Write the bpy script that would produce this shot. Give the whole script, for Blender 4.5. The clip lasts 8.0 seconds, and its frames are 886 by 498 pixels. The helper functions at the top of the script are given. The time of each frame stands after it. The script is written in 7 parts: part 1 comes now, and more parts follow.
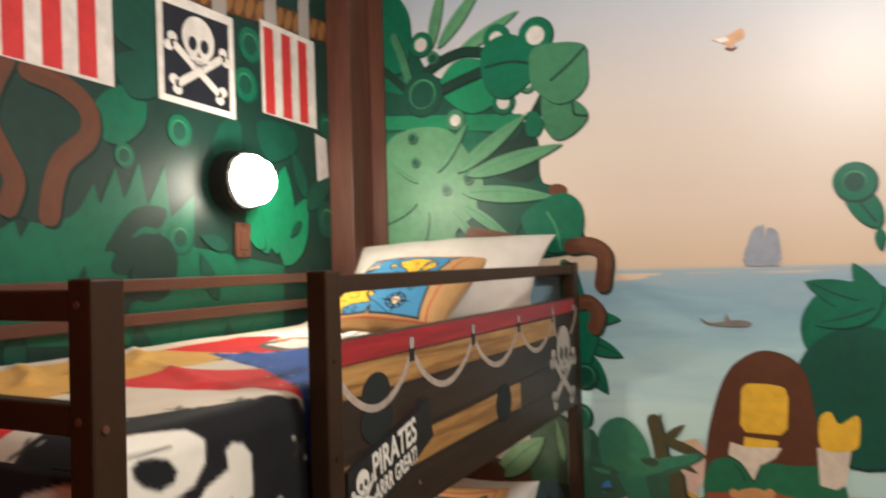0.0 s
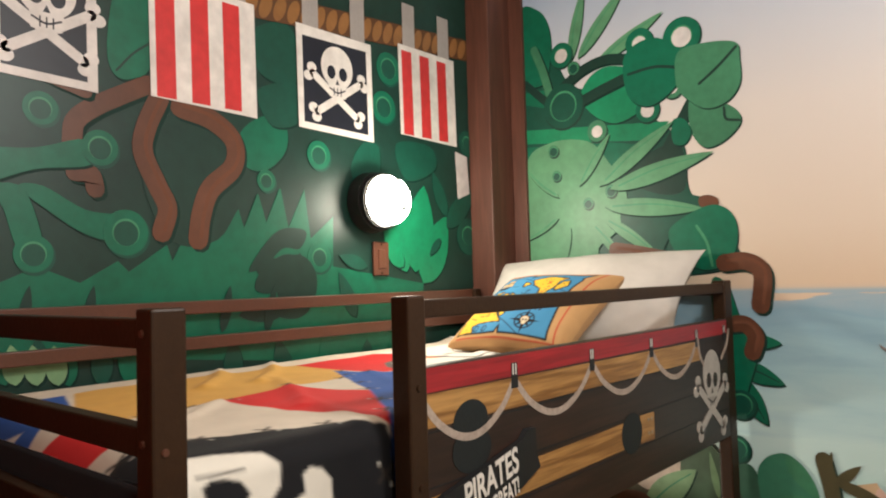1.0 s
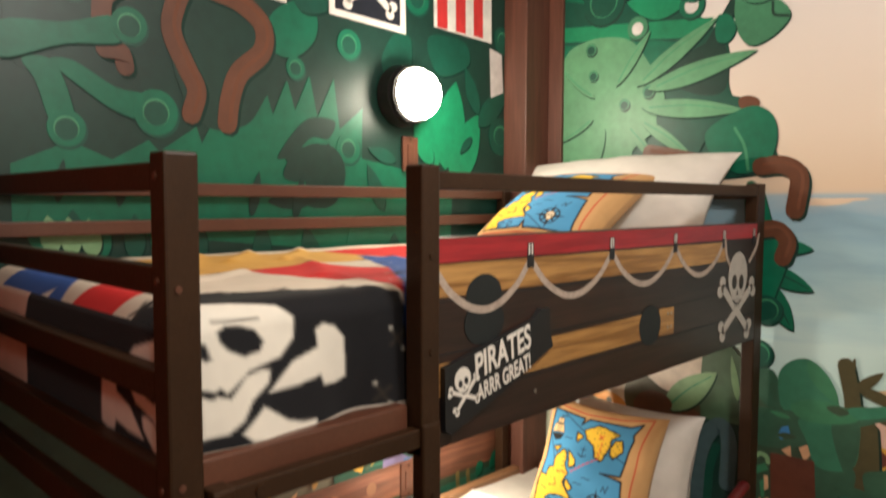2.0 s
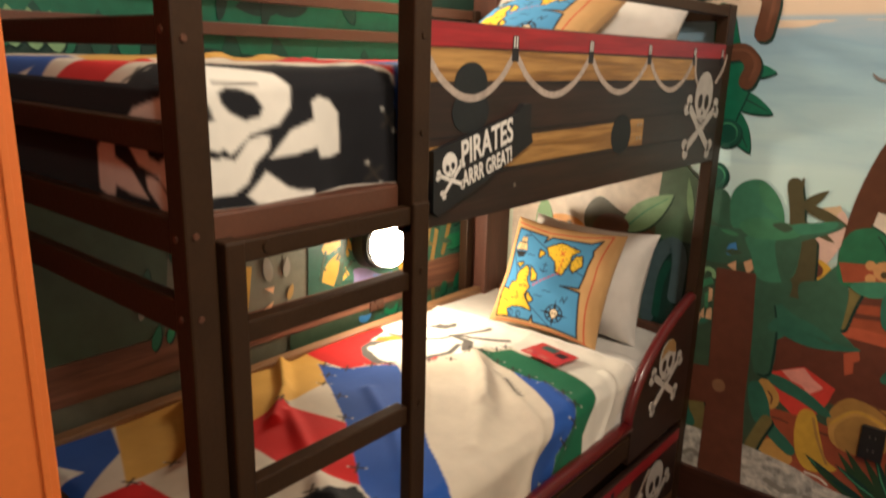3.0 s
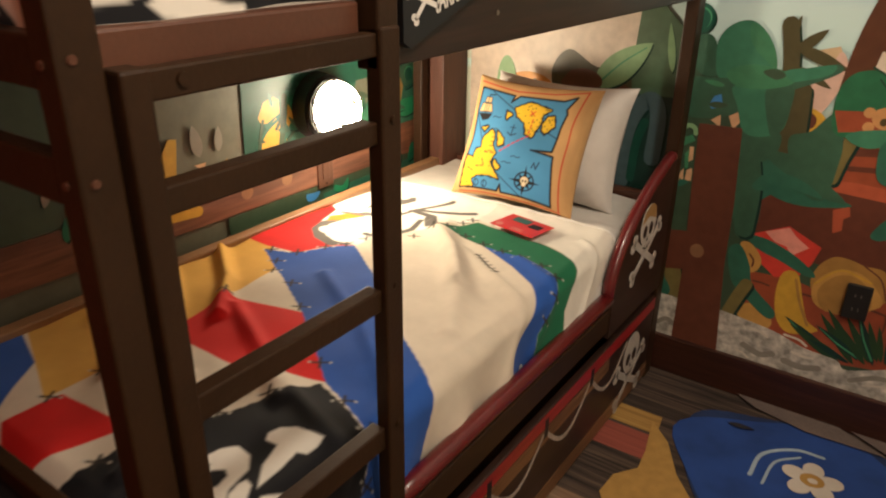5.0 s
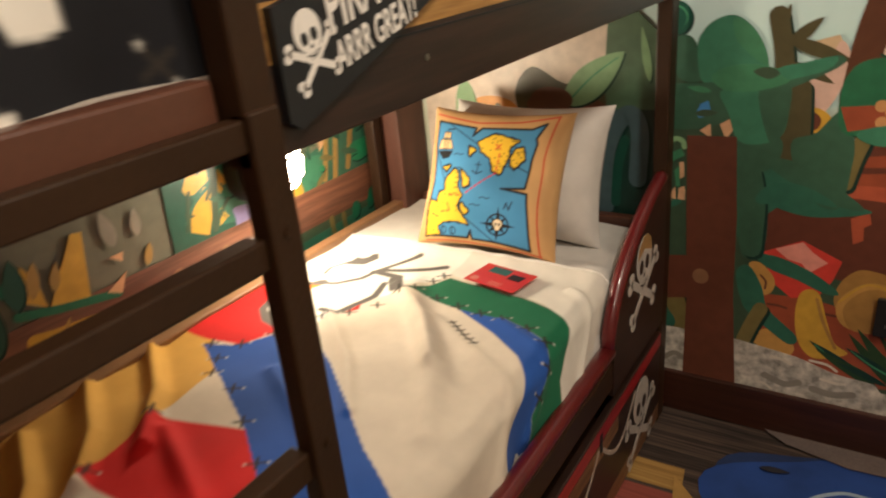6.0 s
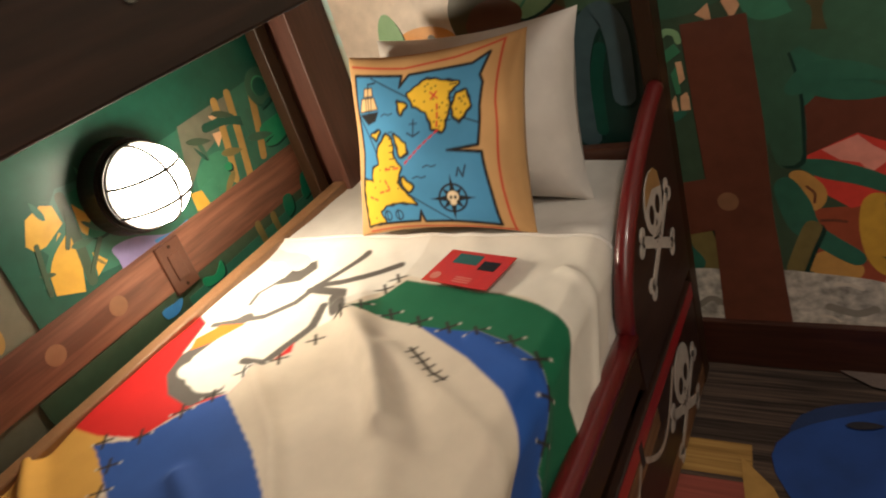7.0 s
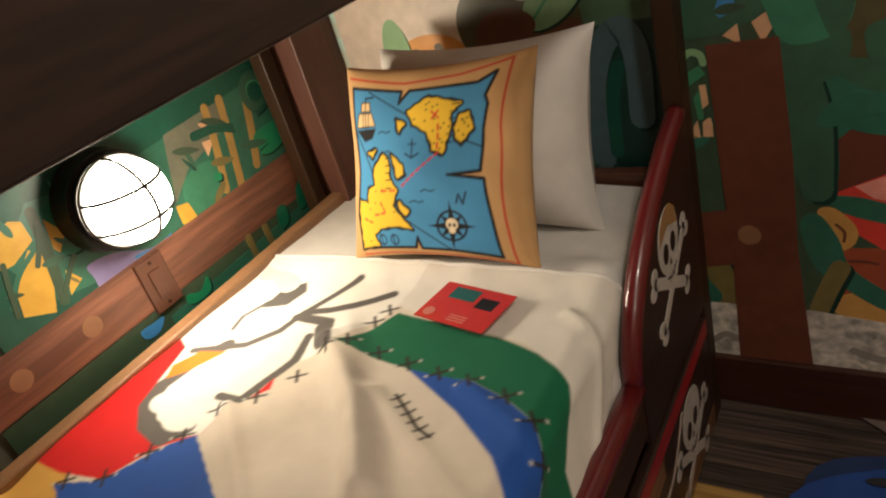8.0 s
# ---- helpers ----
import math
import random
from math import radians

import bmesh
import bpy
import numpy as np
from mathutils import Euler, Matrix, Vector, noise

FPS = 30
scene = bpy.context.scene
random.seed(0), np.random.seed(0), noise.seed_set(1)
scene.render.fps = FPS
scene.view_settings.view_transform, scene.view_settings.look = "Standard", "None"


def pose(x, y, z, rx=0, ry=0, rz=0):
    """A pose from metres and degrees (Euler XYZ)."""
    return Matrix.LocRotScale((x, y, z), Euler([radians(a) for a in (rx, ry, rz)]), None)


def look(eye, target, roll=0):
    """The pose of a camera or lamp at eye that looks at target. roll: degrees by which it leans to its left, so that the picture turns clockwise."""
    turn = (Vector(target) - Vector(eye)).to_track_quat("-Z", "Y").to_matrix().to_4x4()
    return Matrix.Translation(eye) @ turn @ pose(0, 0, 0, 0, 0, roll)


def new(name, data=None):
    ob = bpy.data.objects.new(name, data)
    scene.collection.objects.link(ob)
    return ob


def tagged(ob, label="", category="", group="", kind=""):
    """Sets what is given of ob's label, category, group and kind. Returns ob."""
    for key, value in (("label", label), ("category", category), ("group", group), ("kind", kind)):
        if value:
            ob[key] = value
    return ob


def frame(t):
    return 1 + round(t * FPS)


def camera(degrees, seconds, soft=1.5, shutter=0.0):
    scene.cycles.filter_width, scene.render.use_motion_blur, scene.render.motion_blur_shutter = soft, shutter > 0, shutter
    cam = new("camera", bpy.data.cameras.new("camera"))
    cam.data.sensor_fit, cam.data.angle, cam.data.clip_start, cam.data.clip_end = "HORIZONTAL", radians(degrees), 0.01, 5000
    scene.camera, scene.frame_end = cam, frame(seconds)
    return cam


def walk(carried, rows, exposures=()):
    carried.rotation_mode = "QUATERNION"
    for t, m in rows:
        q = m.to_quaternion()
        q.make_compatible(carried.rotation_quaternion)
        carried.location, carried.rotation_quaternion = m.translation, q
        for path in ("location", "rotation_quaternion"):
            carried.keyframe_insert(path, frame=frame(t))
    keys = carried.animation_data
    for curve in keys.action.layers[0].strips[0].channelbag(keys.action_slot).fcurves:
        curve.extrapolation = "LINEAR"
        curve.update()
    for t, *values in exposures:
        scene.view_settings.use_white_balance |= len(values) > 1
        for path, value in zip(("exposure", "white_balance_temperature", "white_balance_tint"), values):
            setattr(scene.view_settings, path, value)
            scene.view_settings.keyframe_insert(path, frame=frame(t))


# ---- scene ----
cam = camera(63.2, 8.0, 2.0, 0.4)
PATH = [
    (0, (0.723, -0.566, 1.834), (-0.17, 1.223, 1.878), -1.6),
    (0.5, (0.803, -0.496, 1.862), (-0.381, 1.113, 1.967), -1.5),
    (1, (0.832, -0.445, 1.853), (-0.473, 1.068, 1.942), -1.6),
    (1.2, (0.829, -0.404, 1.846), (-0.506, 1.081, 1.948), -1.9),
    (2.3, (0.875, -0.44, 1.731), (-0.494, 0.997, 1.485), 0.9),
    (2.5, (0.876, -0.458, 1.707), (-0.463, 0.994, 1.391), 1.3),
    (3, (0.853, -0.507, 1.646), (-0.386, 0.977, 1.13), 1.5),
    (3.5, (0.826, -0.566, 1.603), (-0.31, 0.952, 0.967), 1.5),
    (4, (0.813, -0.614, 1.556), (-0.234, 0.933, 0.84), 1.6),
    (4.2, (0.816, -0.623, 1.537), (-0.22, 0.914, 0.785), 1.5),
    (5.3, (0.617, -0.271, 1.521), (-0.432, 1.22, 0.699), 0.8),
    (5.5, (0.616, -0.252, 1.527), (-0.456, 1.227, 0.713), 1.2),
    (6, (0.533, -0.055, 1.531), (-0.49, 1.469, 0.737), -5.5),
    (6.5, (0.457, 0.172, 1.474), (-0.478, 1.716, 0.614), -12.8),
    (7, (0.404, 0.42, 1.413), (-0.641, 1.844, 0.475), -18.6),
    (7.5, (0.369, 0.556, 1.395), (-0.735, 1.924, 0.441), -19.0),
    (8, (0.374, 0.558, 1.429), (-0.701, 1.943, 0.468), -17.2),
]

EXPOSURES = [(0, -0.06, 5730, 9), (1.2, -0.03, 5730, 9), (2.5, 0.09, 6130, 10), (4.0, 0.13, 6630, 11), (5.5, 0.13, 6530, 11), (6.5, -0.11, 6230, 10), (7.2, -0.4, 6180, 10), (8, -0.42, 6180, 10)]
walk(cam, [(t, look(eye, target, roll)) for t, eye, target, roll in PATH], EXPOSURES)

# ---- plan, in metres: the long wall behind the bunk runs along y at x = WX, the seascape wall along x at y = NY ----
WX, NY, EAST, SOUTH, FLOOR, TOP = -0.985, 2.0, 2.7, -2.6, 0.02, 3.1

# ---- world and lights ----
world = bpy.data.worlds.new("world")
scene.world = world
world.use_nodes = True
world.node_tree.nodes["Background"].inputs[0].default_value = (0.5, 0.42, 0.34, 1)
world.node_tree.nodes["Background"].inputs[1].default_value = 0.006
LAMP_GLOW = 118.0
CEILING_WATTS = 75.0
WARM = (1.0, 0.91, 0.77)


def globe_light(name, place, size, watts, colour, target):
    data = bpy.data.lights.new(name, "POINT")
    data.shadow_soft_size, data.energy, data.color = size, watts, colour
    ob = new(name, data)
    ob.matrix_world = look(place, target)
    return ob


globe_light("ceiling_lamp_light", (1.0, 0.5, TOP - 0.3), 0.13, CEILING_WATTS * 0.95, WARM, (1.0, 0.5, 0))
globe_light("ceiling_lamp_light", (1.9, -0.75, TOP - 0.3), 0.13, CEILING_WATTS * 0.66, WARM, (1.9, -0.75, 0))

# ---- materials ----
MATS = {}


def mat(name, rgb, rough=0.6, vary=0.12, scale=9.0, bump=0.05, metal=0.0, fine=120.0, coat=0.0, gloss=0.5):
    """A painted or plain surface: colour varied at two scales, fine relief."""
    if name in MATS:
        return MATS[name]
    m = bpy.data.materials.new(name)
    m.use_nodes = True
    t = m.node_tree
    b = t.nodes["Principled BSDF"]
    co = t.nodes.new("ShaderNodeTexCoord")
    n1 = t.nodes.new("ShaderNodeTexNoise")
    n1.inputs["Scale"].default_value, n1.inputs["Detail"].default_value = scale, 4
    n2 = t.nodes.new("ShaderNodeTexNoise")
    n2.inputs["Scale"].default_value, n2.inputs["Detail"].default_value = fine, 3
    for n in (n1, n2):
        t.links.new(co.outputs["Object"], n.inputs["Vector"])
    add = t.nodes.new("ShaderNodeMath")
    add.operation = "MULTIPLY_ADD"
    t.links.new(n1.outputs[0], add.inputs[0])
    add.inputs[1].default_value = 1.6
    t.links.new(n2.outputs[0], add.inputs[2])
    ramp = t.nodes.new("ShaderNodeMapRange")
    t.links.new(add.outputs[0], ramp.inputs[0])
    ramp.inputs[1].default_value, ramp.inputs[2].default_value = 0.7, 1.9
    ramp.inputs[3].default_value, ramp.inputs[4].default_value = 1 - vary, 1 + vary
    mul = t.nodes.new("ShaderNodeVectorMath")
    mul.operation = "SCALE"
    mul.inputs[0].default_value = rgb
    t.links.new(ramp.outputs[0], mul.inputs["Scale"])
    t.links.new(mul.outputs[0], b.inputs["Base Color"])
    b.inputs["Roughness"].default_value, b.inputs["Metallic"].default_value = rough, metal
    b.inputs["Specular IOR Level"].default_value = gloss
    b.inputs["Coat Weight"].default_value = coat
    if bump:
        bp = t.nodes.new("ShaderNodeBump")
        bp.inputs["Strength"].default_value, bp.inputs["Distance"].default_value = bump, 0.01
        t.links.new(n2.outputs[0], bp.inputs["Height"])
        t.links.new(bp.outputs[0], b.inputs["Normal"])
    MATS[name] = m
    return m


def grained(name, dark, light, axis, stretch=14.0, rough=0.5, scale=5.0, lines=0.5, bump=0.1):
    """Wood: grain drawn out along one axis."""
    if name in MATS:
        return MATS[name]
    m = bpy.data.materials.new(name)
    m.use_nodes = True
    t = m.node_tree
    b = t.nodes["Principled BSDF"]
    co = t.nodes.new("ShaderNodeTexCoord")
    mp = t.nodes.new("ShaderNodeMapping")
    s = [stretch] * 3
    s[axis] = 1.0
    mp.inputs["Scale"].default_value = s
    t.links.new(co.outputs["Object"], mp.inputs[0])
    n = t.nodes.new("ShaderNodeTexNoise")
    n.inputs["Scale"].default_value, n.inputs["Detail"].default_value, n.inputs["Distortion"].default_value = scale, 6, 0.6
    t.links.new(mp.outputs[0], n.inputs["Vector"])
    w = t.nodes.new("ShaderNodeTexNoise")
    w.inputs["Scale"].default_value, w.inputs["Detail"].default_value = scale * 4, 3
    t.links.new(mp.outputs[0], w.inputs["Vector"])
    mix = t.nodes.new("ShaderNodeMath")
    mix.operation = "MULTIPLY_ADD"
    t.links.new(w.outputs[0], mix.inputs[0])
    mix.inputs[1].default_value = lines
    t.links.new(n.outputs[0], mix.inputs[2])
    r = t.nodes.new("ShaderNodeValToRGB")
    r.color_ramp.elements[0].position, r.color_ramp.elements[1].position = 0.45 + lines * 0.3, 0.6 + lines * 0.7
    r.color_ramp.elements[0].color, r.color_ramp.elements[1].color = (*dark, 1), (*light, 1)
    t.links.new(mix.outputs[0], r.inputs[0])
    t.links.new(r.outputs[0], b.inputs["Base Color"])
    b.inputs["Roughness"].default_value = rough
    bp = t.nodes.new("ShaderNodeBump")
    bp.inputs["Strength"].default_value, bp.inputs["Distance"].default_value = bump, 0.004
    t.links.new(mix.outputs[0], bp.inputs["Height"])
    t.links.new(bp.outputs[0], b.inputs["Normal"])
    MATS[name] = m
    return m


def cloth(name, rough=0.85):
    """Printed cotton: the print is the mesh's colour attribute, the weave is relief."""
    m = bpy.data.materials.new(name)
    m.use_nodes = True
    t = m.node_tree
    b = t.nodes["Principled BSDF"]
    at = t.nodes.new("ShaderNodeVertexColor")
    at.layer_name = "print"
    co = t.nodes.new("ShaderNodeTexCoord")
    n = t.nodes.new("ShaderNodeTexNoise")
    n.inputs["Scale"].default_value, n.inputs["Detail"].default_value = 18, 5
    t.links.new(co.outputs["Object"], n.inputs["Vector"])
    mr = t.nodes.new("ShaderNodeMapRange")
    mr.inputs[3].default_value, mr.inputs[4].default_value = 0.86, 1.1
    t.links.new(n.outputs[0], mr.inputs[0])
    mul = t.nodes.new("ShaderNodeVectorMath")
    mul.operation = "SCALE"
    t.links.new(at.outputs[0], mul.inputs[0])
    t.links.new(mr.outputs[0], mul.inputs["Scale"])
    t.links.new(mul.outputs[0], b.inputs["Base Color"])
    b.inputs["Roughness"].default_value = rough
    b.inputs["Specular IOR Level"].default_value = 0.2
    b.inputs["Sheen Weight"].default_value = 0.04
    wv = t.nodes.new("ShaderNodeTexNoise")
    wv.inputs["Scale"].default_value = 700
    t.links.new(co.outputs["Object"], wv.inputs["Vector"])
    bp = t.nodes.new("ShaderNodeBump")
    bp.inputs["Strength"].default_value, bp.inputs["Distance"].default_value = 0.15, 0.002
    t.links.new(wv.outputs[0], bp.inputs["Height"])
    t.links.new(bp.outputs[0], b.inputs["Normal"])
    return m


def glowing(name, rgb, strength):
    m = bpy.data.materials.new(name)
    m.use_nodes = True
    b = m.node_tree.nodes["Principled BSDF"]
    b.inputs["Base Color"].default_value = (0.8, 0.8, 0.78, 1)
    b.inputs["Emission Color"].default_value = (*rgb, 1)
    b.inputs["Emission Strength"].default_value = strength
    MATS[name] = m
    return m


PAINTS = {
    "GREEN_DEEP": (0.008, 0.037, 0.027), "GREEN_DARK": (0.007, 0.070, 0.045), "GREEN_MID": (0.006, 0.132, 0.070),
    "GREEN_LIT": (0.014, 0.22, 0.10), "GREEN_GREY": (0.055, 0.20, 0.105), "GREEN_PALE": (0.22, 0.38, 0.19),
    "VINE": (0.12, 0.045, 0.022), "BARK": (0.07, 0.05, 0.02), "BAMBOO": (0.36, 0.22, 0.06), "BANANA": (0.55, 0.32, 0.04),
    "PEACH": (0.62, 0.36, 0.20), "SAND_PAINT": (0.55, 0.40, 0.24), "BLUE_PAINT": (0.05, 0.22, 0.5), "LILAC": (0.22, 0.19, 0.38),
    "SKY_PAINT": (0.62, 0.58, 0.56), "SHIP_BLUE": (0.33, 0.36, 0.43), "GREY_FISH": (0.22, 0.19, 0.17), "CHEST_DARK": (0.12, 0.036, 0.021),
    "CHEST_RED": (0.29, 0.064, 0.028), "CHEST_LIP": (0.40, 0.085, 0.04), "GOLD_PAINT": (0.36, 0.19, 0.05), "GEM_RED": (0.60, 0.05, 0.035),
    "GEM_PALE": (0.75, 0.30, 0.24), "ROCK_PAINT": (0.46, 0.43, 0.37), "ROCK_SHADE": (0.24, 0.22, 0.18), "ROCK_LIGHT": (0.58, 0.53, 0.44), "JUNGLE_DARK": (0.042, 0.076, 0.044), "JUNGLE_TEAL": (0.028, 0.125, 0.082), "BUSH": (0.042, 0.185, 0.108),
    "BUSH_DARK": (0.038, 0.105, 0.064), "BUSH_LIT": (0.05, 0.20, 0.10), "STALK": (0.075, 0.065, 0.028), "GRASS": (0.022, 0.055, 0.02), "BAMBOO_DULL": (0.17, 0.135, 0.045), "GOLD_LIT": (0.50, 0.27, 0.07),
    "FLESH": (0.62, 0.42, 0.34), "SHIRT": (0.02, 0.13, 0.06), "SHIRT_DARK": (0.01, 0.05, 0.03), "PLANK_PAINT": (0.12, 0.038, 0.021),
    "BOLT_PAINT": (0.24, 0.12, 0.06), "HAIR": (0.095, 0.034, 0.016), "YELLOW_PAINT": (0.72, 0.42, 0.03), "CREAM_PAINT": (0.62, 0.52, 0.42), "OLIVE_GREY": (0.14, 0.14, 0.10), "GREEN_SAGE": (0.07, 0.13, 0.07), "GREEN_FERN": (0.11, 0.29, 0.15),
    "SKULL_TAN": (0.52, 0.26, 0.10), "ORANGE_PAINT": (0.62, 0.27, 0.05), "SLATE_PAINT": (0.065, 0.11, 0.12), "ROPE_PAINT": (0.26, 0.12, 0.035),
    "WHITE_PAINT": (0.74, 0.70, 0.66), "RED_PAINT": (0.58, 0.035, 0.035), "NAVY_PAINT": (0.012, 0.014, 0.024), "LEAF_EDGE": (0.06, 0.26, 0.13),
}


def paint(name):
    if name == "ROCK_PAINT":
        return mat("mural_rock", PAINTS[name], 0.42, 0.85, 24.0, 0.02, fine=60.0, gloss=0.45)
    return mat("mural_" + name.lower(), PAINTS[name], 0.42, 0.30, 3.6, 0.012, fine=30.0, gloss=0.45)


BROWN = mat("brown_enamel", (0.029, 0.0130, 0.0050), 0.46, 0.3, 5.0, 0.06, gloss=0.26)
BROWN_WARM = mat("reddish_brown_wood", (0.095, 0.036, 0.02), 0.4, 0.2, 6.0, 0.05)
BOARD_DARK = grained("dark_ship_board", (0.017, 0.0075, 0.0048), (0.034, 0.0145, 0.009), 1, 16, 0.42, 3.0)
BOARD_PINE = grained("printed_pine", (0.20, 0.09, 0.022), (0.46, 0.25, 0.075), 1, 20, 0.4, 2.2)
GUNWALE = grained("red_gunwale", (0.22, 0.010, 0.014), (0.36, 0.018, 0.022), 1, 18, 0.35, 3.0)
RED_RAIL = mat("red_enamel", (0.11, 0.008, 0.009), 0.3, 0.25, 6.0, 0.02, coat=0.3)
BLACK = mat("black_print", (0.008, 0.008, 0.009), 0.5, 0.2, 8.0, 0.01)
PRINT_WHITE = mat("white_print", (0.70, 0.66, 0.60), 0.5, 0.1, 20.0, 0.01)
ROPE_GREY = mat("printed_rope", (0.36, 0.29, 0.24), 0.6, 0.3, 90.0, 0.02)
STEEL = mat("dull_steel", (0.38, 0.34, 0.30), 0.35, 0.1, 40.0, 0.02, 1.0)
IRON = mat("black_iron", (0.012, 0.011, 0.010), 0.45, 0.2, 30.0, 0.05)
LINEN = mat("white_linen", (0.68, 0.65, 0.60), 0.9, 0.05, 14.0, 0.12, fine=400, gloss=0.2)
ORANGE = mat("orange_wall", (0.62, 0.15, 0.028), 0.55, 0.08, 2.0, 0.03)
ORANGE_RED = mat("red_orange_wall", (0.33, 0.045, 0.014), 0.55, 0.08, 2.0, 0.03)
PLASTER = mat("cream_plaster", (0.45, 0.36, 0.27), 0.8, 0.06, 2.0, 0.05)
BASEBOARD = grained("baseboard_wood", (0.030, 0.009, 0.005), (0.055, 0.017, 0.009), 0, 16, 0.4, 3.0)
COLUMN = grained("column_wood", (0.085, 0.032, 0.020), (0.125, 0.048, 0.030), 2, 10, 0.5, 2.5)
PRINTED = cloth("printed_cotton")
BULB = glowing("lit_glass", (1.0, 0.83, 0.60), LAMP_GLOW)
CARPET = grained("carpet_planks", (0.014, 0.009, 0.007), (0.10, 0.066, 0.048), 0, 34, 0.95, 1.6, 0.6, 0.3)


# ---- mesh helpers ----
def part(name, bm, material, parent=None, label="", smooth=False):
    me = bpy.data.meshes.new(name)
    bm.to_mesh(me)
    bm.free()
    me.materials.append(material)
    if smooth:
        me.polygons.foreach_set("use_smooth", [True] * len(me.polygons))
    ob = new(name, me)
    ob.parent = parent
    return tagged(ob, label)


def thing(name, label, category, place=(0, 0, 0), group="", kind=""):
    ob = new(name)
    ob.location = place
    return tagged(ob, label, category, group, kind)


def under(ob, parent):
    """Parts are made in world places; keep them there below a thing that stands elsewhere."""
    ob.parent = parent
    ob.matrix_parent_inverse = Matrix.Translation(parent.location).inverted()
    return ob


def box(x0, x1, y0, y1, z0, z1, bevel=0.0, seg=2):
    bm = bmesh.new()
    m = Matrix.Translation(((x0 + x1) / 2, (y0 + y1) / 2, (z0 + z1) / 2)) @ Matrix.Diagonal((x1 - x0, y1 - y0, z1 - z0, 1))
    bmesh.ops.create_cube(bm, size=1, matrix=m)
    if bevel:
        bmesh.ops.bevel(bm, geom=bm.edges[:], offset=bevel, segments=seg, profile=0.5, affect="EDGES")
    return bm


def cyl(p, axis, r, length, seg=20, r2=None, bevel=0.0):
    bm = bmesh.new()
    turn = {"x": pose(0, 0, 0, 0, 90), "y": pose(0, 0, 0, -90), "z": Matrix()}[axis]
    bmesh.ops.create_cone(bm, cap_ends=True, segments=seg, radius1=r, radius2=r if r2 is None else r2, depth=length, matrix=Matrix.Translation(p) @ turn)
    if bevel:
        bmesh.ops.bevel(bm, geom=[e for e in bm.edges if len(e.link_faces) == 2 and e.calc_face_angle() > 0.8], offset=bevel, segments=2, affect="EDGES")
    return bm


def tube(points, r, seg=8):
    """A round bar along points."""
    bm = bmesh.new()
    rings = []
    pts = [Vector(p) for p in points]
    for i, p in enumerate(pts):
        d = (pts[min(i + 1, len(pts) - 1)] - pts[max(i - 1, 0)]).normalized()
        a = d.orthogonal().normalized() if i == 0 else (a - d * a.dot(d)).normalized()
        b = d.cross(a)
        rings.append([bm.verts.new(p + (a * math.cos(k * math.tau / seg) + b * math.sin(k * math.tau / seg)) * r) for k in range(seg)])
    for u, v in zip(rings, rings[1:]):
        for k in range(seg):
            bm.faces.new((u[k], u[(k + 1) % seg], v[(k + 1) % seg], v[k]))
    bm.faces.new(rings[0][::-1])
    bm.faces.new(rings[-1])
    return bm


def spline(pts, n=8):
    """A smooth line through 2D points."""
    p = [Vector(q) for q in pts]
    if len(p) < 3:
        return p
    p = [2 * p[0] - p[1]] + p + [2 * p[-1] - p[-2]]
    line = []
    for i in range(1, len(p) - 2):
        for k in range(n):
            t = k / n
            line.append(0.5 * (2 * p[i] + (p[i + 1] - p[i - 1]) * t + (2 * p[i - 1] - 5 * p[i] + 4 * p[i + 1] - p[i + 2]) * t * t
                               + (3 * p[i] - p[i - 1] - 3 * p[i + 1] + p[i + 2]) * t ** 3))
    return line + [p[-2]]


# ---- flat shapes on a wall or board: a place (a, b) on it and a height h above it ----
SURFACES = {
    "W": lambda a, b, h: (WX + h, a, b),
    "N": lambda a, b, h: (a, NY - h, b),
    "FRONT": lambda a, b, h: (0.004 + h, a, b),
    "DRAWER": lambda a, b, h: (0.0035 + h, a, b),
    "FLOOR": lambda a, b, h: (a, b, FLOOR + h),
}
FLIPPED = {"N": False, "W": True, "FRONT": True, "DRAWER": True, "FLOOR": True}
LAYER = {k: 0.0012 for k in SURFACES}
JOINED = ("printed_bone", "printed_mouth")
OWNER = {}


def flat(name, surface, outlines, material, step=0.00002, label=""):
    """Thin pieces with these outlines, laid over all that lies on the surface already."""
    if len(outlines) > 1 and name not in JOINED:
        for line in outlines:
            ob = flat(name, surface, [line], material, step, label)
        return ob
    LAYER[surface] += step
    h = LAYER[surface]
    at = SURFACES[surface]
    bm = bmesh.new()
    for line in outlines:
        low = [bm.verts.new(at(a, b, h - 0.0012)) for a, b in line]
        high = [bm.verts.new(at(a, b, h)) for a, b in line]
        n = len(line)
        bm.faces.new(high)
        for i in range(n):
            bm.faces.new((low[i], low[(i + 1) % n], high[(i + 1) % n], high[i]))
    bmesh.ops.recalc_face_normals(bm, faces=bm.faces[:])
    return part(name, bm, material, OWNER[surface], label)


def oval(c, rx, ry, turn=0.0, n=28):
    ca, sa = math.cos(radians(turn)), math.sin(radians(turn))
    return [(c[0] + rx * math.cos(k * math.tau / n) * ca - ry * math.sin(k * math.tau / n) * sa,
             c[1] + rx * math.cos(k * math.tau / n) * sa + ry * math.sin(k * math.tau / n) * ca) for k in range(n)]


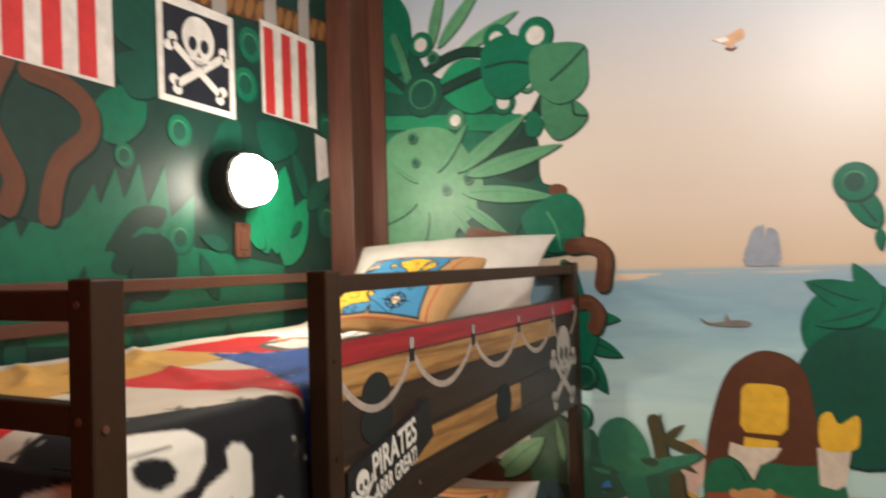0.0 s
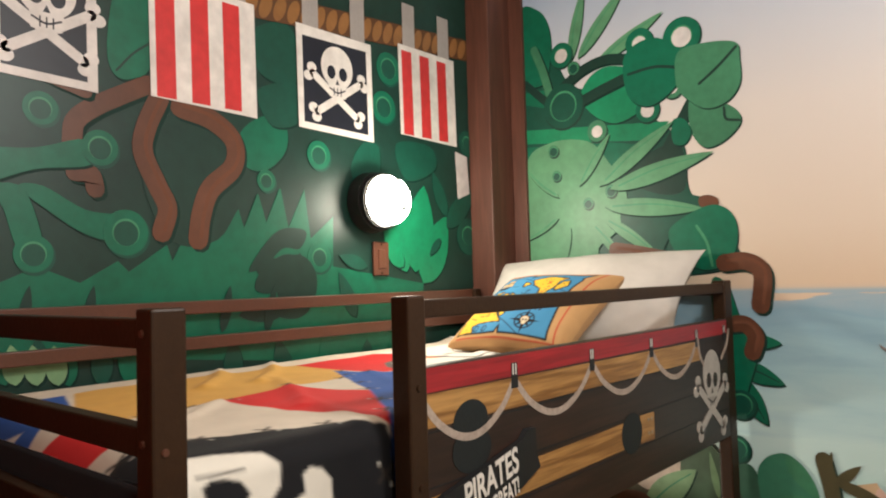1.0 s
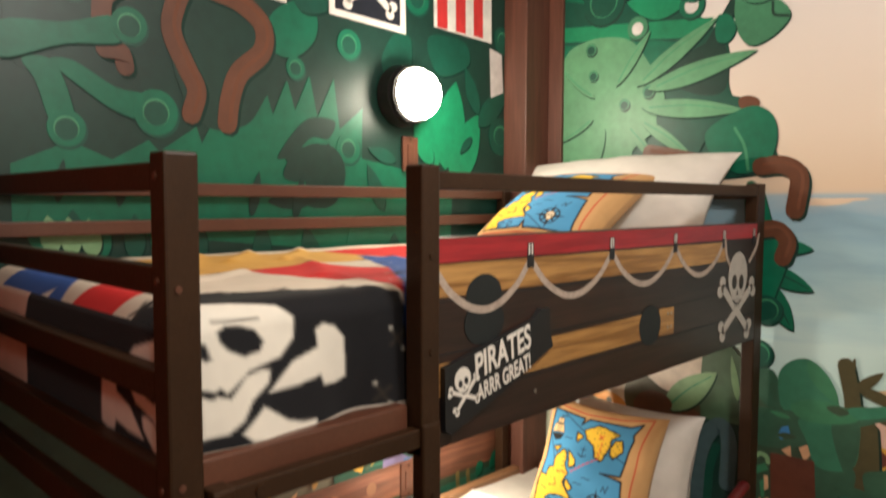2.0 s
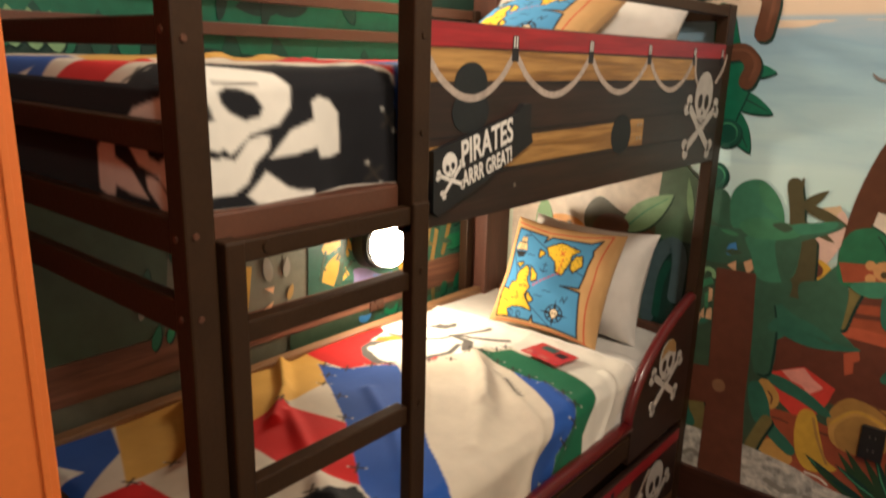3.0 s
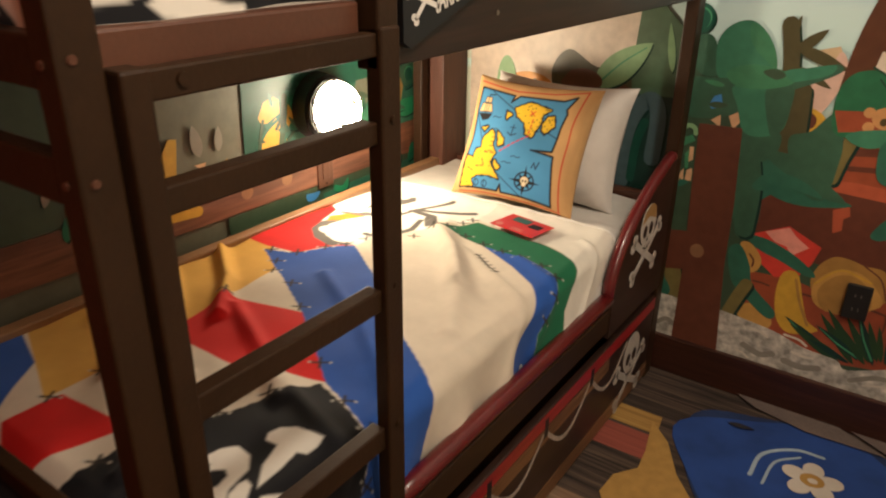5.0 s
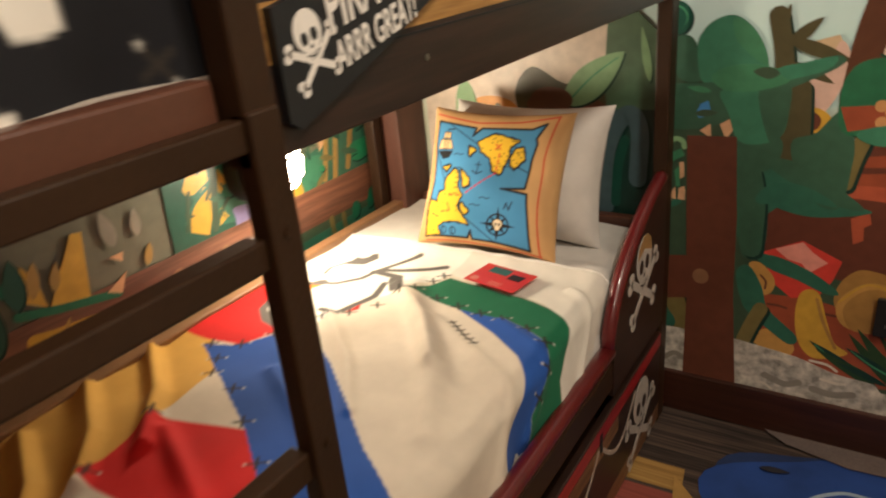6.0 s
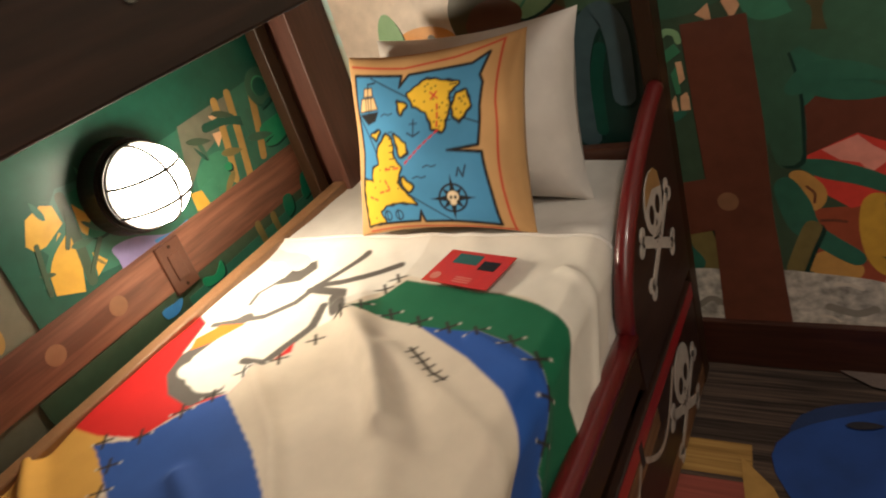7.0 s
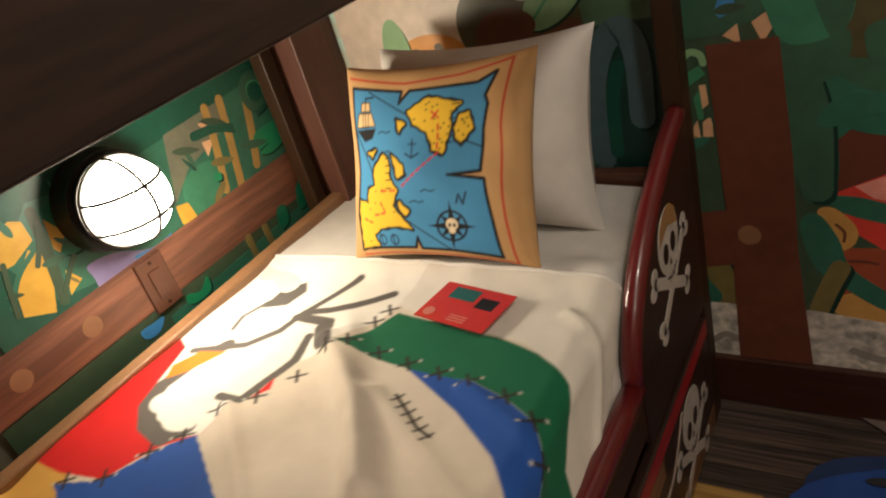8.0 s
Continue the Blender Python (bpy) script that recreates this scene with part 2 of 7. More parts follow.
def stroke(points, width, taper=0.0):
    line = spline(points, 7)
    left, right = [], []
    for i, p in enumerate(line):
        d = (line[min(i + 1, len(line) - 1)] - line[max(i - 1, 0)]).normalized()
        w = width / 2 * (1 - taper * i / len(line))
        q = Vector((-d.y, d.x)) * w
        left.append(p + q)
        right.append(p - q)
    d0, d1 = (line[0] - line[1]).normalized(), (line[-1] - line[-2]).normalized()
    cap = lambda c, d, r, s: [c + Vector((math.cos(s * t) * d.x - math.sin(s * t) * d.y, math.sin(s * t) * d.x + math.cos(s * t) * d.y)) * r for t in (1.0, 0.4, -0.4, -1.0)]
    return [tuple(v) for v in left + cap(line[-1], d1, width / 2 * (1 - taper), 1) + right[::-1] + cap(line[0], d0, width / 2, 1)]


def blade(base, tip, ratio, kind=""):
    b, t = Vector(base), Vector(tip)
    d = t - b
    n = Vector((-d.y, d.x)) * ratio
    if kind == "bar":
        return [tuple(q) for q in (b - n / 2, b + d * 0.96 - n / 2, t - n / 3, t + n / 3, b + d * 0.96 + n / 2, b + n / 2)]
    shape = lambda s: math.sin(math.pi * s ** 0.8) ** 0.8
    if kind == "heart":
        shape = lambda s: math.sin(math.pi * s ** 0.55) ** 0.75
    k = [i / 12 for i in range(13)]
    return [tuple(b + d * s + n * 0.5 * shape(s)) for s in k] + [tuple(b + d * s - n * 0.5 * shape(s)) for s in k[-2:0:-1]]


# drop shadows of the mural's own picture, painted as dark offset copies
DROP_SHADE = mat("mural_drop_shade", (0.010, 0.034, 0.026), 0.6, 0.2, 5.0, 0.02, gloss=0.2)


def leaf(surface, base, tip, ratio, colour, kind=""):
    line = blade(base, tip, ratio, kind)
    if colour.startswith("GREEN") and colour not in ("GREEN_DEEP",):
        flat("painted_drop_shade", surface, [[(p + 0.004, q - 0.006) for p, q in line]], DROP_SHADE)
    ob = flat("painted_leaf", surface, [line], paint(colour))
    d = Vector(tip) - Vector(base)
    if kind != "bar" and d.length > 0.16 and colour.startswith("GREEN") and surface == "N":
        vein = stroke([tuple(Vector(base) + d * 0.1), tuple(Vector(base) + d * 0.5 + Vector((-d.y, d.x)) * 0.03), tuple(Vector(base) + d * 0.9)], 0.007, 0.6)
        flat("painted_vein", surface, [vein], paint("GREEN_DEEP" if colour in ("GREEN_MID", "GREEN_LIT") else "LEAF_EDGE"))


def ring(surface, c, r, hole, colour, through_hole="GREEN_DARK"):
    flat("painted_ring_shade", surface, [oval((c[0] + 0.004, c[1] - 0.006), r * 1.03, r * 1.04)], paint("GREEN_DARK" if surface == "W" else "GREEN_DEEP"))
    flat("painted_ring", surface, [oval(c, r, r)], paint(colour))
    flat("painted_ring", surface, [oval(c, r * hole * 1.1, r * hole * 1.1)], paint("LEAF_EDGE"))
    flat("painted_hole", surface, [oval((c[0], c[1] - 0.003), r * hole, r * hole)], paint(through_hole))


def disc(surface, c, rx, ry, turn, colour):
    if colour.startswith("GREEN") and colour != "GREEN_DEEP":
        flat("painted_drop_shade", surface, [oval((c[0] + 0.005, c[1] - 0.008), rx, ry, turn)], DROP_SHADE)
    flat("painted_round_leaf" if colour.startswith("GREEN") else "painted_round", surface, [oval(c, rx, ry, turn)], paint(colour))


def vine(surface, points, width, colour):
    if width > 0.03:
        flat("painted_drop_shade", surface, [stroke([(p + 0.008, q - 0.008) for p, q in points], width)], DROP_SHADE)
    flat("painted_vine", surface, [stroke(points, width)], paint(colour))
    if width > 0.05 and colour == "VINE":
        flat("painted_vine_light", surface, [stroke([(a + width * 0.16, b + width * 0.12) for a, b in points], width * 0.2)], mat("vine_light", (0.155, 0.064, 0.036), 0.5, gloss=0.2))


def blob(surface, points, colour):
    """A painted form with a soft closed outline."""
    p = [Vector(q) for q in points]
    n = len(p)
    line = []
    for i in range(n):
        a, b, c, d = p[i - 1], p[i], p[(i + 1) % n], p[(i + 2) % n]
        for k in range(5):
            t = k / 5
            line.append(tuple(0.5 * (2 * b + (c - a) * t + (2 * a - 5 * b + 4 * c - d) * t * t + (3 * b - a - 3 * c + d) * t ** 3)))
    if colour.startswith("GREEN_") and colour != "GREEN_DEEP":
        flat("painted_drop_shade", surface, [[(a + 0.004, b - 0.006) for a, b in line]], DROP_SHADE)
    flat("painted_form", surface, [line], paint(colour))


def patch(surface, points, colour, name="painted_patch"):
    flat(name, surface, [points], paint(colour))


def skull(surface, c, s, white, dark, bones=True, turn=0.0):
    """A skull over crossed bones, s wide, as plain flat shapes."""
    ca, sa = math.cos(radians(turn)), math.sin(radians(turn))
    put = lambda q: [(c[0] + (a * ca - b * sa) * s, c[1] + (a * sa + b * ca) * s) for a, b in q]
    if bones:
        for sx in (-1, 1):
            lines = [stroke([(-0.70 * sx, -0.04), (0.58 * sx, -0.86)], 0.17)]
            for ex, ez, up in ((-0.70 * sx, -0.04, 1), (0.58 * sx, -0.86, -1)):
                lines += [oval((ex - 0.02 * sx * up, ez + 0.12 * up), 0.13, 0.11), oval((ex - 0.11 * sx * up, ez - 0.07 * up), 0.13, 0.11)]
            flat("printed_bone", surface, [put(q) for q in lines], white)
    flat("printed_skull", surface, [put(oval((0, 0.2), 0.46, 0.48))], white)
    flat("printed_skull", surface, [put([(-0.27, -0.1), (0.27, -0.1), (0.24, -0.46), (0.0, -0.52), (-0.24, -0.46)])], white)
    flat("printed_eye", surface, [put(oval((-0.17, 0.08), 0.12, 0.15)), put(oval((0.17, 0.08), 0.12, 0.15))], dark)
    flat("printed_nose", surface, [put([(0, -0.06), (-0.06, -0.18), (0.06, -0.18)])], dark)
    flat("printed_mouth", surface, [put(stroke([(-0.22, -0.28), (0, -0.36), (0.22, -0.28)], 0.035))] + [put(stroke([(x, -0.26), (x, -0.42)], 0.025)) for x in (-0.1, 0.0, 0.1)], dark)


# ---- the room ----
north = part("wall_north", box(WX - 0.12, EAST + 0.12, NY, NY + 0.12, 0, TOP), PLASTER)
west = part("wall_west", box(WX - 0.12, WX, -0.24, NY, 0, TOP), paint("GREEN_DEEP"))
tagged(north, "seascape mural wall with sky, sea and jungle", "wall", kind="structure")
tagged(west, "dark green jungle mural wall behind the bunk bed", "wall", kind="structure")
for nm, dims in (("wall_east", (EAST, EAST + 0.12, SOUTH, NY, 0, TOP)), ("wall_south", (WX - 0.12, EAST + 0.12, SOUTH - 0.12, SOUTH, 0, TOP))):
    tagged(part(nm, box(*dims), PLASTER), "plain cream plaster wall closing the room", "wall", kind="structure")
tagged(part("ceiling", box(WX - 0.12, EAST + 0.12, SOUTH - 0.12, NY + 0.12, TOP, TOP + 0.1), PLASTER), "plain cream plaster ceiling", "ceiling", kind="structure")
floor = tagged(part("floor", box(WX - 0.12, EAST + 0.12, SOUTH - 0.12, NY + 0.12, -0.1, FLOOR), CARPET), "carpet printed as weathered dark planks", "floor", kind="structure")
side = tagged(part("wall_partition", box(WX - 0.12, 0.066, SOUTH, -0.24, 0, TOP), ORANGE_RED), "red orange painted partition wall at the bed's foot", "wall", kind="structure")
tagged(part("trim_partition", box(0.066, 0.096, -0.375, -0.24, FLOOR, TOP, 0.003), ORANGE), "smooth orange painted corner board", "trim", kind="structure")
tagged(part("trim_partition_bead", box(0.096, 0.100, -0.258, -0.250, FLOOR, TOP, 0.0015), ORANGE), "thin orange bead on the corner board", "trim", kind="structure")
tagged(part("baseboard", box(-0.06, EAST, NY - 0.022, NY, FLOOR, 0.165, 0.004), BASEBOARD), "dark red brown wooden baseboard", "baseboard", kind="structure")
tagged(part("column", box(WX, -0.872, 1.84, NY, FLOOR, TOP, 0.004), COLUMN), "square brown corner column of painted wood", "column", kind="structure")
# added plate that carries the column's face on to its right edge
tagged(part("column_face_plate", box(-0.872, -0.806, NY - 0.016, NY, 1.44, TOP, 0.002), COLUMN), "thin brown plate added to widen the corner column's face", "trim", kind="structure")

# sea and sky of the mural: one painted ground, coloured by height
sea = bpy.data.materials.new("sea_and_sky_paint")
sea.use_nodes = True
st = sea.node_tree
sb = st.nodes["Principled BSDF"]
sc = st.nodes.new("ShaderNodeTexCoord")
sx = st.nodes.new("ShaderNodeSeparateXYZ")
st.links.new(sc.outputs["Object"], sx.inputs[0])
smap = st.nodes.new("ShaderNodeMapping")
smap.inputs["Scale"].default_value = (1.2, 1, 7)
st.links.new(sc.outputs["Object"], smap.inputs[0])
sn = st.nodes.new("ShaderNodeTexNoise")
sn.inputs["Scale"].default_value, sn.inputs["Detail"].default_value, sn.inputs["Distortion"].default_value = 2.2, 5, 0.8
st.links.new(smap.outputs[0], sn.inputs["Vector"])
low = st.nodes.new("ShaderNodeMath")
low.operation = "LESS_THAN"
st.links.new(sx.outputs[2], low.inputs[0])
low.inputs[1].default_value = 1.785
wob = st.nodes.new("ShaderNodeMath")
wob.operation = "MULTIPLY_ADD"
st.links.new(sn.outputs[0], wob.inputs[0])
wob.inputs[1].default_value = 0.34
wob.inputs[2].default_value = -0.17
gate = st.nodes.new("ShaderNodeMath")
gate.operation = "MULTIPLY"
st.links.new(wob.outputs[0], gate.inputs[0])
st.links.new(low.outputs[0], gate.inputs[1])
hz = st.nodes.new("ShaderNodeMath")
st.links.new(sx.outputs[2], hz.inputs[0])
st.links.new(gate.outputs[0], hz.inputs[1])
keep = st.nodes.new("ShaderNodeMath")
keep.operation = "MULTIPLY"
st.links.new(hz.outputs[0], keep.inputs[0])
keep.inputs[1].default_value = 1 / TOP
ramp = st.nodes.new("ShaderNodeValToRGB")
stops = [(0.0, (0.35, 0.38, 0.30)), (1.02, (0.50, 0.55, 0.45)), (1.1, (0.50, 0.70, 0.66)), (1.32, (0.55, 0.72, 0.70)), (1.52, (0.38, 0.57, 0.62)),
         (1.68, (0.27, 0.43, 0.53)), (1.793, (0.36, 0.46, 0.52)), (1.806, (0.70, 0.54, 0.39)), (2.0, (0.72, 0.60, 0.49)), (2.4, (0.67, 0.61, 0.57)), (2.75, (0.52, 0.55, 0.62)), (3.05, (0.36, 0.47, 0.63))]
while len(ramp.color_ramp.elements) < len(stops):
    ramp.color_ramp.elements.new(0.5)
for e, (z, c) in zip(ramp.color_ramp.elements, stops):
    e.position, e.color = z / TOP, (*c, 1)
st.links.new(keep.outputs[0], ramp.inputs[0])
st.links.new(ramp.outputs[0], sb.inputs["Base Color"])
sb.inputs["Roughness"].default_value = 0.40
north.data.materials[0] = sea
OWNER.update(N=north, W=west, FLOOR=floor)


def twisted(surface, a, b, width, colour):
    """A twisted rope: slanted oval strands."""
    a, b = Vector(a), Vector(b)
    d = b - a
    n = int(d.length / (width * 0.62))
    flat("painted_rope", surface, [stroke([tuple(a), tuple((a + b) / 2), tuple(b)], width)], mat("rope_shadow", (0.10, 0.04, 0.012), 0.6))
    for i in range(n):
        p = a + d * (i + 0.5) / n
        flat("painted_strand", surface, [oval(tuple(p), width * 0.24, width * 0.5, math.degrees(math.atan2(d.y, d.x)) - 28)], paint(colour))



def pennant(kind, y0, y1, z0):
    """A flag of the painted bunting, hung from the rope by two tabs."""
    z1 = z0 + 0.345
    flat("painted_tab", "W", [[(y0 + 0.02, z1), (y0 + 0.085, z1), (y0 + 0.085, z1 + 0.16), (y0 + 0.02, z1 + 0.16)],
                              [(y1 - 0.1, z1), (y1 - 0.035, z1), (y1 - 0.035, z1 + 0.16), (y1 - 0.1, z1 + 0.16)]], mat("tab_cloth", (0.36, 0.33, 0.31), 0.7))
    flat("painted_flag", "W", [[(y0, z0 + 0.01), (y1, z0), (y1 - 0.006, z1), (y0 - 0.006, z1)]], paint("WHITE_PAINT"))
    w = y1 - y0
    if kind == "skull":
        flat("painted_field", "W", [[(y0 + 0.022, z0 + 0.03), (y1 - 0.026, z0 + 0.022), (y1 - 0.03, z1 - 0.03), (y0 + 0.018, z1 - 0.035)]], paint("NAVY_PAINT"))
        skull("W", ((y0 + y1) / 2, z0 + 0.20), 0.15, paint("WHITE_PAINT"), paint("NAVY_PAINT"))
    else:
        for k in (0.05, 0.36, 0.67):
            flat("painted_stripe", "W", [[(y0 + w * k, z0 + 0.012), (y0 + w * (k + 0.17), z0 + 0.012), (y0 + w * (k + 0.17) - 0.005, z1 - 0.02), (y0 + w * k - 0.005, z1 - 0.02)]], paint("RED_PAINT"))


# ---- painted ground and plank along the west wall ----
flat("painted_ground", "W", [[(-0.235, 0.60), (NY - 0.165, 0.60), (NY - 0.165, 1.37), (-0.235, 1.37)]], paint("OLIVE_GREY"))
def wall_planks():
    """Boards painted along the wall beside the lower bunk, with their bolt heads."""
    flat("painted_plank", "W", [[(-0.235, 0.745), (0.9, 0.735), (NY - 0.165, 0.728), (NY - 0.165, 0.85), (1.1, 0.85), (-0.235, 0.86)]], grained("mural_plank", (0.11, 0.042, 0.024), (0.24, 0.10, 0.058), 1, 14, 0.42, 2.0))
    flat("painted_plank", "W", [[(-0.235, 0.40), (NY - 0.165, 0.41), (NY - 0.165, 0.56), (-0.235, 0.55)]], paint("PLANK_PAINT"))
    for y, z in ((0.62, 0.70), (0.977, 0.79), (1.138, 0.79)):
        flat("painted_bolt", "W", [oval((y, z), 0.022, 0.022)], paint("BOLT_PAINT"))


# ---- the bunk bed ----
bunk = thing("bunk_bed", "dark brown steel bunk bed with pirate ship side panels", "bunk bed", (-0.47, 1.0, FLOOR))


def bunk_part(name, bm, material=BROWN, label="", smooth=False):
    return under(part(name, bm, material, None, label, smooth), bunk)


RAIL_TOP = 1.83
for x0, y0, y1 in ((-0.02, -0.030, 0.016), (-0.038, 1.892, 1.955), (-0.968, -0.036, 0.006), (-0.968, 1.78, 1.82)):
    bunk_part("post", box(x0, x0 + 0.04, y0, y1, FLOOR, RAIL_TOP if x0 > -0.5 else 1.82, 0.004))
bunk_part("post", box(-0.012, 0.028, 0.396, 0.439, 1.342, RAIL_TOP, 0.004))
bunk_part("ladder_stile", box(0.004, 0.032, 0.396, 0.438, FLOOR, 1.40, 0.004))
for z0, z1 in ((1.781, 1.818), (1.651, 1.688), (1.515, 1.555), (1.38, 1.43), (1.268, 1.317), (0.728, 0.766), (0.42, 0.5)):
    bunk_part("foot_rail", box(-0.93, -0.02, -0.028, -0.004, z0, z1, 0.003))
for z0, z1 in ((1.783, 1.818), (1.688, 1.722)):
    bunk_part("back_rail", box(-0.965, -0.94, 0.006, 1.79, z0, z1, 0.003), BROWN_WARM)
bunk_part("head_rail", box(-0.93, -0.038, 1.95, 1.97, 1.78, 1.815, 0.003))
bunk_part("guard_rail", box(-0.022, 0.0, 0.440, 1.890, 1.79, 1.822, 0.003))
bunk_part("bed_base", box(-0.965, -0.03, 0.0, 1.975, 1.37, 1.428, 0.004), BROWN_WARM)
bunk_part("side_rail", box(-0.03, 0.0, 0.022, 0.391, 1.362, 1.431, 0.004), BROWN_WARM)
bunk_part("back_side_rail", box(-0.975, -0.95, 0.0, 1.74, 1.40, 1.6, 0.004), BROWN_WARM)
# ladder
bunk_part("ladder_stile", box(-0.006, 0.032, 0.021, 0.054, FLOOR, 1.396, 0.004))
bunk_part("ladder_header", box(0.000, 0.024, 0.050, 0.398, 1.361, 1.393, 0.003))
for z0, z1 in ((1.240, 1.273), (0.974, 1.012), (0.708, 0.752), (0.446, 0.49), (0.186, 0.228)):
    bunk_part("rung", box(-0.006, 0.022, 0.050, 0.398, z0, z1, 0.003))
for y, z in ((0.41, 1.68), (0.41, 1.52), (0.41, 1.385), (0.41, 1.275), (0.41, 1.015), (0.41, 0.755)):
    bunk_part("bolt", cyl((0.0335 if z < 1.38 else 0.0285, y + 0.008, z), "x", 0.006, 0.004, 10, bevel=0.001), BROWN)
for z in (1.66, 1.41, 1.295, 0.75):
    bunk_part("bolt", cyl((0.0205, -0.014, z), "x", 0.005, 0.004, 10, bevel=0.001), BROWN_WARM)
for x, z in ((-0.002, 1.80), (-0.002, 1.67), (-0.002, 1.405), (-0.002, 1.293)):
    bunk_part("bolt", cyl((x, -0.0308, z), "y", 0.005, 0.004, 10, bevel=0.001), BROWN_WARM)
bunk_part("bolt", cyl((0.025, 0.095, 1.378), "x", 0.009, 0.004, 12, bevel=0.001), BROWN)
# the upper ship-side panel
panel = bunk_part("ship_panel", box(-0.02, 0.004, 0.440, 1.888, 1.338, 1.708, 0.003), BOARD_DARK, "dark ship-side board printed with planks, ropes and portholes")
OWNER["FRONT"] = panel
flat("gunwale", "FRONT", [[(0.44, 1.664), (1.884, 1.662), (1.884, 1.704), (0.44, 1.706)]], GUNWALE)
flat("printed_plank", "FRONT", [[(0.44, 1.604), (1.30, 1.600), (1.655, 1.598), (1.655, 1.655), (0.44, 1.662)]], BOARD_PINE)
flat("printed_plank", "FRONT", [[(0.44, 1.430), (1.21, 1.435), (1.21, 1.497), (0.44, 1.488)], [(1.255, 1.432), (1.333, 1.430), (1.333, 1.499), (1.255, 1.501)]], BOARD_PINE)
for z in (1.598, 1.505, 1.425):
    flat("printed_seam", "FRONT", [[(0.44, z - 0.003), (1.88, z), (1.88, z + 0.002), (0.44, z)]], BLACK)
PORT = mat("porthole_dark", (0.006, 0.009, 0.010), 0.6, 0.2)
flat("porthole", "FRONT", [oval((0.578, 1.600), 0.05, 0.038), oval((0.580, 1.548), 0.056, 0.042)], PORT)
flat("porthole", "FRONT", [oval((1.207, 1.466), 0.055, 0.05)], PORT)
for y0, y1 in ((0.45, 0.712), (0.722, 1.017), (1.027, 1.328), (1.338, 1.632)):
    hang = [(y0 + (y1 - y0) * k / 8, 1.652 - 0.080 * math.sin(math.pi * k / 8) ** 0.8) for k in range(9)]
    flat("printed_rope", "FRONT", [stroke(hang, 0.014)], ROPE_GREY)
for y in (0.717, 1.022, 1.333, 1.637, 1.86):
    flat("printed_hook", "FRONT", [[(y - 0.012, 1.640), (y + 0.012, 1.640), (y + 0.010, 1.690), (y - 0.010, 1.690)]], BLACK)
    flat("printed_hook", "FRONT", [stroke([(y - 0.004, 1.668), (y - 0.004, 1.687)], 0.004), stroke([(y + 0.005, 1.668), (y + 0.005, 1.687)], 0.004)], PRINT_WHITE)
flat("printed_rope", "FRONT", [stroke([(1.645, 1.66), (1.66, 1.61), (1.70, 1.57)], 0.012), stroke([(1.90, 1.67), (1.88, 1.63), (1.83, 1.59)], 0.012)], ROPE_GREY)
SKULL_GREY = mat("grey_print", (0.42, 0.38, 0.34), 0.5, 0.15, 30.0)
skull("FRONT", (1.742, 1.520), 0.15, SKULL_GREY, BOARD_DARK, True, -4)
for y, z in ((1.30, 1.485), (1.30, 1.45), (1.318, 1.485), (1.318, 1.45), (0.737, 1.39)):
    flat("screw_head", "FRONT", [oval((y, z), 0.0045, 0.0045, 0, 10)], STEEL)

# the slanted sign
sign = thing("sign", "black board with white pirate lettering, fixed aslant on the panel", "sign", (0.006, 0.62, 1.46))
sbm = bmesh.new()
corners = [(0.462, 1.483), (0.60, 1.512), (0.72, 1.540), (0.740, 1.558), (0.768, 1.557), (0.769, 1.51), (0.781, 1.477), (0.62, 1.412), (0.48, 1.362), (0.464, 1.372)]
rows = [[sbm.verts.new((x, y, z)) for y, z in corners] for x in (0.005, 0.017)]
sbm.faces.new(rows[1])
sbm.faces.new(rows[0][::-1])
for i in range(len(corners)):
    j = (i + 1) % len(corners)
    sbm.faces.new((rows[0][i], rows[0][j], rows[1][j], rows[1][i]))
bmesh.ops.recalc_face_normals(sbm, faces=sbm.faces[:])
board = under(part("board", sbm, BLACK), sign)
SURFACES["SIGN"] = lambda a, b, h: (0.0168 + h, a, b)
LAYER["SIGN"] = 0.0004
OWNER["SIGN"] = None
before = set(bpy.data.objects)
skull("SIGN", (0.510, 1.447), 0.046, PRINT_WHITE, BLACK, True, 14)
for ob in set(bpy.data.objects) - before:
    under(ob, sign)


def lettering(text, width, height, y, z, tilt, parent):
    """Letters of the built-in font, fitted to a width and a cap height."""
    cu = bpy.data.curves.new("lettering", "FONT")
    cu.body, cu.size, cu.extrude, cu.shear, cu.offset = text, 1.0, 0.01, 0.2, 0.022
    tmp = bpy.data.objects.new("tmp", cu)
    me = bpy.data.meshes.new_from_object(tmp)
    bpy.data.objects.remove(tmp)
    xs = [v.co.x for v in me.vertices]
    k, q = width / (max(xs) - min(xs)), height / 0.70
    me.transform(Matrix.Translation((0.0180, y, z)) @ pose(0, 0, 0, 90, 0, 90) @ pose(0, 0, 0, 0, 0, tilt) @ Matrix.Diagonal((k, q, 0.05, 1)))
    me.materials.append(PRINT_WHITE)
    ob = new("lettering", me)
    return under(ob, parent)


lettering("PIRATES", 0.172, 0.046, 0.540, 1.449, 13, sign)
lettering("ARRR GREAT!", 0.165, 0.030, 0.548, 1.408, 13.5, sign)

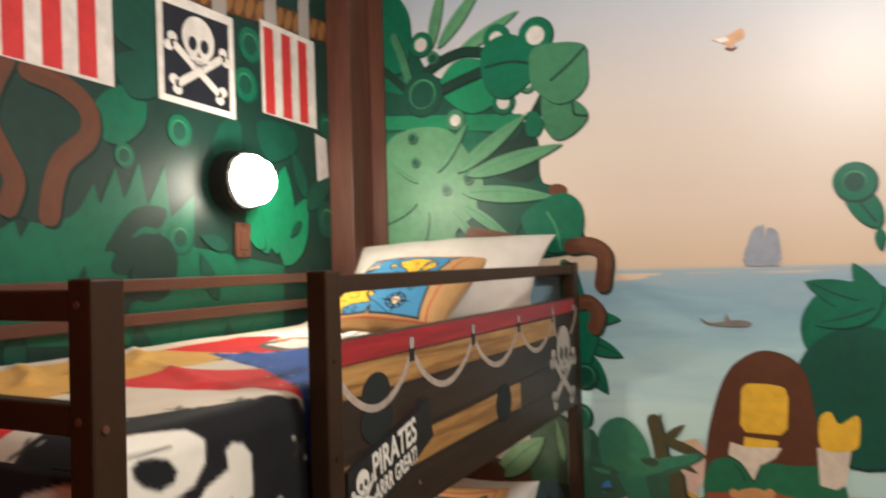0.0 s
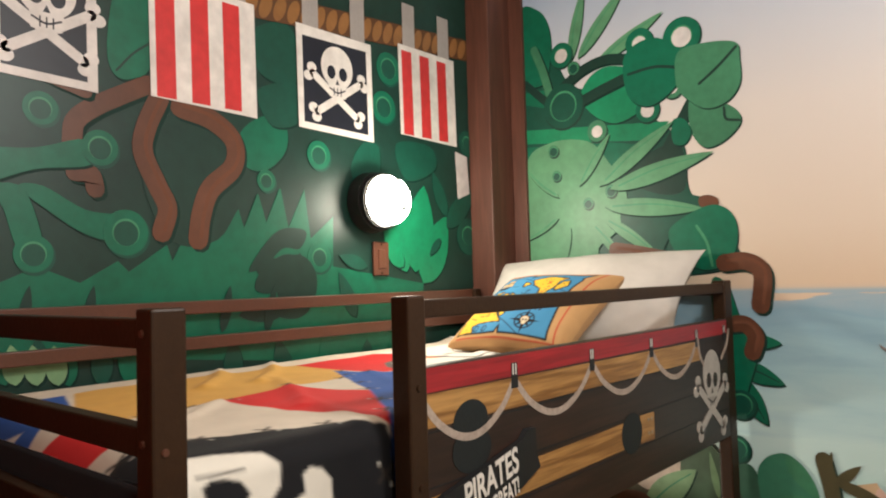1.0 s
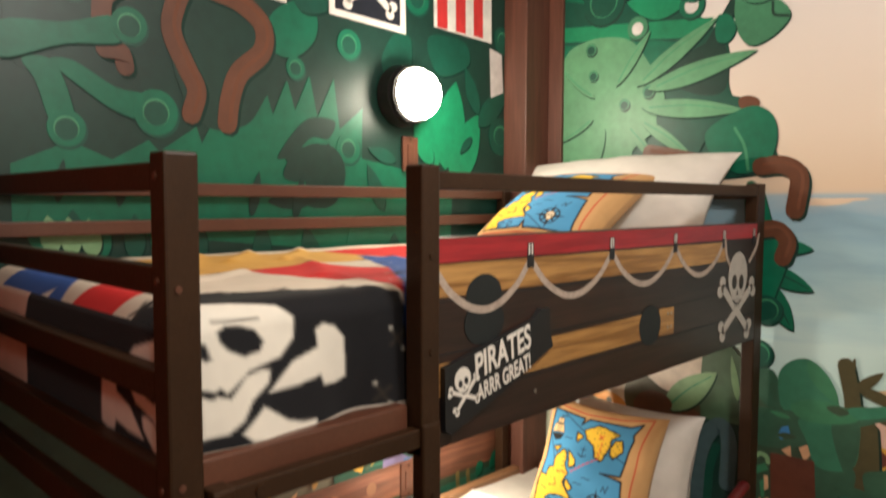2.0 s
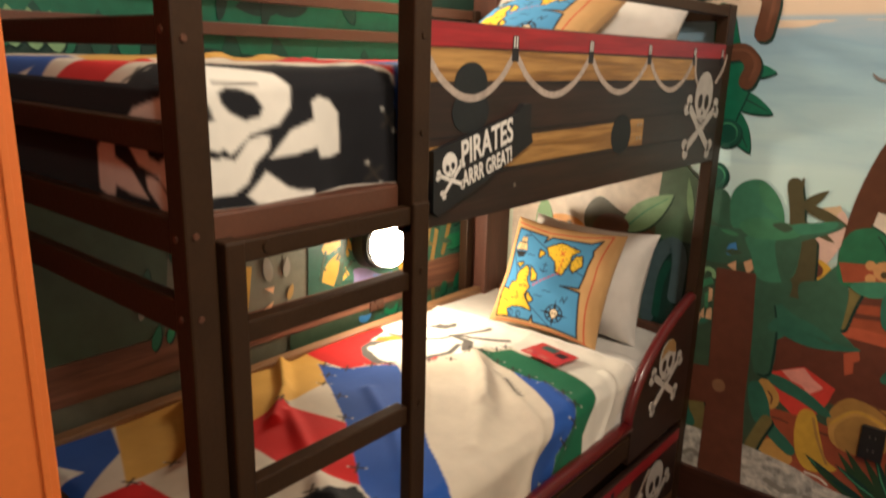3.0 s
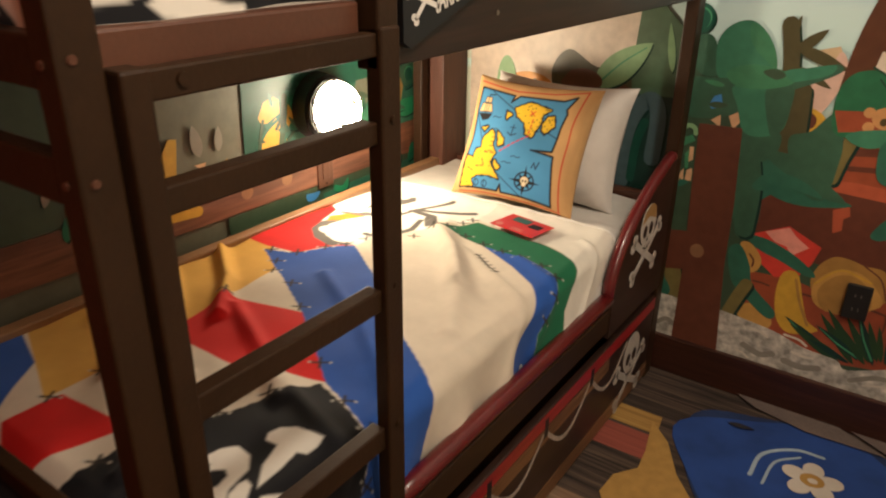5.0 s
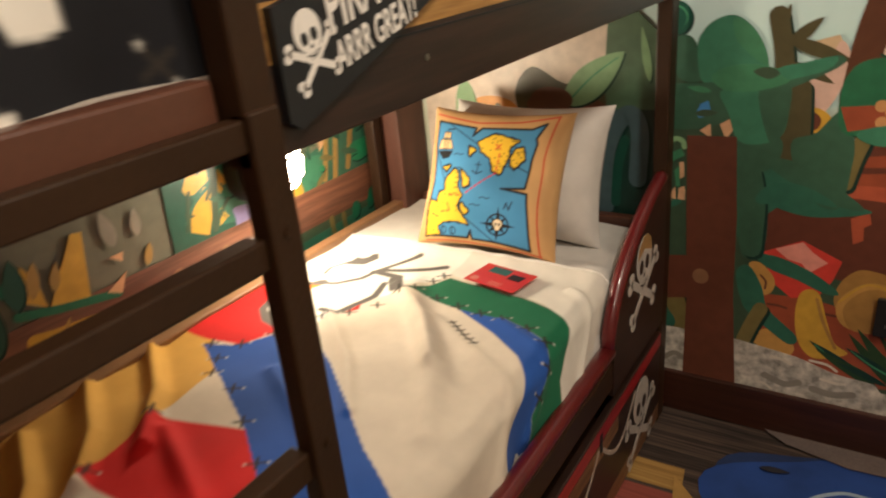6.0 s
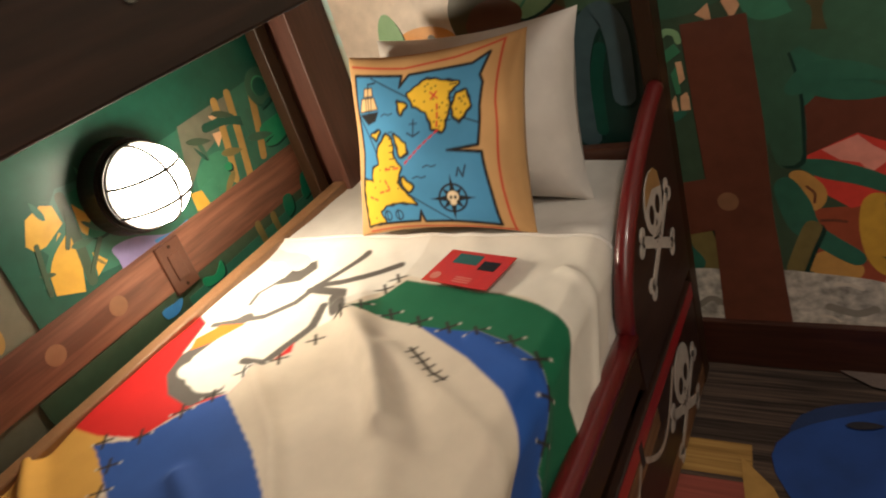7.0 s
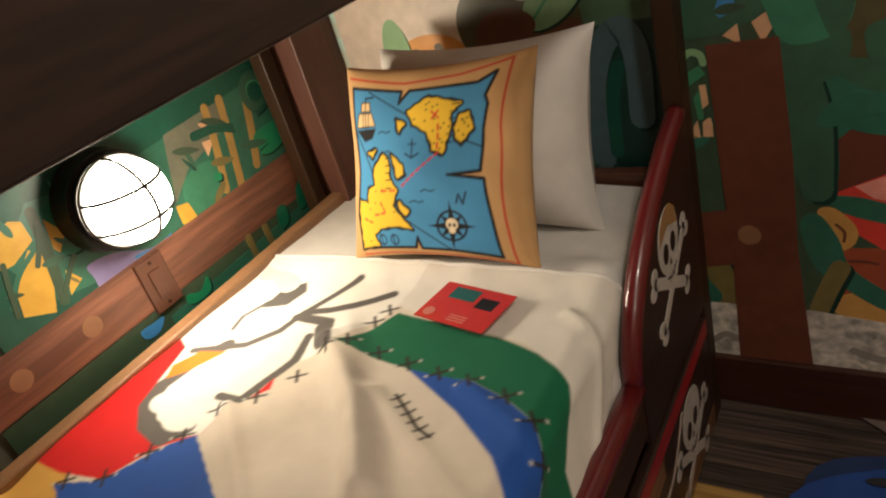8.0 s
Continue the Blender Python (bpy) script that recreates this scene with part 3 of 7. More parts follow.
# lower bunk: rail, curved guard, trundle drawer
bunk_part("lower_rail", box(-0.03, 0.002, 0.440, 1.890, 0.42, 0.50, 0.006), BROWN)
bunk_part("lower_rail_cap", tube([(-0.012, y, 0.528) for y in np.linspace(0.436, 1.462, 12)], 0.022, 12), RED_RAIL, "glossy red rounded rail cap", True)
bunk_part("lower_rail", box(-0.03, 0.002, 0.046, 0.386, 0.42, 0.53, 0.006), BROWN)
bunk_part("lower_base", box(-0.96, -0.03, 0.0, 1.975, 0.40, 0.47, 0.004), BROWN)
# a lighter tan brown than the other rails
bunk_part("lower_back_rail", box(-0.928, -0.888, 0.006, 1.94, 0.58, 0.704, 0.005), mat("tan_lit_brown", (0.27, 0.145, 0.07), 0.4, 0.2, 6.0, 0.05))
bunk_part("lower_head_rail", box(-0.93, -0.04, 1.94, 1.975, 0.60, 0.70, 0.005), BROWN_WARM)
# post face towards the lower lamp: lamplight put into its lighter colour
bunk_part("head_inner_post", box(-0.940, -0.905, 1.885, 1.93, 0.47, 1.37, 0.004), mat("tan_lit_brown", (0.27, 0.145, 0.07), 0.4, 0.2, 6.0, 0.05))
bunk_part("head_back_post", box(-0.905, -0.875, 1.90, 1.94, 0.47, 1.37, 0.004), BROWN)


def guard_outline(y0, y1, z0, z1, n=16):
    """A board whose upper edge sweeps up from a point to a rounded shoulder."""
    top = [(y0 + (y1 - y0) * (1 - math.cos(a) ** 1.6), z0 + (z1 - z0) * math.sin(a) ** 0.9) for a in np.linspace(0.05, math.pi / 2, n)]
    return [(y1, 0.40), (y0, 0.40)] + top


gl = guard_outline(1.455, 1.89, 0.50, 0.858)
gbm = bmesh.new()
lo, hi = [[gbm.verts.new((x, y, z)) for y, z in gl] for x in (-0.03, 0.006)]
gbm.faces.new(hi)
gbm.faces.new(lo[::-1])
for i in range(len(gl)):
    j = (i + 1) % len(gl)
    gbm.faces.new((lo[i], lo[j], hi[j], hi[i]))
bmesh.ops.recalc_face_normals(gbm, faces=gbm.faces[:])
guard = bunk_part("guard_board", gbm, BOARD_DARK, "dark curved guard board with a red edge and a skull")
rim = [(-0.012, y, z) for y, z in gl[2:]]
bunk_part("guard_rim", tube(rim, 0.019, 10), RED_RAIL, "glossy red rounded rim", True)
SURFACES["GUARD"] = lambda a, b, h: (0.006 + h, a, b)
LAYER["GUARD"], OWNER["GUARD"] = 0.0012, guard
skull("GUARD", (1.69, 0.665), 0.14, mat("pale_print", (0.50, 0.45, 0.40), 0.5, 0.15, 30.0), BOARD_DARK, True, 0)
flat("printed_scarf", "GUARD", [[(1.632, 0.706), (1.69, 0.722), (1.752, 0.698), (1.745, 0.735), (1.718, 0.756), (1.685, 0.760), (1.648, 0.742)]], mat("tan_print", (0.36, 0.20, 0.07), 0.5, 0.15, 30.0))

trundle = thing("trundle_drawer", "low trundle drawer printed with red, planks and rope under the bunk", "drawer", (-0.4, 1.15, FLOOR))
tb = under(part("body", box(-0.9, -0.018, 0.46, 1.90, FLOOR + 0.012, 0.27, 0.004), BROWN), trundle)
tf = under(part("front", box(-0.018, 0.004, 0.44, 1.885, FLOOR + 0.02, 0.362, 0.004), BOARD_DARK, None, "printed ship-side front board"), trundle)
OWNER["DRAWER"] = None
before = set(bpy.data.objects)
flat("gunwale", "DRAWER", [[(0.445, 0.315), (1.884, 0.315), (1.884, 0.357), (0.445, 0.357)]], GUNWALE)
flat("printed_plank", "DRAWER", [[(0.445, 0.262), (1.5, 0.262), (1.5, 0.31), (0.445, 0.31)], [(0.445, 0.045), (1.884, 0.045), (1.884, 0.10), (0.445, 0.10)]], grained("printed_oak", (0.10, 0.045, 0.018), (0.2, 0.095, 0.04), 1, 18, 0.45, 3))
for k in range(4):
    y0 = 0.50 + 0.29 * k
    flat("printed_rope", "DRAWER", [stroke([(y0 + 0.27 * i / 8, 0.295 - 0.09 * math.sin(math.pi * i / 8)) for i in range(9)], 0.013)], ROPE_GREY)
    flat("printed_hook", "DRAWER", [[(y0 - 0.012, 0.28), (y0 + 0.01, 0.28), (y0 + 0.01, 0.34), (y0 - 0.012, 0.34)]], BLACK)
skull("DRAWER", (1.70, 0.20), 0.15, SKULL_GREY, BOARD_DARK)
for ob in set(bpy.data.objects) - before:
    under(ob, trundle)
for y in (0.55, 1.83):
    under(part("wheel", cyl((-0.2, y, FLOOR + 0.02), "y", 0.02, 0.02, 14), IRON), trundle)


# ---- bedding ----
def poly_distance(px, py, poly):
    """Signed distance to a polygon, negative inside."""
    d = np.full(px.shape, 1e9)
    inside = np.zeros(px.shape, bool)
    n = len(poly)
    for i in range(n):
        (ax, ay), (bx, by) = poly[i], poly[(i + 1) % n]
        ex, ey = bx - ax, by - ay
        t = np.clip(((px - ax) * ex + (py - ay) * ey) / (ex * ex + ey * ey + 1e-12), 0, 1)
        d = np.minimum(d, np.hypot(px - ax - t * ex, py - ay - t * ey))
        cross = (ay > py) != (by > py)
        with np.errstate(divide="ignore", invalid="ignore"):
            hit = px < (bx - ax) * (py - ay) / (by - ay if by != ay else 1e-12) + ax
        inside ^= cross & hit
    return np.where(inside, -d, d)


def line_distance(px, py, pts):
    d = np.full(px.shape, 1e9)
    for (ax, ay), (bx, by) in zip(pts, pts[1:]):
        ex, ey = bx - ax, by - ay
        t = np.clip(((px - ax) * ex + (py - ay) * ey) / (ex * ex + ey * ey + 1e-12), 0, 1)
        d = np.minimum(d, np.hypot(px - ax - t * ex, py - ay - t * ey))
    return d


class Print:
    """Dyes laid over one another on cloth, at places px, py."""

    def __init__(self, px, py, ground, soft):
        self.px, self.py, self.soft = px, py, soft
        self.rgb = np.tile(np.array(ground, float), (*px.shape, 1))

    def lay(self, d, colour):
        k = np.clip(0.5 - d / self.soft, 0, 1)[..., None]
        self.rgb = self.rgb * (1 - k) + np.array(colour) * k

    def patch(self, pts, colour, wave=0.0):
        d = poly_distance(self.px, self.py, pts)
        self.lay(d + wave * np.sin(self.px * 160) * np.sin(self.py * 190 + 1), colour)

    def line(self, pts, width, colour):
        self.lay(line_distance(self.px, self.py, pts) - width / 2, colour)

    def dot(self, x, y, rx, ry, colour):
        self.lay((np.hypot((self.px - x) / rx, (self.py - y) / ry) - 1) * min(rx, ry), colour)

    def cross(self, x, y, s, colour, turn=0.6):
        for a in (turn, turn + 1.6):
            c, q = math.cos(a) * s, math.sin(a) * s
            self.line([(x - c, y - q), (x + c, y + q)], s * 0.36, colour)


YEL, RED, BLUE, WHT, BLK, GRN, GRY = (0.64, 0.36, 0.075), (0.60, 0.013, 0.012), (0.022, 0.088, 0.36), (0.72, 0.68, 0.60), (0.010, 0.010, 0.012), (0.012, 0.13, 0.06), (0.11, 0.10, 0.09)
SEWN = (0.03, 0.025, 0.02)


def duvet_print(px, py, soft, tuck=0.0):
    """The patchwork: px across the bed from the wall (it goes on down the front), py along it."""
    p = Print(px, py, (0.66, 0.58, 0.47), soft)
    p.patch([(-1.0, 1.42), (-0.43, 1.42), (-0.28, 1.39), (-0.14, 1.36), (-0.06, 1.31), (0.04, 1.2), (0.3, 1.15), (0.3, 1.8), (-1.0, 1.8)], WHT)
    p.patch([(-1.0, 0.93), (-0.84, 0.93), (-0.63, 1.07), (-0.52, 1.31), (-0.46, 1.45), (-1.0, 1.6)], WHT)
    p.patch([(-1.0, 0.3), (-1.0, 0.95), (-0.84, 0.93), (-0.68, 0.80), (-0.65, 0.62), (-0.62, 0.40), (-0.60, 0.14), (-0.8, 0.22)], YEL)
    p.patch([(-1.0, -0.4), (-1.0, 0.28), (-0.75, 0.2), (-0.62, 0.05), (-0.62, -0.4)], BLUE)
    p.patch([(-0.85, -0.4), (-0.85, 0.05), (-0.72, 0.1), (-0.66, -0.4)], WHT)
    p.patch([(-0.635, 0.43), (-0.66, 0.62), (-0.45, 0.675), (-0.21, 0.50), (-0.41, 0.43)], RED)
    p.patch([(-0.60, 0.06), (-0.59, 0.17), (-0.40, 0.19), (-0.46, -0.02)], RED)
    p.patch([(-0.80, 0.87), (-0.71, 0.905), (-0.61, 1.03), (-0.456, 0.93), (-0.2, 0.72), (-0.05, 0.62), (0.3, 0.53), (0.3, 0.26), (0.1, 0.36), (-0.05, 0.43), (-0.22, 0.50), (-0.45, 0.67)], BLUE, 0.0015)
    p.patch([(-1.0, 0.90), (-0.815, 0.89), (-0.71, 0.905), (-0.654, 0.985), (-0.60, 1.03), (-0.6, 1.22), (-0.88, 1.25), (-1.0, 1.2)], RED)
    p.patch([(-0.36, 1.29), (-0.2, 1.262), (-0.123, 1.237), (-0.057, 1.2), (-0.013, 1.148), (0.05, 1.07), (0.3, 1.02), (0.3, 0.90), (0.05, 0.95), (-0.043, 1.067), (-0.094, 1.126), (-0.191, 1.196), (-0.321, 1.266)], BLUE)
    p.patch([(-0.50, 1.29), (-0.475, 1.31), (-0.431, 1.405), (-0.32, 1.39), (-0.202, 1.37), (-0.113, 1.343), (-0.041, 1.302), (0.039, 1.2), (0.3, 1.15), (0.3, 1.02), (0.05, 1.07), (-0.013, 1.148), (-0.057, 1.2), (-0.123, 1.237), (-0.2, 1.262), (-0.321, 1.27), (-0.417, 1.278)], GRN)
    # black corner with a skull over crossed bones
    p.patch([(-0.38, -0.5), (-0.36, 0.17), (-0.28, 0.36), (-0.22, 0.49), (-0.05, 0.43 + tuck), (0.1, 0.36 + 2 * tuck), (0.3, 0.26 + 3 * tuck), (0.3, -0.5)], BLK, 0.002)
    cy = 0.112
    mirrored = lambda q: [(x, cy - d) for x, d in q]
    placed = lambda q: [(x, cy + d) for x, d in q]
    bone = [(-0.096, 0.103), (-0.134, 0.148), (-0.148, 0.195), (-0.175, 0.193), (-0.183, 0.207), (-0.176, 0.23), (-0.156, 0.249), (-0.124, 0.252), (-0.092, 0.253), (-0.086, 0.23), (-0.088, 0.206), (-0.105, 0.199), (-0.098, 0.155)]
    low_bone = [(-0.078, 0.093), (-0.065, 0.112), (-0.05, 0.133), (-0.041, 0.161), (-0.04, 0.187), (-0.026, 0.187), (-0.025, 0.154), (-0.033, 0.072), (-0.048, 0.056)]
    half_head = [(-0.245, 0.0), (-0.24, 0.064), (-0.222, 0.132), (-0.200, 0.154), (-0.169, 0.152), (-0.144, 0.127), (-0.138, 0.10), (-0.132, 0.074), (-0.113, 0.049), (-0.106, 0.039), (-0.115, 0.030), (-0.111, 0.021), (-0.118, 0.0)]
    half_jaw = [(-0.107, 0.0), (-0.100, 0.018), (-0.104, 0.024), (-0.098, 0.043), (-0.125, 0.068), (-0.131, 0.094), (-0.127, 0.108), (-0.11, 0.103), (-0.091, 0.075), (-0.065, 0.059), (-0.051, 0.035), (-0.050, 0.0)]
    eye = [(-0.192, 0.030), (-0.199, 0.042), (-0.198, 0.063), (-0.188, 0.088), (-0.17, 0.101), (-0.157, 0.094), (-0.152, 0.068), (-0.164, 0.044), (-0.178, 0.032)]
    for q, colour in ((bone, WHT), (low_bone, WHT), (half_jaw, WHT), (half_head, WHT), (eye, BLK)):
        p.patch(placed(q), colour)
        p.patch(mirrored(q), colour)
    p.patch(placed([(-0.182, 0.0), (-0.177, 0.012), (-0.155, 0.019), (-0.153, 0.010), (-0.162, 0.0)]), BLK)
    p.patch(mirrored([(-0.182, 0.0), (-0.177, 0.012), (-0.155, 0.019), (-0.153, 0.010), (-0.162, 0.0)]), BLK)
    p.line(placed([(-0.207, 0.024), (-0.204, 0.095)]), 0.004, GRY)
    # the pale skull and bone near the pillow, drawn in grey outline
    BONE = (0.80, 0.77, 0.70)
    p.patch([(-0.82, 1.12), (-0.79, 1.07), (-0.73, 1.02), (-0.655, 1.0), (-0.60, 1.03), (-0.60, 1.12), (-0.56, 1.24), (-0.51, 1.28), (-0.45, 1.40), (-0.44, 1.56), (-1.0, 1.6), (-1.0, 1.3), (-0.85, 1.22)], BONE)
    for pts, wd in (([(-0.748, 1.243), (-0.783, 1.193), (-0.80, 1.113), (-0.785, 1.065), (-0.733, 1.022), (-0.665, 1.003), (-0.64, 1.035)], 0.036), ([(-0.642, 1.118), (-0.592, 1.118), (-0.582, 1.175), (-0.566, 1.242), (-0.577, 1.302)], 0.02),
                    ([(-0.82, 1.214), (-0.701, 1.251), (-0.654, 1.303), (-0.639, 1.366), (-0.604, 1.46), (-0.59, 1.5)], 0.019), ([(-0.639, 1.366), (-0.587, 1.382), (-0.541, 1.405), (-0.48, 1.46)], 0.022),
                    ([(-0.646, 1.35), (-0.612, 1.348), (-0.562, 1.348), (-0.545, 1.308), (-0.515, 1.283)], 0.026), ([(-0.778, 1.29), (-0.792, 1.335), (-0.773, 1.395)], 0.012), ([(-0.56, 1.33), (-0.53, 1.29)], 0.04)):
        p.line(pts, wd, GRY)
    p.dot(-0.74, 1.08, 0.045, 0.03, BONE)
    p.dot(-0.668, 1.045, 0.04, 0.024, BONE)
    p.patch([(-0.773, 1.37), (-0.774, 1.447), (-0.721, 1.471), (-0.697, 1.44), (-0.71, 1.388)], GRY)
    p.patch([(-0.83, 1.166), (-0.80, 1.215), (-0.731, 1.226), (-0.777, 1.16), (-0.81, 1.13)], (0.75, 0.20, 0.02))
    p.patch([(-0.577, 1.127), (-0.571, 1.19), (-0.556, 1.161)], RED)
    # stitches
    p.line([(-0.309, 1.205), (-0.266, 1.173), (-0.233, 1.147), (-0.203, 1.136)], 0.006, SEWN)
    for k in range(6):
        x, y = -0.302 + 0.019 * k, 1.199 - 0.013 * k
        p.line([(x - 0.004, y - 0.011), (x + 0.004, y + 0.011)], 0.005, SEWN)
    for x, y in ((-0.784, 0.882), (-0.71, 0.908), (-0.664, 0.972), (-0.628, 1.019), (-0.614, 1.089), (-0.566, 1.136), (-0.53, 1.205), (-0.507, 1.274), (-0.475, 1.3), (-0.404, 1.293), (-0.335, 1.282), (-0.266, 1.272), (-0.202, 1.262), (-0.125, 1.242), (-0.064, 1.207), (-0.019, 1.155), (0.024, 1.102), (-0.465, 1.371), (-0.455, 1.41),
                 (-0.72, 0.84), (-0.68, 0.79), (-0.58, 0.76), (-0.48, 0.69), (-0.36, 0.61), (-0.27, 0.54), (-0.66, 0.62), (-0.63, 0.45), (-0.62, 0.36), (-0.61, 0.26), (-0.60, 0.15), (-0.27, 0.40), (-0.31, 0.31), (-0.34, 0.21), (-0.36, 0.1), (-0.05, 0.44), (0.04, 0.4), (0.12, 0.36), (-0.14, 0.47)):
        p.cross(x, y, 0.017, SEWN)
        for s in (-1, 1):
            p.dot(x + 0.019 * s, y + 0.012 * s, 0.003, 0.003, (0.5, 0.48, 0.42))
    return p.rgb


def sheet(name, grids, rgbs, material, smooth=True):
    """One mesh of several vertex grids, each with its print."""
    verts, faces, cols, base = [], [], [], 0
    for g, c in zip(grids, rgbs):
        h, w, _ = g.shape
        i = np.arange(h * w).reshape(h, w) + base
        faces.append(np.stack([i[:-1, :-1], i[1:, :-1], i[1:, 1:], i[:-1, 1:]], -1).reshape(-1, 4))
        verts.append(g.reshape(-1, 3))
        cols.append(c.reshape(-1, 3))
        base += h * w
    v, q, c = np.concatenate(verts), np.concatenate(faces), np.concatenate(cols)
    me = bpy.data.meshes.new(name)
    me.vertices.add(len(v))
    me.vertices.foreach_set("co", v.ravel())
    me.loops.add(len(q) * 4)
    me.loops.foreach_set("vertex_index", q.ravel())
    me.polygons.add(len(q))
    me.polygons.foreach_set("loop_start", np.arange(len(q)) * 4)
    me.polygons.foreach_set("use_smooth", np.full(len(q), smooth))
    me.update(calc_edges=True)
    at = me.color_attributes.new("print", "FLOAT_COLOR", "POINT")
    at.data.foreach_set("color", np.concatenate([c, np.ones((len(c), 1))], 1).ravel())
    me.materials.append(material)
    return me


def ripple(x, y, seed, n=7, lo=3.0, hi=14.0):
    """Soft folds: waves in several directions."""
    rng = np.random.RandomState(seed)
    s = np.zeros_like(x)
    for _ in range(n):
        a, f, ph = rng.uniform(0, math.pi), rng.uniform(lo, hi), rng.uniform(0, 6)
        s += np.sin((x * math.cos(a) + y * math.sin(a)) * f + ph + 1.5 * np.sin(y * rng.uniform(2, 5) + ph)) / f
    return s * (lo + hi) / 2 / n


FOLDS = [(-0.53, 1.30, -0.25, 1.02, 0.024, 1.8), (-0.5, 1.33, -0.12, 0.8, 0.03, 1.2), (-0.35, 1.2, 0.15, 0.85, 0.02, 0.9), (-0.6, 1.1, -0.3, 0.8, 0.016, 0.9), (-0.9, 0.8, -0.6, 0.55, 0.02, 2.1), (-0.88, 0.62, -0.62, 0.42, 0.02, 2.1), (-0.85, 0.45, -0.6, 0.3, 0.02, 2.1), (-0.6, 0.6, -0.25, 0.4, 0.02, 1.2),
         (-0.55, 0.85, -0.1, 0.55, 0.02, 1.0), (-0.2, 1.25, 0.1, 1.05, 0.016, 0.8), (-0.3, 0.45, 0.1, 0.3, 0.02, 0.8), (-0.45, 0.35, -0.3, 0.1, 0.016, 1.0), (-0.1, 1.45, 0.1, 1.3, 0.014, 1.0)]


def duvet(name, label, top, y0, y1, drop, shift, seed, step, folds, tuck=0.0):
    """A quilt over a mattress: top, front drop and foot drop, one cloth."""
    xb, xf, r = -0.93, -0.035, 0.045
    s = np.arange(0, (xf - r - xb) + r * math.pi / 2 + drop, step)
    flat_len = xf - r - xb
    a = np.clip((s - flat_len) / r, 0, math.pi / 2)
    x = np.where(s < flat_len, xb + s, xf - r + r * np.sin(a))
    z = top - r + r * np.cos(a) - np.clip(s - flat_len - r * math.pi / 2, 0, None)
    c = xb + s
    y = np.arange(y0, y1 + step, step)
    Y, X = np.meshgrid(y, x, indexing="ij")
    _, Z = np.meshgrid(y, z, indexing="ij")
    _, C = np.meshgrid(y, c, indexing="ij")
    _, A = np.meshgrid(y, a, indexing="ij")
    wave = ripple(C, Y, seed) * folds + 0.6 * folds * ripple(C, Y, seed + 9, 9, 14, 40)
    for fx, fy, gx, gy, wd, up in FOLDS:
        wave += folds * up * np.exp(-(line_distance(C, Y, [(fx, fy), ((fx + gx) / 2 + 0.03, (fy + gy) / 2), (gx, gy)]) / wd) ** 2)
    wave += folds * 0.35 * ripple(C * 1.6 + Y, Y - C * 0.4, seed + 21, 6, 22, 55) * np.clip(0.4 + C + 0.9 * np.sin(Y * 5), 0, 1)
    below = np.clip(top - r - Z, 0, None)
    hang = np.sin(Y * 21 + 2 * np.sin(Y * 6 + seed)) * 0.10 * below + np.sin(Y * 47 + seed) * 0.018 * below
    end = np.clip((Y - y0) / 0.05, 0, 1)
    Z2 = Z + wave * np.cos(A) - 0.03 * (1 - end) ** 2 * np.cos(A) + 0.012 * np.exp(-((Y - y1) / 0.04) ** 2) * np.cos(A)
    X2 = X + (wave * 0.5 + hang + 0.03 * below) * np.sin(A)
    top_grid = np.stack([X2, Y, Z2], -1)
    soft = step * 1.3
    rgb1 = duvet_print(C + shift[0], Y + shift[1], soft, tuck)
    # foot drop
    t = np.arange(0, drop + r, step)
    xs = np.arange(xb, xf + 0.001, step)
    XX, TT = np.meshgrid(xs, t, indexing="ij")
    foot = np.stack([XX, y0 - 0.004 - 0.012 * np.clip(TT / 0.04, 0, 1) ** 0.5 + 0.5 * ripple(XX, TT, seed + 3) * folds, top - 0.03 - TT], -1)
    rgb2 = duvet_print(xf - r + TT + shift[0], y0 - (xf - XX) + shift[1], soft)
    ob = thing(name, label, "duvet", ((xb + xf) / 2, (y0 + y1) / 2, top - 0.05))
    under(new("top_panel", sheet("top_panel", [top_grid], [rgb1], PRINTED)), ob)
    under(new("foot_panel", sheet("foot_panel", [foot], [rgb2], PRINTED)), ob)
    line = [tuple(v) for v in top_grid[::6, -1]]
    under(part("hem", tube(line, 0.0035, 6), mat("hem_cloth", (0.30, 0.26, 0.22), 0.9, 0.1, 40.0, 0.1), None, "rolled sewn hem", True), ob)
    line = [tuple(v) for v in top_grid[-1, ::6]]
    under(part("hem", tube(line, 0.005, 6), LINEN, None, "rolled white hem", True), ob)
    return ob


def mattress(name, label, x0, x1, y0, y1, z0, z1):
    ob = thing(name, label, "mattress", ((x0 + x1) / 2, (y0 + y1) / 2, z0))
    under(part("body", box(x0, x1, y0, y1, z0, z1, 0.03, 4), LINEN, None, "", True), ob)
    for z in (z0 + 0.025, z1 - 0.02):
        line = [(x0 + 0.02, y0, z), (x1 - 0.02, y0, z), (x1, y0 + 0.02, z), (x1, y1 - 0.02, z), (x1 - 0.02, y1, z), (x0 + 0.02, y1, z), (x0, y1 - 0.02, z), (x0, y0 + 0.02, z), (x0 + 0.02, y0, z)]
        under(part("piping", tube(line, 0.005, 6), LINEN, None, "", True), ob)
    return ob


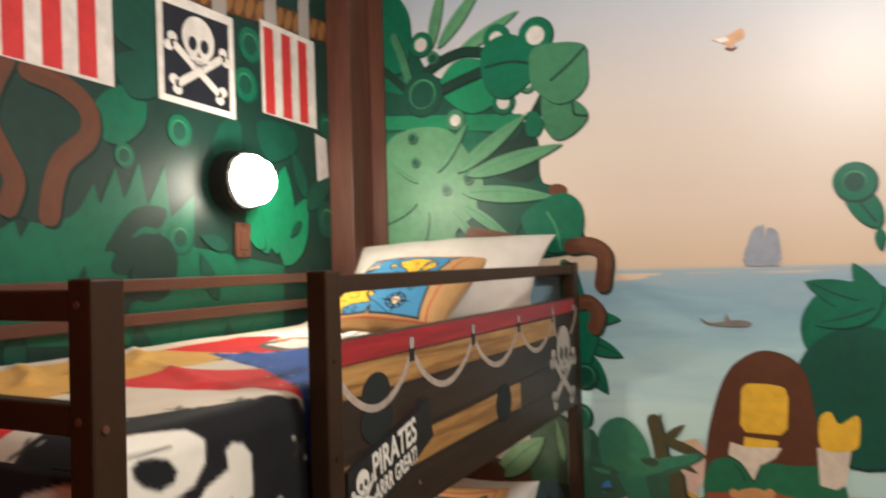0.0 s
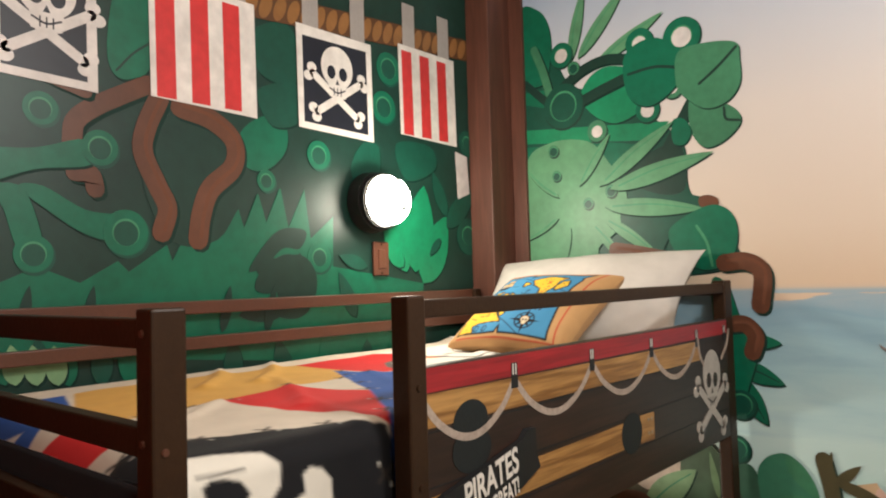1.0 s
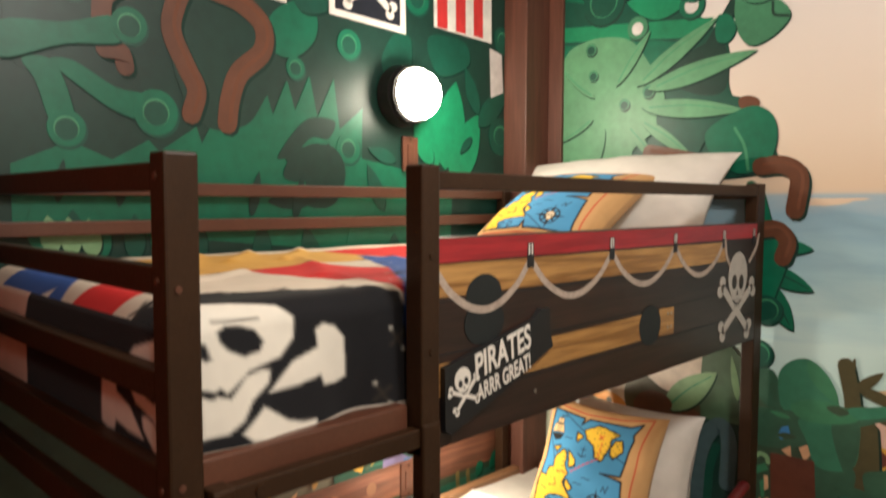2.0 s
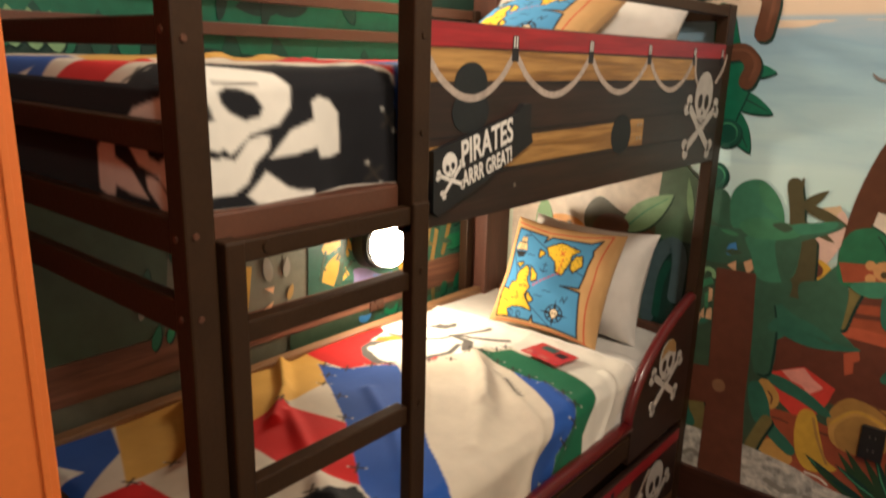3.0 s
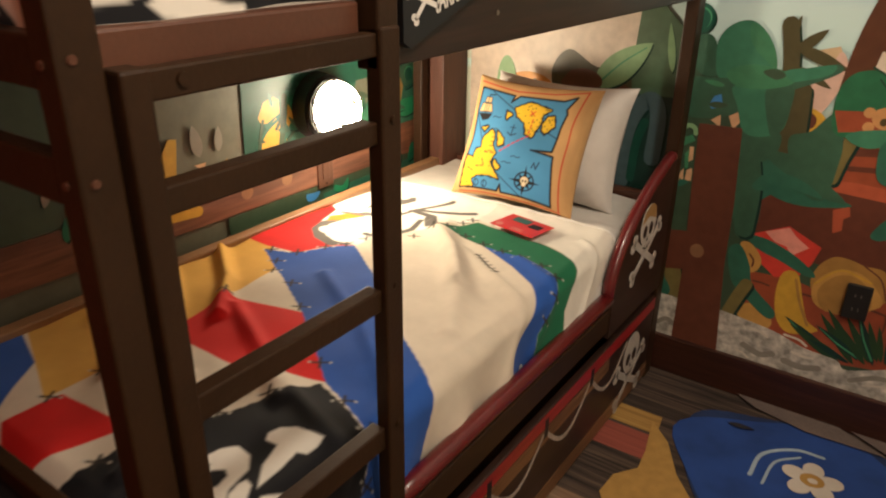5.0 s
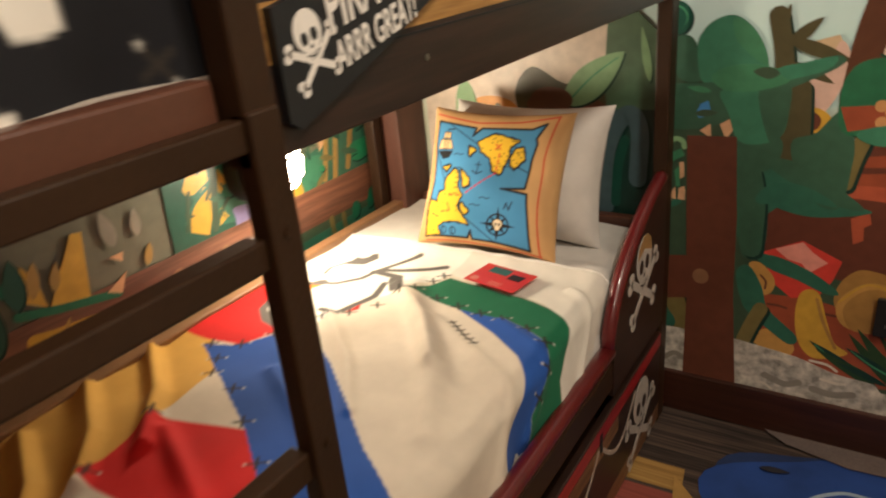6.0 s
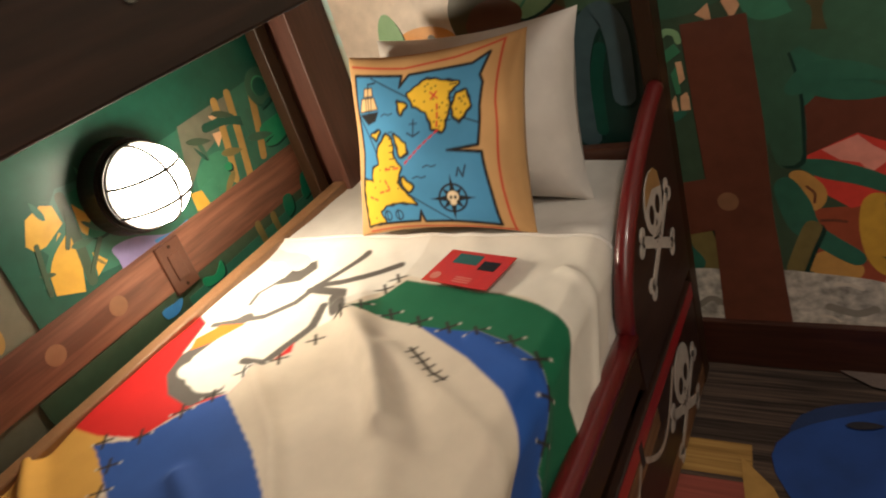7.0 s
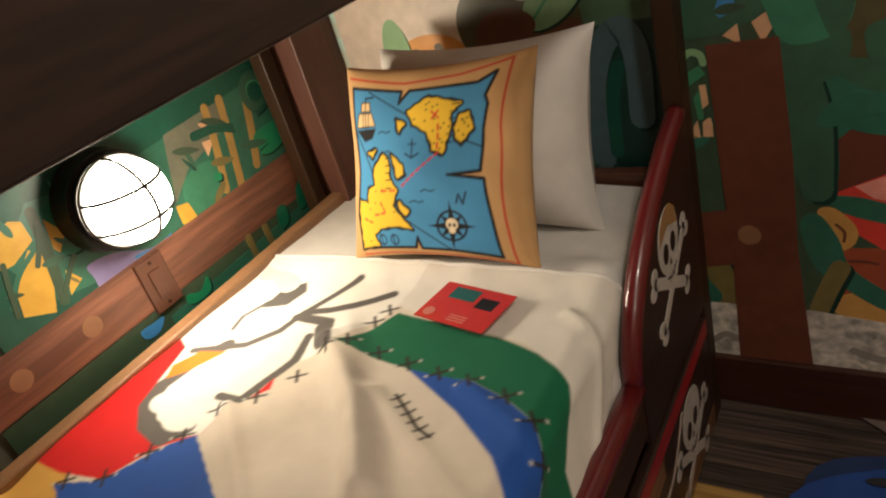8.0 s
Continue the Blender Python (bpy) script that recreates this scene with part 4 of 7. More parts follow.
mattress("mattress", "white mattress of the upper bunk under a printed duvet", -0.94, -0.06, 0.03, 1.93, 1.44, 1.60)
mattress("mattress", "white mattress of the lower bunk with a white sheet", -0.92, -0.05, 0.03, 1.93, 0.47, 0.665)
def bed_sheet(name, label, top, y0, y1):
    """A white cotton sheet drawn over the head of a mattress, rumpled, hanging a little at the front."""
    s = np.arange(0, 1.02, 0.008)
    y = np.arange(y0, y1, 0.008)
    Y, S = np.meshgrid(y, s, indexing="ij")
    a = np.clip((S - 0.84) / 0.04, 0, math.pi / 2)
    low = np.clip(S - 0.84 - 0.04 * math.pi / 2, 0, None)
    n = ripple(S, Y, 31, 9, 10, 34) * 0.010 + ripple(S, Y, 37, 6, 4, 10) * 0.006
    X = np.where(S < 0.84, -0.925 + S, -0.085 + 0.04 * np.sin(a)) + np.sin(a) * (n + 0.05 * low + 0.10 * low * np.sin(Y * 40))
    Z = top - 0.04 + 0.04 * np.cos(a) - low + n * np.cos(a) + 0.018 * np.exp(-((Y - 1.60) / 0.03) ** 2) * np.exp(-((S - 0.80) / 0.07) ** 2)
    ob = thing(name, label, "sheet", (-0.5, (y0 + y1) / 2, top))
    under(new("cotton", sheet("cotton", [np.stack([X, Y, Z], -1)], [np.tile(np.array((0.66, 0.63, 0.58)), (*X.shape, 1))], PRINTED)), ob)
    line = [(x, y, z) for x, y, z in zip(X[::2, -1], Y[::2, -1], Z[::2, -1])]
    under(part("hem", tube(line, 0.004, 6), LINEN, None, "", True), ob)


bed_sheet("bed_sheet", "rumpled white cotton sheet on the lower mattress", 0.678, 1.20, 1.93)
duvet("duvet", "patchwork pirate duvet with a black skull corner, upper bunk", 1.628, 0.012, 1.62, 0.155, (-0.175, 0.075), 3, 0.0045, 0.005, 0.06)
duvet("duvet", "rumpled patchwork pirate duvet spread on the lower bunk", 0.69, 0.02, 1.55, 0.14, (0, 0), 8, 0.0036, 0.0115)


def pillow_grid(w, h, thick, step, seed, side, pinch):
    n, m = int(w / step), int(h / step)
    u, v = np.meshgrid(np.linspace(-1, 1, n), np.linspace(-1, 1, m), indexing="ij")
    puff = ((1 - u ** 2).clip(0) * (1 - v ** 2).clip(0)) ** (0.32 if pinch < 0.1 else 0.5)
    pull = 1 - pinch * ((1 - v ** 2) * u ** 2 + 0)
    pull2 = 1 - pinch * ((1 - u ** 2) * v ** 2)
    wr = ripple(u * 0.5, v * 0.5, seed, 8, 8, 26) * (0.009 if pinch < 0.1 else 0.016)
    return np.stack([u * w / 2 * pull, v * h / 2 * pull2, side * (thick / 2 * puff + wr * puff)], -1), u, v


def map_print(u, v, soft):
    """A treasure map on cloth: u, v from -1 to 1."""
    p = Print(u, v, (0.56, 0.33, 0.14), soft)
    INK, SEA, LAND, MARK = (0.015, 0.014, 0.014), (0.07, 0.27, 0.50), (0.78, 0.50, 0.035), (0.52, 0.06, 0.03)
    edge = [(-0.93, 0.77), (-0.69, 0.75), (-0.30, 0.71), (-0.32, 0.58), (-0.20, 0.71), (0.52, 0.73), (0.70, 0.82), (0.60, 0.60), (0.63, 0.52), (0.58, 0.29), (0.56, -0.08), (0.22, -0.115), (0.60, -0.16), (0.65, -0.53), (0.70, -0.92), (0.19, -0.89), (-0.14, -0.89), (-0.17, -0.75), (-0.22, -0.88), (-0.90, -0.88), (-0.93, -0.52), (-0.88, -0.08), (-0.92, 0.36)]
    d = poly_distance(u, v, edge)
    p.line([(-0.98, 0.88), (-0.27, 0.80), (0.33, 0.84), (0.84, 0.93), (0.77, 0.31), (0.79, -0.53), (0.84, -0.99)], 0.026, MARK)
    p.line([(-0.9, -0.96), (-0.5, -0.95), (0.2, -0.97), (0.84, -0.97)], 0.018, MARK)
    p.lay(d - 0.022, INK)
    p.lay(d + 0.012, SEA)
    lands = [[(-0.52, 0.10), (-0.45, 0.04), (-0.43, -0.15), (-0.35, -0.26), (-0.41, -0.42), (-0.22, -0.66), (-0.42, -0.63), (-0.60, -0.66), (-0.71, -0.73), (-0.67, -0.86), (-0.90, -0.88), (-0.90, -0.37), (-0.75, -0.39), (-0.74, -0.25), (-0.64, -0.22), (-0.65, -0.04)],
             [(-0.21, 0.50), (0.02, 0.63), (0.36, 0.55), (0.25, 0.46), (0.25, 0.34), (0.16, 0.08), (0.06, 0.12), (-0.01, 0.29), (-0.15, 0.37)], [(0.29, 0.31), (0.35, 0.44), (0.44, 0.45), (0.48, 0.31), (0.35, 0.17), (0.29, 0.23)],
             [(-0.34, 0.42), (-0.24, 0.38), (-0.31, 0.30)], [(-0.40, 0.08), (-0.27, -0.02), (-0.25, -0.11), (-0.33, -0.14)], [(-0.73, 0.11), (-0.62, 0.14), (-0.67, 0.07)], [(-0.33, -0.37), (-0.22, -0.47), (-0.27, -0.52), (-0.33, -0.45)]]
    for pts in ([(-0.70, 0.73), (-0.21, 0.46)], [(-0.93, 0.36), (-0.67, -0.09)], [(-0.33, -0.52), (0.19, -0.89)], [(0.23, 0.25), (0.57, 0.13)]):
        p.line(pts, 0.014, INK)
    for q in lands:
        d2 = poly_distance(u, v, q) + 0.008 * np.sin(u * 40) * np.sin(v * 43)
        p.lay(d2 - 0.03, INK)
        p.lay(d2 - 0.002, LAND)
    rng = np.random.RandomState(4)
    for q in lands[:3]:
        qa = np.array(q)
        for k in range(26):
            x, y = rng.uniform(qa.min(0), qa.max(0))
            if poly_distance(np.array([x]), np.array([y]), q)[0] < -0.03:
                p.dot(x, y, 0.009, 0.009, INK)
    for y in (0.54, 0.47, 0.40, 0.33, 0.26, 0.18):
        p.line([(0.14 + 0.25 * y, y), (0.21 + 0.25 * y, y + 0.005)], 0.012, INK)
        p.line([(-0.42 - 0.02 * y, y - 0.42), (-0.48, y - 0.42)], 0.012, INK)
    dash = [(0.12, 0.10), (-0.30, -0.23)], [(-0.36, -0.26), (-0.58, -0.27)], [(-0.57, -0.38), (-0.51, -0.49)], [(-0.51, -0.49), (-0.68, -0.52)], [(-0.70, -0.60), (-0.84, -0.55)], [(0.10, 0.12), (0.12, 0.38)]
    for a, c in dash:
        n = max(2, int(math.hypot(c[0] - a[0], c[1] - a[1]) / 0.075))
        for k in range(n):
            s, e = (k + 0.15) / n, (k + 0.7) / n
            p.line([(a[0] + (c[0] - a[0]) * s, a[1] + (c[1] - a[1]) * s), (a[0] + (c[0] - a[0]) * e, a[1] + (c[1] - a[1]) * e)], 0.02, (0.60, 0.03, 0.03))
    p.cross(0.09, 0.45, 0.05, (0.60, 0.03, 0.03), 0.8)
    for x, y in ((-0.49, 0.30), (0.01, -0.27), (-0.13, -0.38)):
        p.line([(x - 0.08, y), (x - 0.03, y + 0.018), (x + 0.02, y), (x + 0.07, y + 0.012)], 0.012, INK)
    # compass rose
    cx, cy = 0.22, -0.62
    for a in range(8):
        r = 0.26 if a % 2 == 0 else 0.17
        t = a * math.pi / 4
        p.patch([(cx + r * math.cos(t), cy + r * math.sin(t)), (cx + 0.05 * math.cos(t + 1), cy + 0.05 * math.sin(t + 1)), (cx + 0.05 * math.cos(t - 1), cy + 0.05 * math.sin(t - 1))], INK)
    p.lay(np.abs(np.hypot(u - cx, v - cy) - 0.155) - 0.012, INK)
    p.dot(cx, cy + 0.01, 0.085, 0.085, INK)
    p.dot(cx, cy + 0.02, 0.065, 0.062, (0.75, 0.62, 0.42))
    p.dot(cx, cy - 0.05, 0.035, 0.03, (0.75, 0.62, 0.42))
    for sx in (-0.025, 0.025):
        p.dot(cx + sx, cy + 0.01, 0.016, 0.02, INK)
    # a letter, an anchor and a small ship
    p.line([(0.30, -0.38), (0.33, -0.30), (0.37, -0.39), (0.41, -0.28)], 0.018, INK)
    p.line([(-0.16, 0.22), (-0.16, 0.06)], 0.014, INK)
    p.line([(-0.23, 0.09), (-0.16, 0.05), (-0.09, 0.09)], 0.016, INK)
    p.line([(-0.20, 0.18), (-0.12, 0.18)], 0.012, INK)
    p.patch([(-0.90, 0.34), (-0.60, 0.35), (-0.66, 0.25), (-0.78, 0.22)], INK)
    for q in ([(-0.88, 0.37), (-0.62, 0.38), (-0.66, 0.50), (-0.84, 0.50)], [(-0.80, 0.53), (-0.68, 0.53), (-0.69, 0.61), (-0.79, 0.61)]):
        p.lay(poly_distance(u, v, q) - 0.015, INK)
        p.lay(poly_distance(u, v, q), (0.75, 0.52, 0.25))
    for x in (-0.79, -0.71):
        p.line([(x, 0.36), (x + 0.01, 0.50)], 0.012, INK)
    p.line([(-0.75, 0.30), (-0.74, 0.66)], 0.014, INK)
    p.line([(-0.74, 0.66), (-0.64, 0.67)], 0.02, INK)
    for x in (-0.60, -0.45):
        p.lay(np.abs(np.hypot(u - x, (v + 0.79) * 0.8) - 0.045) - 0.007, INK)
        p.line([(x - 0.01, -0.73), (x - 0.01, -0.85)], 0.012, INK)
    return p.rgb


def cushion(name, label, w, h, thick, m, step, seed, printed):
    pinch = 0.09 if printed else 0.10
    front, u, v = pillow_grid(w, h, thick, step, seed, 1, pinch)
    back, _, _ = pillow_grid(w, h, thick, step * 2, seed + 5, -1, pinch)
    if printed:
        c1 = map_print(u * 1.045 - 0.03, v, step * 2 / min(w, h) * 1.2)
        c2 = np.tile(np.array((0.52, 0.31, 0.14)), (*back.shape[:2], 1))
    else:
        c1 = np.tile(np.array((0.66, 0.62, 0.57)), (*front.shape[:2], 1))
        c2 = np.tile(np.array((0.66, 0.62, 0.57)), (*back.shape[:2], 1))
    me = sheet(name, [front, back[:, ::-1]], [c1, c2[:, ::-1]], PRINTED)
    ob = new(name, me)
    ob.matrix_world = m
    return tagged(ob, label, "pillow")


def leaning(cx, cy, cz, lean, yaw=0.0, roll=0.0):
    """A pillow standing up: its face towards -y, leaning back by lean degrees."""
    return Matrix.Translation((cx, cy, cz)) @ pose(0, 0, 0, 0, 0, yaw) @ pose(0, 0, 0, 90 - lean) @ pose(0, 0, 0, 0, 0, roll)


cushion("map_pillow", "square treasure map pillow leaning on the lower bed", 0.44, 0.41, 0.11, leaning(-0.415, 1.645, 0.885, 26, 1), 0.0028, 5, True)
cushion("white_pillow", "plain white pillow leaning behind the map pillow, lower bunk", 0.51, 0.41, 0.27, leaning(-0.388, 1.80, 0.868, 17), 0.008, 11, False)
cushion("map_pillow", "square pillow printed with a blue treasure map, upper bunk", 0.44, 0.41, 0.13, leaning(-0.44, 1.47, 1.745, 60, -2), 0.0028, 6, True)
cushion("white_pillow", "plain white pillow propped up on the upper bunk", 0.82, 0.45, 0.22, leaning(-0.478, 1.785, 1.765, 45, 0, 2), 0.008, 12, False)

# the red card lying on the duvet
card = thing("card", "red welcome card with small unreadable print on the duvet", "card", (-0.3, 1.46, 0.70))
cb = box(-0.08, 0.08, -0.055, 0.055, 0.0, 0.0015)
face = part("leaflet", cb, mat("red_card", (0.55, 0.03, 0.025), 0.35, 0.08, 30.0, 0.0), card)
part("print_block", box(-0.05, 0.01, 0.012, 0.045, 0.0017, 0.0021), mat("teal_print", (0.02, 0.11, 0.10), 0.4), card)
part("print_block", box(0.02, 0.06, 0.0, 0.03, 0.0017, 0.0021), BLACK, card)
part("seal", cyl((-0.058, -0.035, 0.0019), "z", 0.012, 0.0004, 16), mat("pale_red_print", (0.6, 0.2, 0.16), 0.4), card)
for k in range(3):
    part("print_bar", box(-0.01, 0.03, -0.032 - 0.007 * k, -0.029 - 0.007 * k, 0.0017, 0.0021), mat("pale_red_print", (0.6, 0.2, 0.16), 0.4), card)
card.matrix_world = pose(-0.290, 1.425, 0.704, 0, 0, -10)


# the corner of a second bed with white rumpled bedding
second = thing("bed", "second bed with rumpled white bedding hanging to the floor", "bed", (1.25, 0.95, FLOOR))
qs = np.linspace(-1, 1, 90)
U, V = np.meshgrid(qs, qs, indexing="ij")
rad = np.maximum(np.abs(U), np.abs(V))
fall = np.clip((rad - 0.72) / 0.28, 0, 1)
out = 1 - 0.26 * fall * (1 - fall)
lump = ripple(U * 0.5, V * 0.4, 21, 9, 8, 22)
px, py = 1.25 + U * 0.53 * out + 0.02 * lump * fall, 0.98 + V * 0.44 * out + 0.02 * lump * fall
pz = 0.60 - 0.57 * fall ** 1.5 + 0.035 * lump * (1 - fall)
under(part("bed_base", box(0.9, 1.6, 0.7, 1.25, FLOOR, 0.48, 0.02), BROWN), second)
cover = new("bedspread", sheet("bedspread", [np.stack([px, py, pz], -1)], [np.tile(np.array((0.74, 0.70, 0.62)), (*px.shape, 1))], PRINTED))
under(cover, second)


# ---- lamps ----
def wall_lamp(y, z, label):
    ob = thing("wall_lamp", label, "lamp", (WX, y, z), "round wall lamps")
    put = lambda o: under(o, ob)
    put(part("base", cyl((WX + 0.03, y, z), "x", 0.106, 0.06, 40, 0.100, 0.006), IRON, None, "round black iron base"))
    put(part("collar", cyl((WX + 0.066, y, z), "x", 0.091, 0.016, 40, bevel=0.004), IRON))
    bm = bmesh.new()
    bmesh.ops.create_uvsphere(bm, u_segments=32, v_segments=18, radius=0.084)
    bmesh.ops.bisect_plane(bm, geom=bm.verts[:] + bm.edges[:] + bm.faces[:], plane_co=(-0.02, 0, 0), plane_no=(1, 0, 0), clear_inner=True)
    bmesh.ops.transform(bm, matrix=Matrix.Translation((WX + 0.093, y, z)) @ Matrix.Diagonal((0.85, 1, 1, 1)), verts=bm.verts[:])
    put(part("glass", bm, BULB, None, "glowing opal glass dome", True))
    for a, off in ((90, 0.0), (0, 0.032), (0, -0.032)):
        pts = []
        for k in range(15):
            t = math.pi * k / 14
            lat = off
            rr = math.sqrt(0.089 ** 2 - lat ** 2)
            p = (math.cos(t) * rr, lat)
            q = (p[1], p[0]) if a == 90 else p
            pts.append((WX + 0.078 + 0.096 * math.sin(t) * rr / 0.089, y + q[0], z + q[1]))
        put(part("guard_wire", tube(pts, 0.0038, 6), IRON, None, "", True))
    put(part("guard_ring", tube([(WX + 0.079, y + 0.09 * math.cos(k * math.tau / 32), z + 0.09 * math.sin(k * math.tau / 32)) for k in range(33)], 0.004, 6), IRON, None, "", True))
    return ob


wall_lamp(1.275, 2.13, "lit round bulkhead lamp with wire guard above the upper bunk")
wall_lamp(1.286, 0.996, "lit round bulkhead lamp with wire guard beside the lower bunk")


def switch(y, z, h, label):
    ob = thing("light_switch", label, "switch", (WX, y, z))
    under(part("plate", box(WX + 0.002, WX + 0.012, y - 0.036, y + 0.036, z - h / 2, z + h / 2, 0.003), BROWN_WARM), ob)
    under(part("rocker", box(WX + 0.011, WX + 0.016, y - 0.016, y + 0.016, z - 0.033, z + 0.033, 0.002), BROWN_WARM), ob)
    for s in (-1, 1):
        under(part("screw", cyl((WX + 0.0125, y, z + s * 0.05), "x", 0.004, 0.003, 10), BROWN), ob)


switch(1.318, 1.937, 0.118, "brown light switch under the upper wall lamp")
switch(1.306, 0.780, 0.125, "brown light switch on the painted plank by the lower bunk")

outlet = thing("power_outlet", "black power outlet on the mural wall", "outlet", (0.59, NY, 0.48))
under(part("plate", box(0.553, 0.623, NY - 0.026, NY - 0.016, 0.425, 0.54, 0.003), IRON), outlet)
under(part("box", box(0.558, 0.618, NY - 0.016, NY, 0.43, 0.535), IRON), outlet)
for z in (0.46, 0.505):
    for s in (-0.008, 0.008):
        under(part("slot", box(0.588 + s - 0.0015, 0.588 + s + 0.0015, NY - 0.0275, NY - 0.0255, z - 0.005, z + 0.005), STEEL), outlet)

# ceiling fittings above the view: globes whose light stands inside open rims
for x, y in ((1.0, 0.5), (1.9, -0.75)):
    lampc = thing("ceiling_light", "round lit ceiling light on a short steel stem", "lamp", (x, y, TOP), "ceiling lights")
    under(part("stem", cyl((x, y, TOP - 0.06), "z", 0.012, 0.12, 12), STEEL), lampc)
    under(part("cap", cyl((x, y, TOP - 0.13), "z", 0.09, 0.02, 24, bevel=0.004), STEEL), lampc)

# ---- printed carpet ----
def carpet(name, pts, material):
    flat(name, "FLOOR", [pts], material, 0.0006)


SANDY = mat("carpet_sand", (0.40, 0.23, 0.06), 0.95, 0.2, 30.0, 0.3, fine=500)
carpet("carpet_plank", [(-0.6, 1.58), (0.155, 1.60), (0.14, 1.70), (-0.6, 1.69)], grained("carpet_yellow", (0.26, 0.14, 0.035), (0.42, 0.25, 0.07), 0, 30, 0.95, 2.0))
carpet("carpet_plank", [(-0.6, 1.44), (0.18, 1.46), (0.17, 1.585), (-0.6, 1.565)], grained("carpet_red", (0.22, 0.05, 0.035), (0.32, 0.08, 0.055), 0, 30, 0.95, 2.0))
carpet("carpet_plank", [(-0.6, 1.08), (0.14, 1.10), (0.12, 1.20), (-0.6, 1.19)], grained("carpet_tan", (0.17, 0.10, 0.06), (0.27, 0.17, 0.11), 0, 30, 0.95, 2.0))
carpet("carpet_pool", [(p + 0.03 * math.sin(9 * q), q + 0.025 * math.sin(11 * p)) for p, q in oval((0.66, 1.60), 0.47, 0.32, -14, 40)], mat("carpet_deep_blue", (0.012, 0.03, 0.10), 0.95, 0.4, 8.0, 0.3, fine=500))
carpet("carpet_pool", [(p + 0.03 * math.sin(14 * q), q + 0.03 * math.sin(13 * p)) for p, q in oval((0.58, 1.62), 0.37, 0.30, -14, 40)], mat("carpet_blue", (0.014, 0.055, 0.24), 0.95, 0.35, 8.0, 0.3, fine=500))
carpet("carpet_sand", [(0.12, 1.66), (0.20, 1.58), (0.27, 1.45), (0.40, 1.30), (0.42, 1.15), (0.2, 1.12), (0.11, 1.25), (0.115, 1.34), (0.165, 1.41), (0.155, 1.5)], SANDY)
carpet("carpet_water", stroke([(0.45, 1.58), (0.46, 1.70), (0.54, 1.78), (0.62, 1.79)], 0.012), mat("carpet_pale", (0.32, 0.42, 0.5), 0.95))
carpet("carpet_water", stroke([(0.49, 1.56), (0.5, 1.68), (0.56, 1.75)], 0.008), mat("carpet_pale", (0.32, 0.42, 0.5), 0.95))
for k in range(5):
    a = k * math.tau / 5 + 0.4
    carpet("carpet_petal", oval((0.61 + 0.052 * math.cos(a), 1.655 + 0.052 * math.sin(a)), 0.036, 0.03, math.degrees(a)), mat("carpet_white", (0.55, 0.5, 0.44), 0.95))
carpet("carpet_flower_eye", oval((0.61, 1.655), 0.034, 0.03), SANDY)
carpet("carpet_flower_eye", oval((0.612, 1.652), 0.014, 0.012), mat("carpet_white", (0.55, 0.5, 0.44), 0.95))
carpet("carpet_stone", [(0.30, 1.985), (0.62, 1.985), (0.78, 1.90), (0.55, 1.89), (0.38, 1.93)], mat("carpet_stone", (0.13, 0.10, 0.09), 0.95, 0.3))
carpet("carpet_stone", [(0.66, 1.985), (1.4, 1.985), (1.2, 1.80), (0.90, 1.84)], mat("carpet_stone", (0.13, 0.10, 0.09), 0.95, 0.3))
carpet("carpet_fish", blade((0.33, 1.79), (0.41, 1.80), 0.3), mat("carpet_fish", (0.02, 0.02, 0.03), 0.95))

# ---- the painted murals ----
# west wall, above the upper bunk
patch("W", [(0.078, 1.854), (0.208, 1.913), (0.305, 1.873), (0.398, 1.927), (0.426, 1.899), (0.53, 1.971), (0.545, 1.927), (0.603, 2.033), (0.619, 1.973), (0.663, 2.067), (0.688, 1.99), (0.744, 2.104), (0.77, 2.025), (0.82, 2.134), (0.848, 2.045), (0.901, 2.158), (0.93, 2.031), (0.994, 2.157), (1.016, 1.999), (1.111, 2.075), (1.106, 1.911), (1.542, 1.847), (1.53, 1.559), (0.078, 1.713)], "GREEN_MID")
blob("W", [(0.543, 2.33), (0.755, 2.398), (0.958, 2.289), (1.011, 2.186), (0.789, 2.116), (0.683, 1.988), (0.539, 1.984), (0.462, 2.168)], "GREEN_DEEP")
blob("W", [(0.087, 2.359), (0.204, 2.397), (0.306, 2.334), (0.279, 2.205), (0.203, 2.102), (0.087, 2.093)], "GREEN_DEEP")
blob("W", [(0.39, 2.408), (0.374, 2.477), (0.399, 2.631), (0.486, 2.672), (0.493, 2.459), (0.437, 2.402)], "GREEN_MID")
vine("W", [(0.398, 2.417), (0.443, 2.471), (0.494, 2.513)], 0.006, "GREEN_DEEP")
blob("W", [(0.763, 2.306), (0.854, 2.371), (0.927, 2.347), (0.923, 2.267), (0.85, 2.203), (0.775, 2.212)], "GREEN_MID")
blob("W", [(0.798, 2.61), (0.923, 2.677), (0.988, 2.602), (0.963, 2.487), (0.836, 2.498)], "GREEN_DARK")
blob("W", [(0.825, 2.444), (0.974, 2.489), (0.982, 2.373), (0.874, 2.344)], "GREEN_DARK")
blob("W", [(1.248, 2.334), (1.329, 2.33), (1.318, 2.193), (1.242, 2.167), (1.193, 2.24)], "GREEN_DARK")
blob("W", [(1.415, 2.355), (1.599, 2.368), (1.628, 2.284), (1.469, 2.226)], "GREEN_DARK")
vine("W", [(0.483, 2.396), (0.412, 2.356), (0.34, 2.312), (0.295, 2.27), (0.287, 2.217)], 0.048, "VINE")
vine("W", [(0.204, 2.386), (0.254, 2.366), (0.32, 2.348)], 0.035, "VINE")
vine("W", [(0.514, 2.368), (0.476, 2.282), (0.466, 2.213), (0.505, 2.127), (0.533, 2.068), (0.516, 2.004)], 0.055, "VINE")
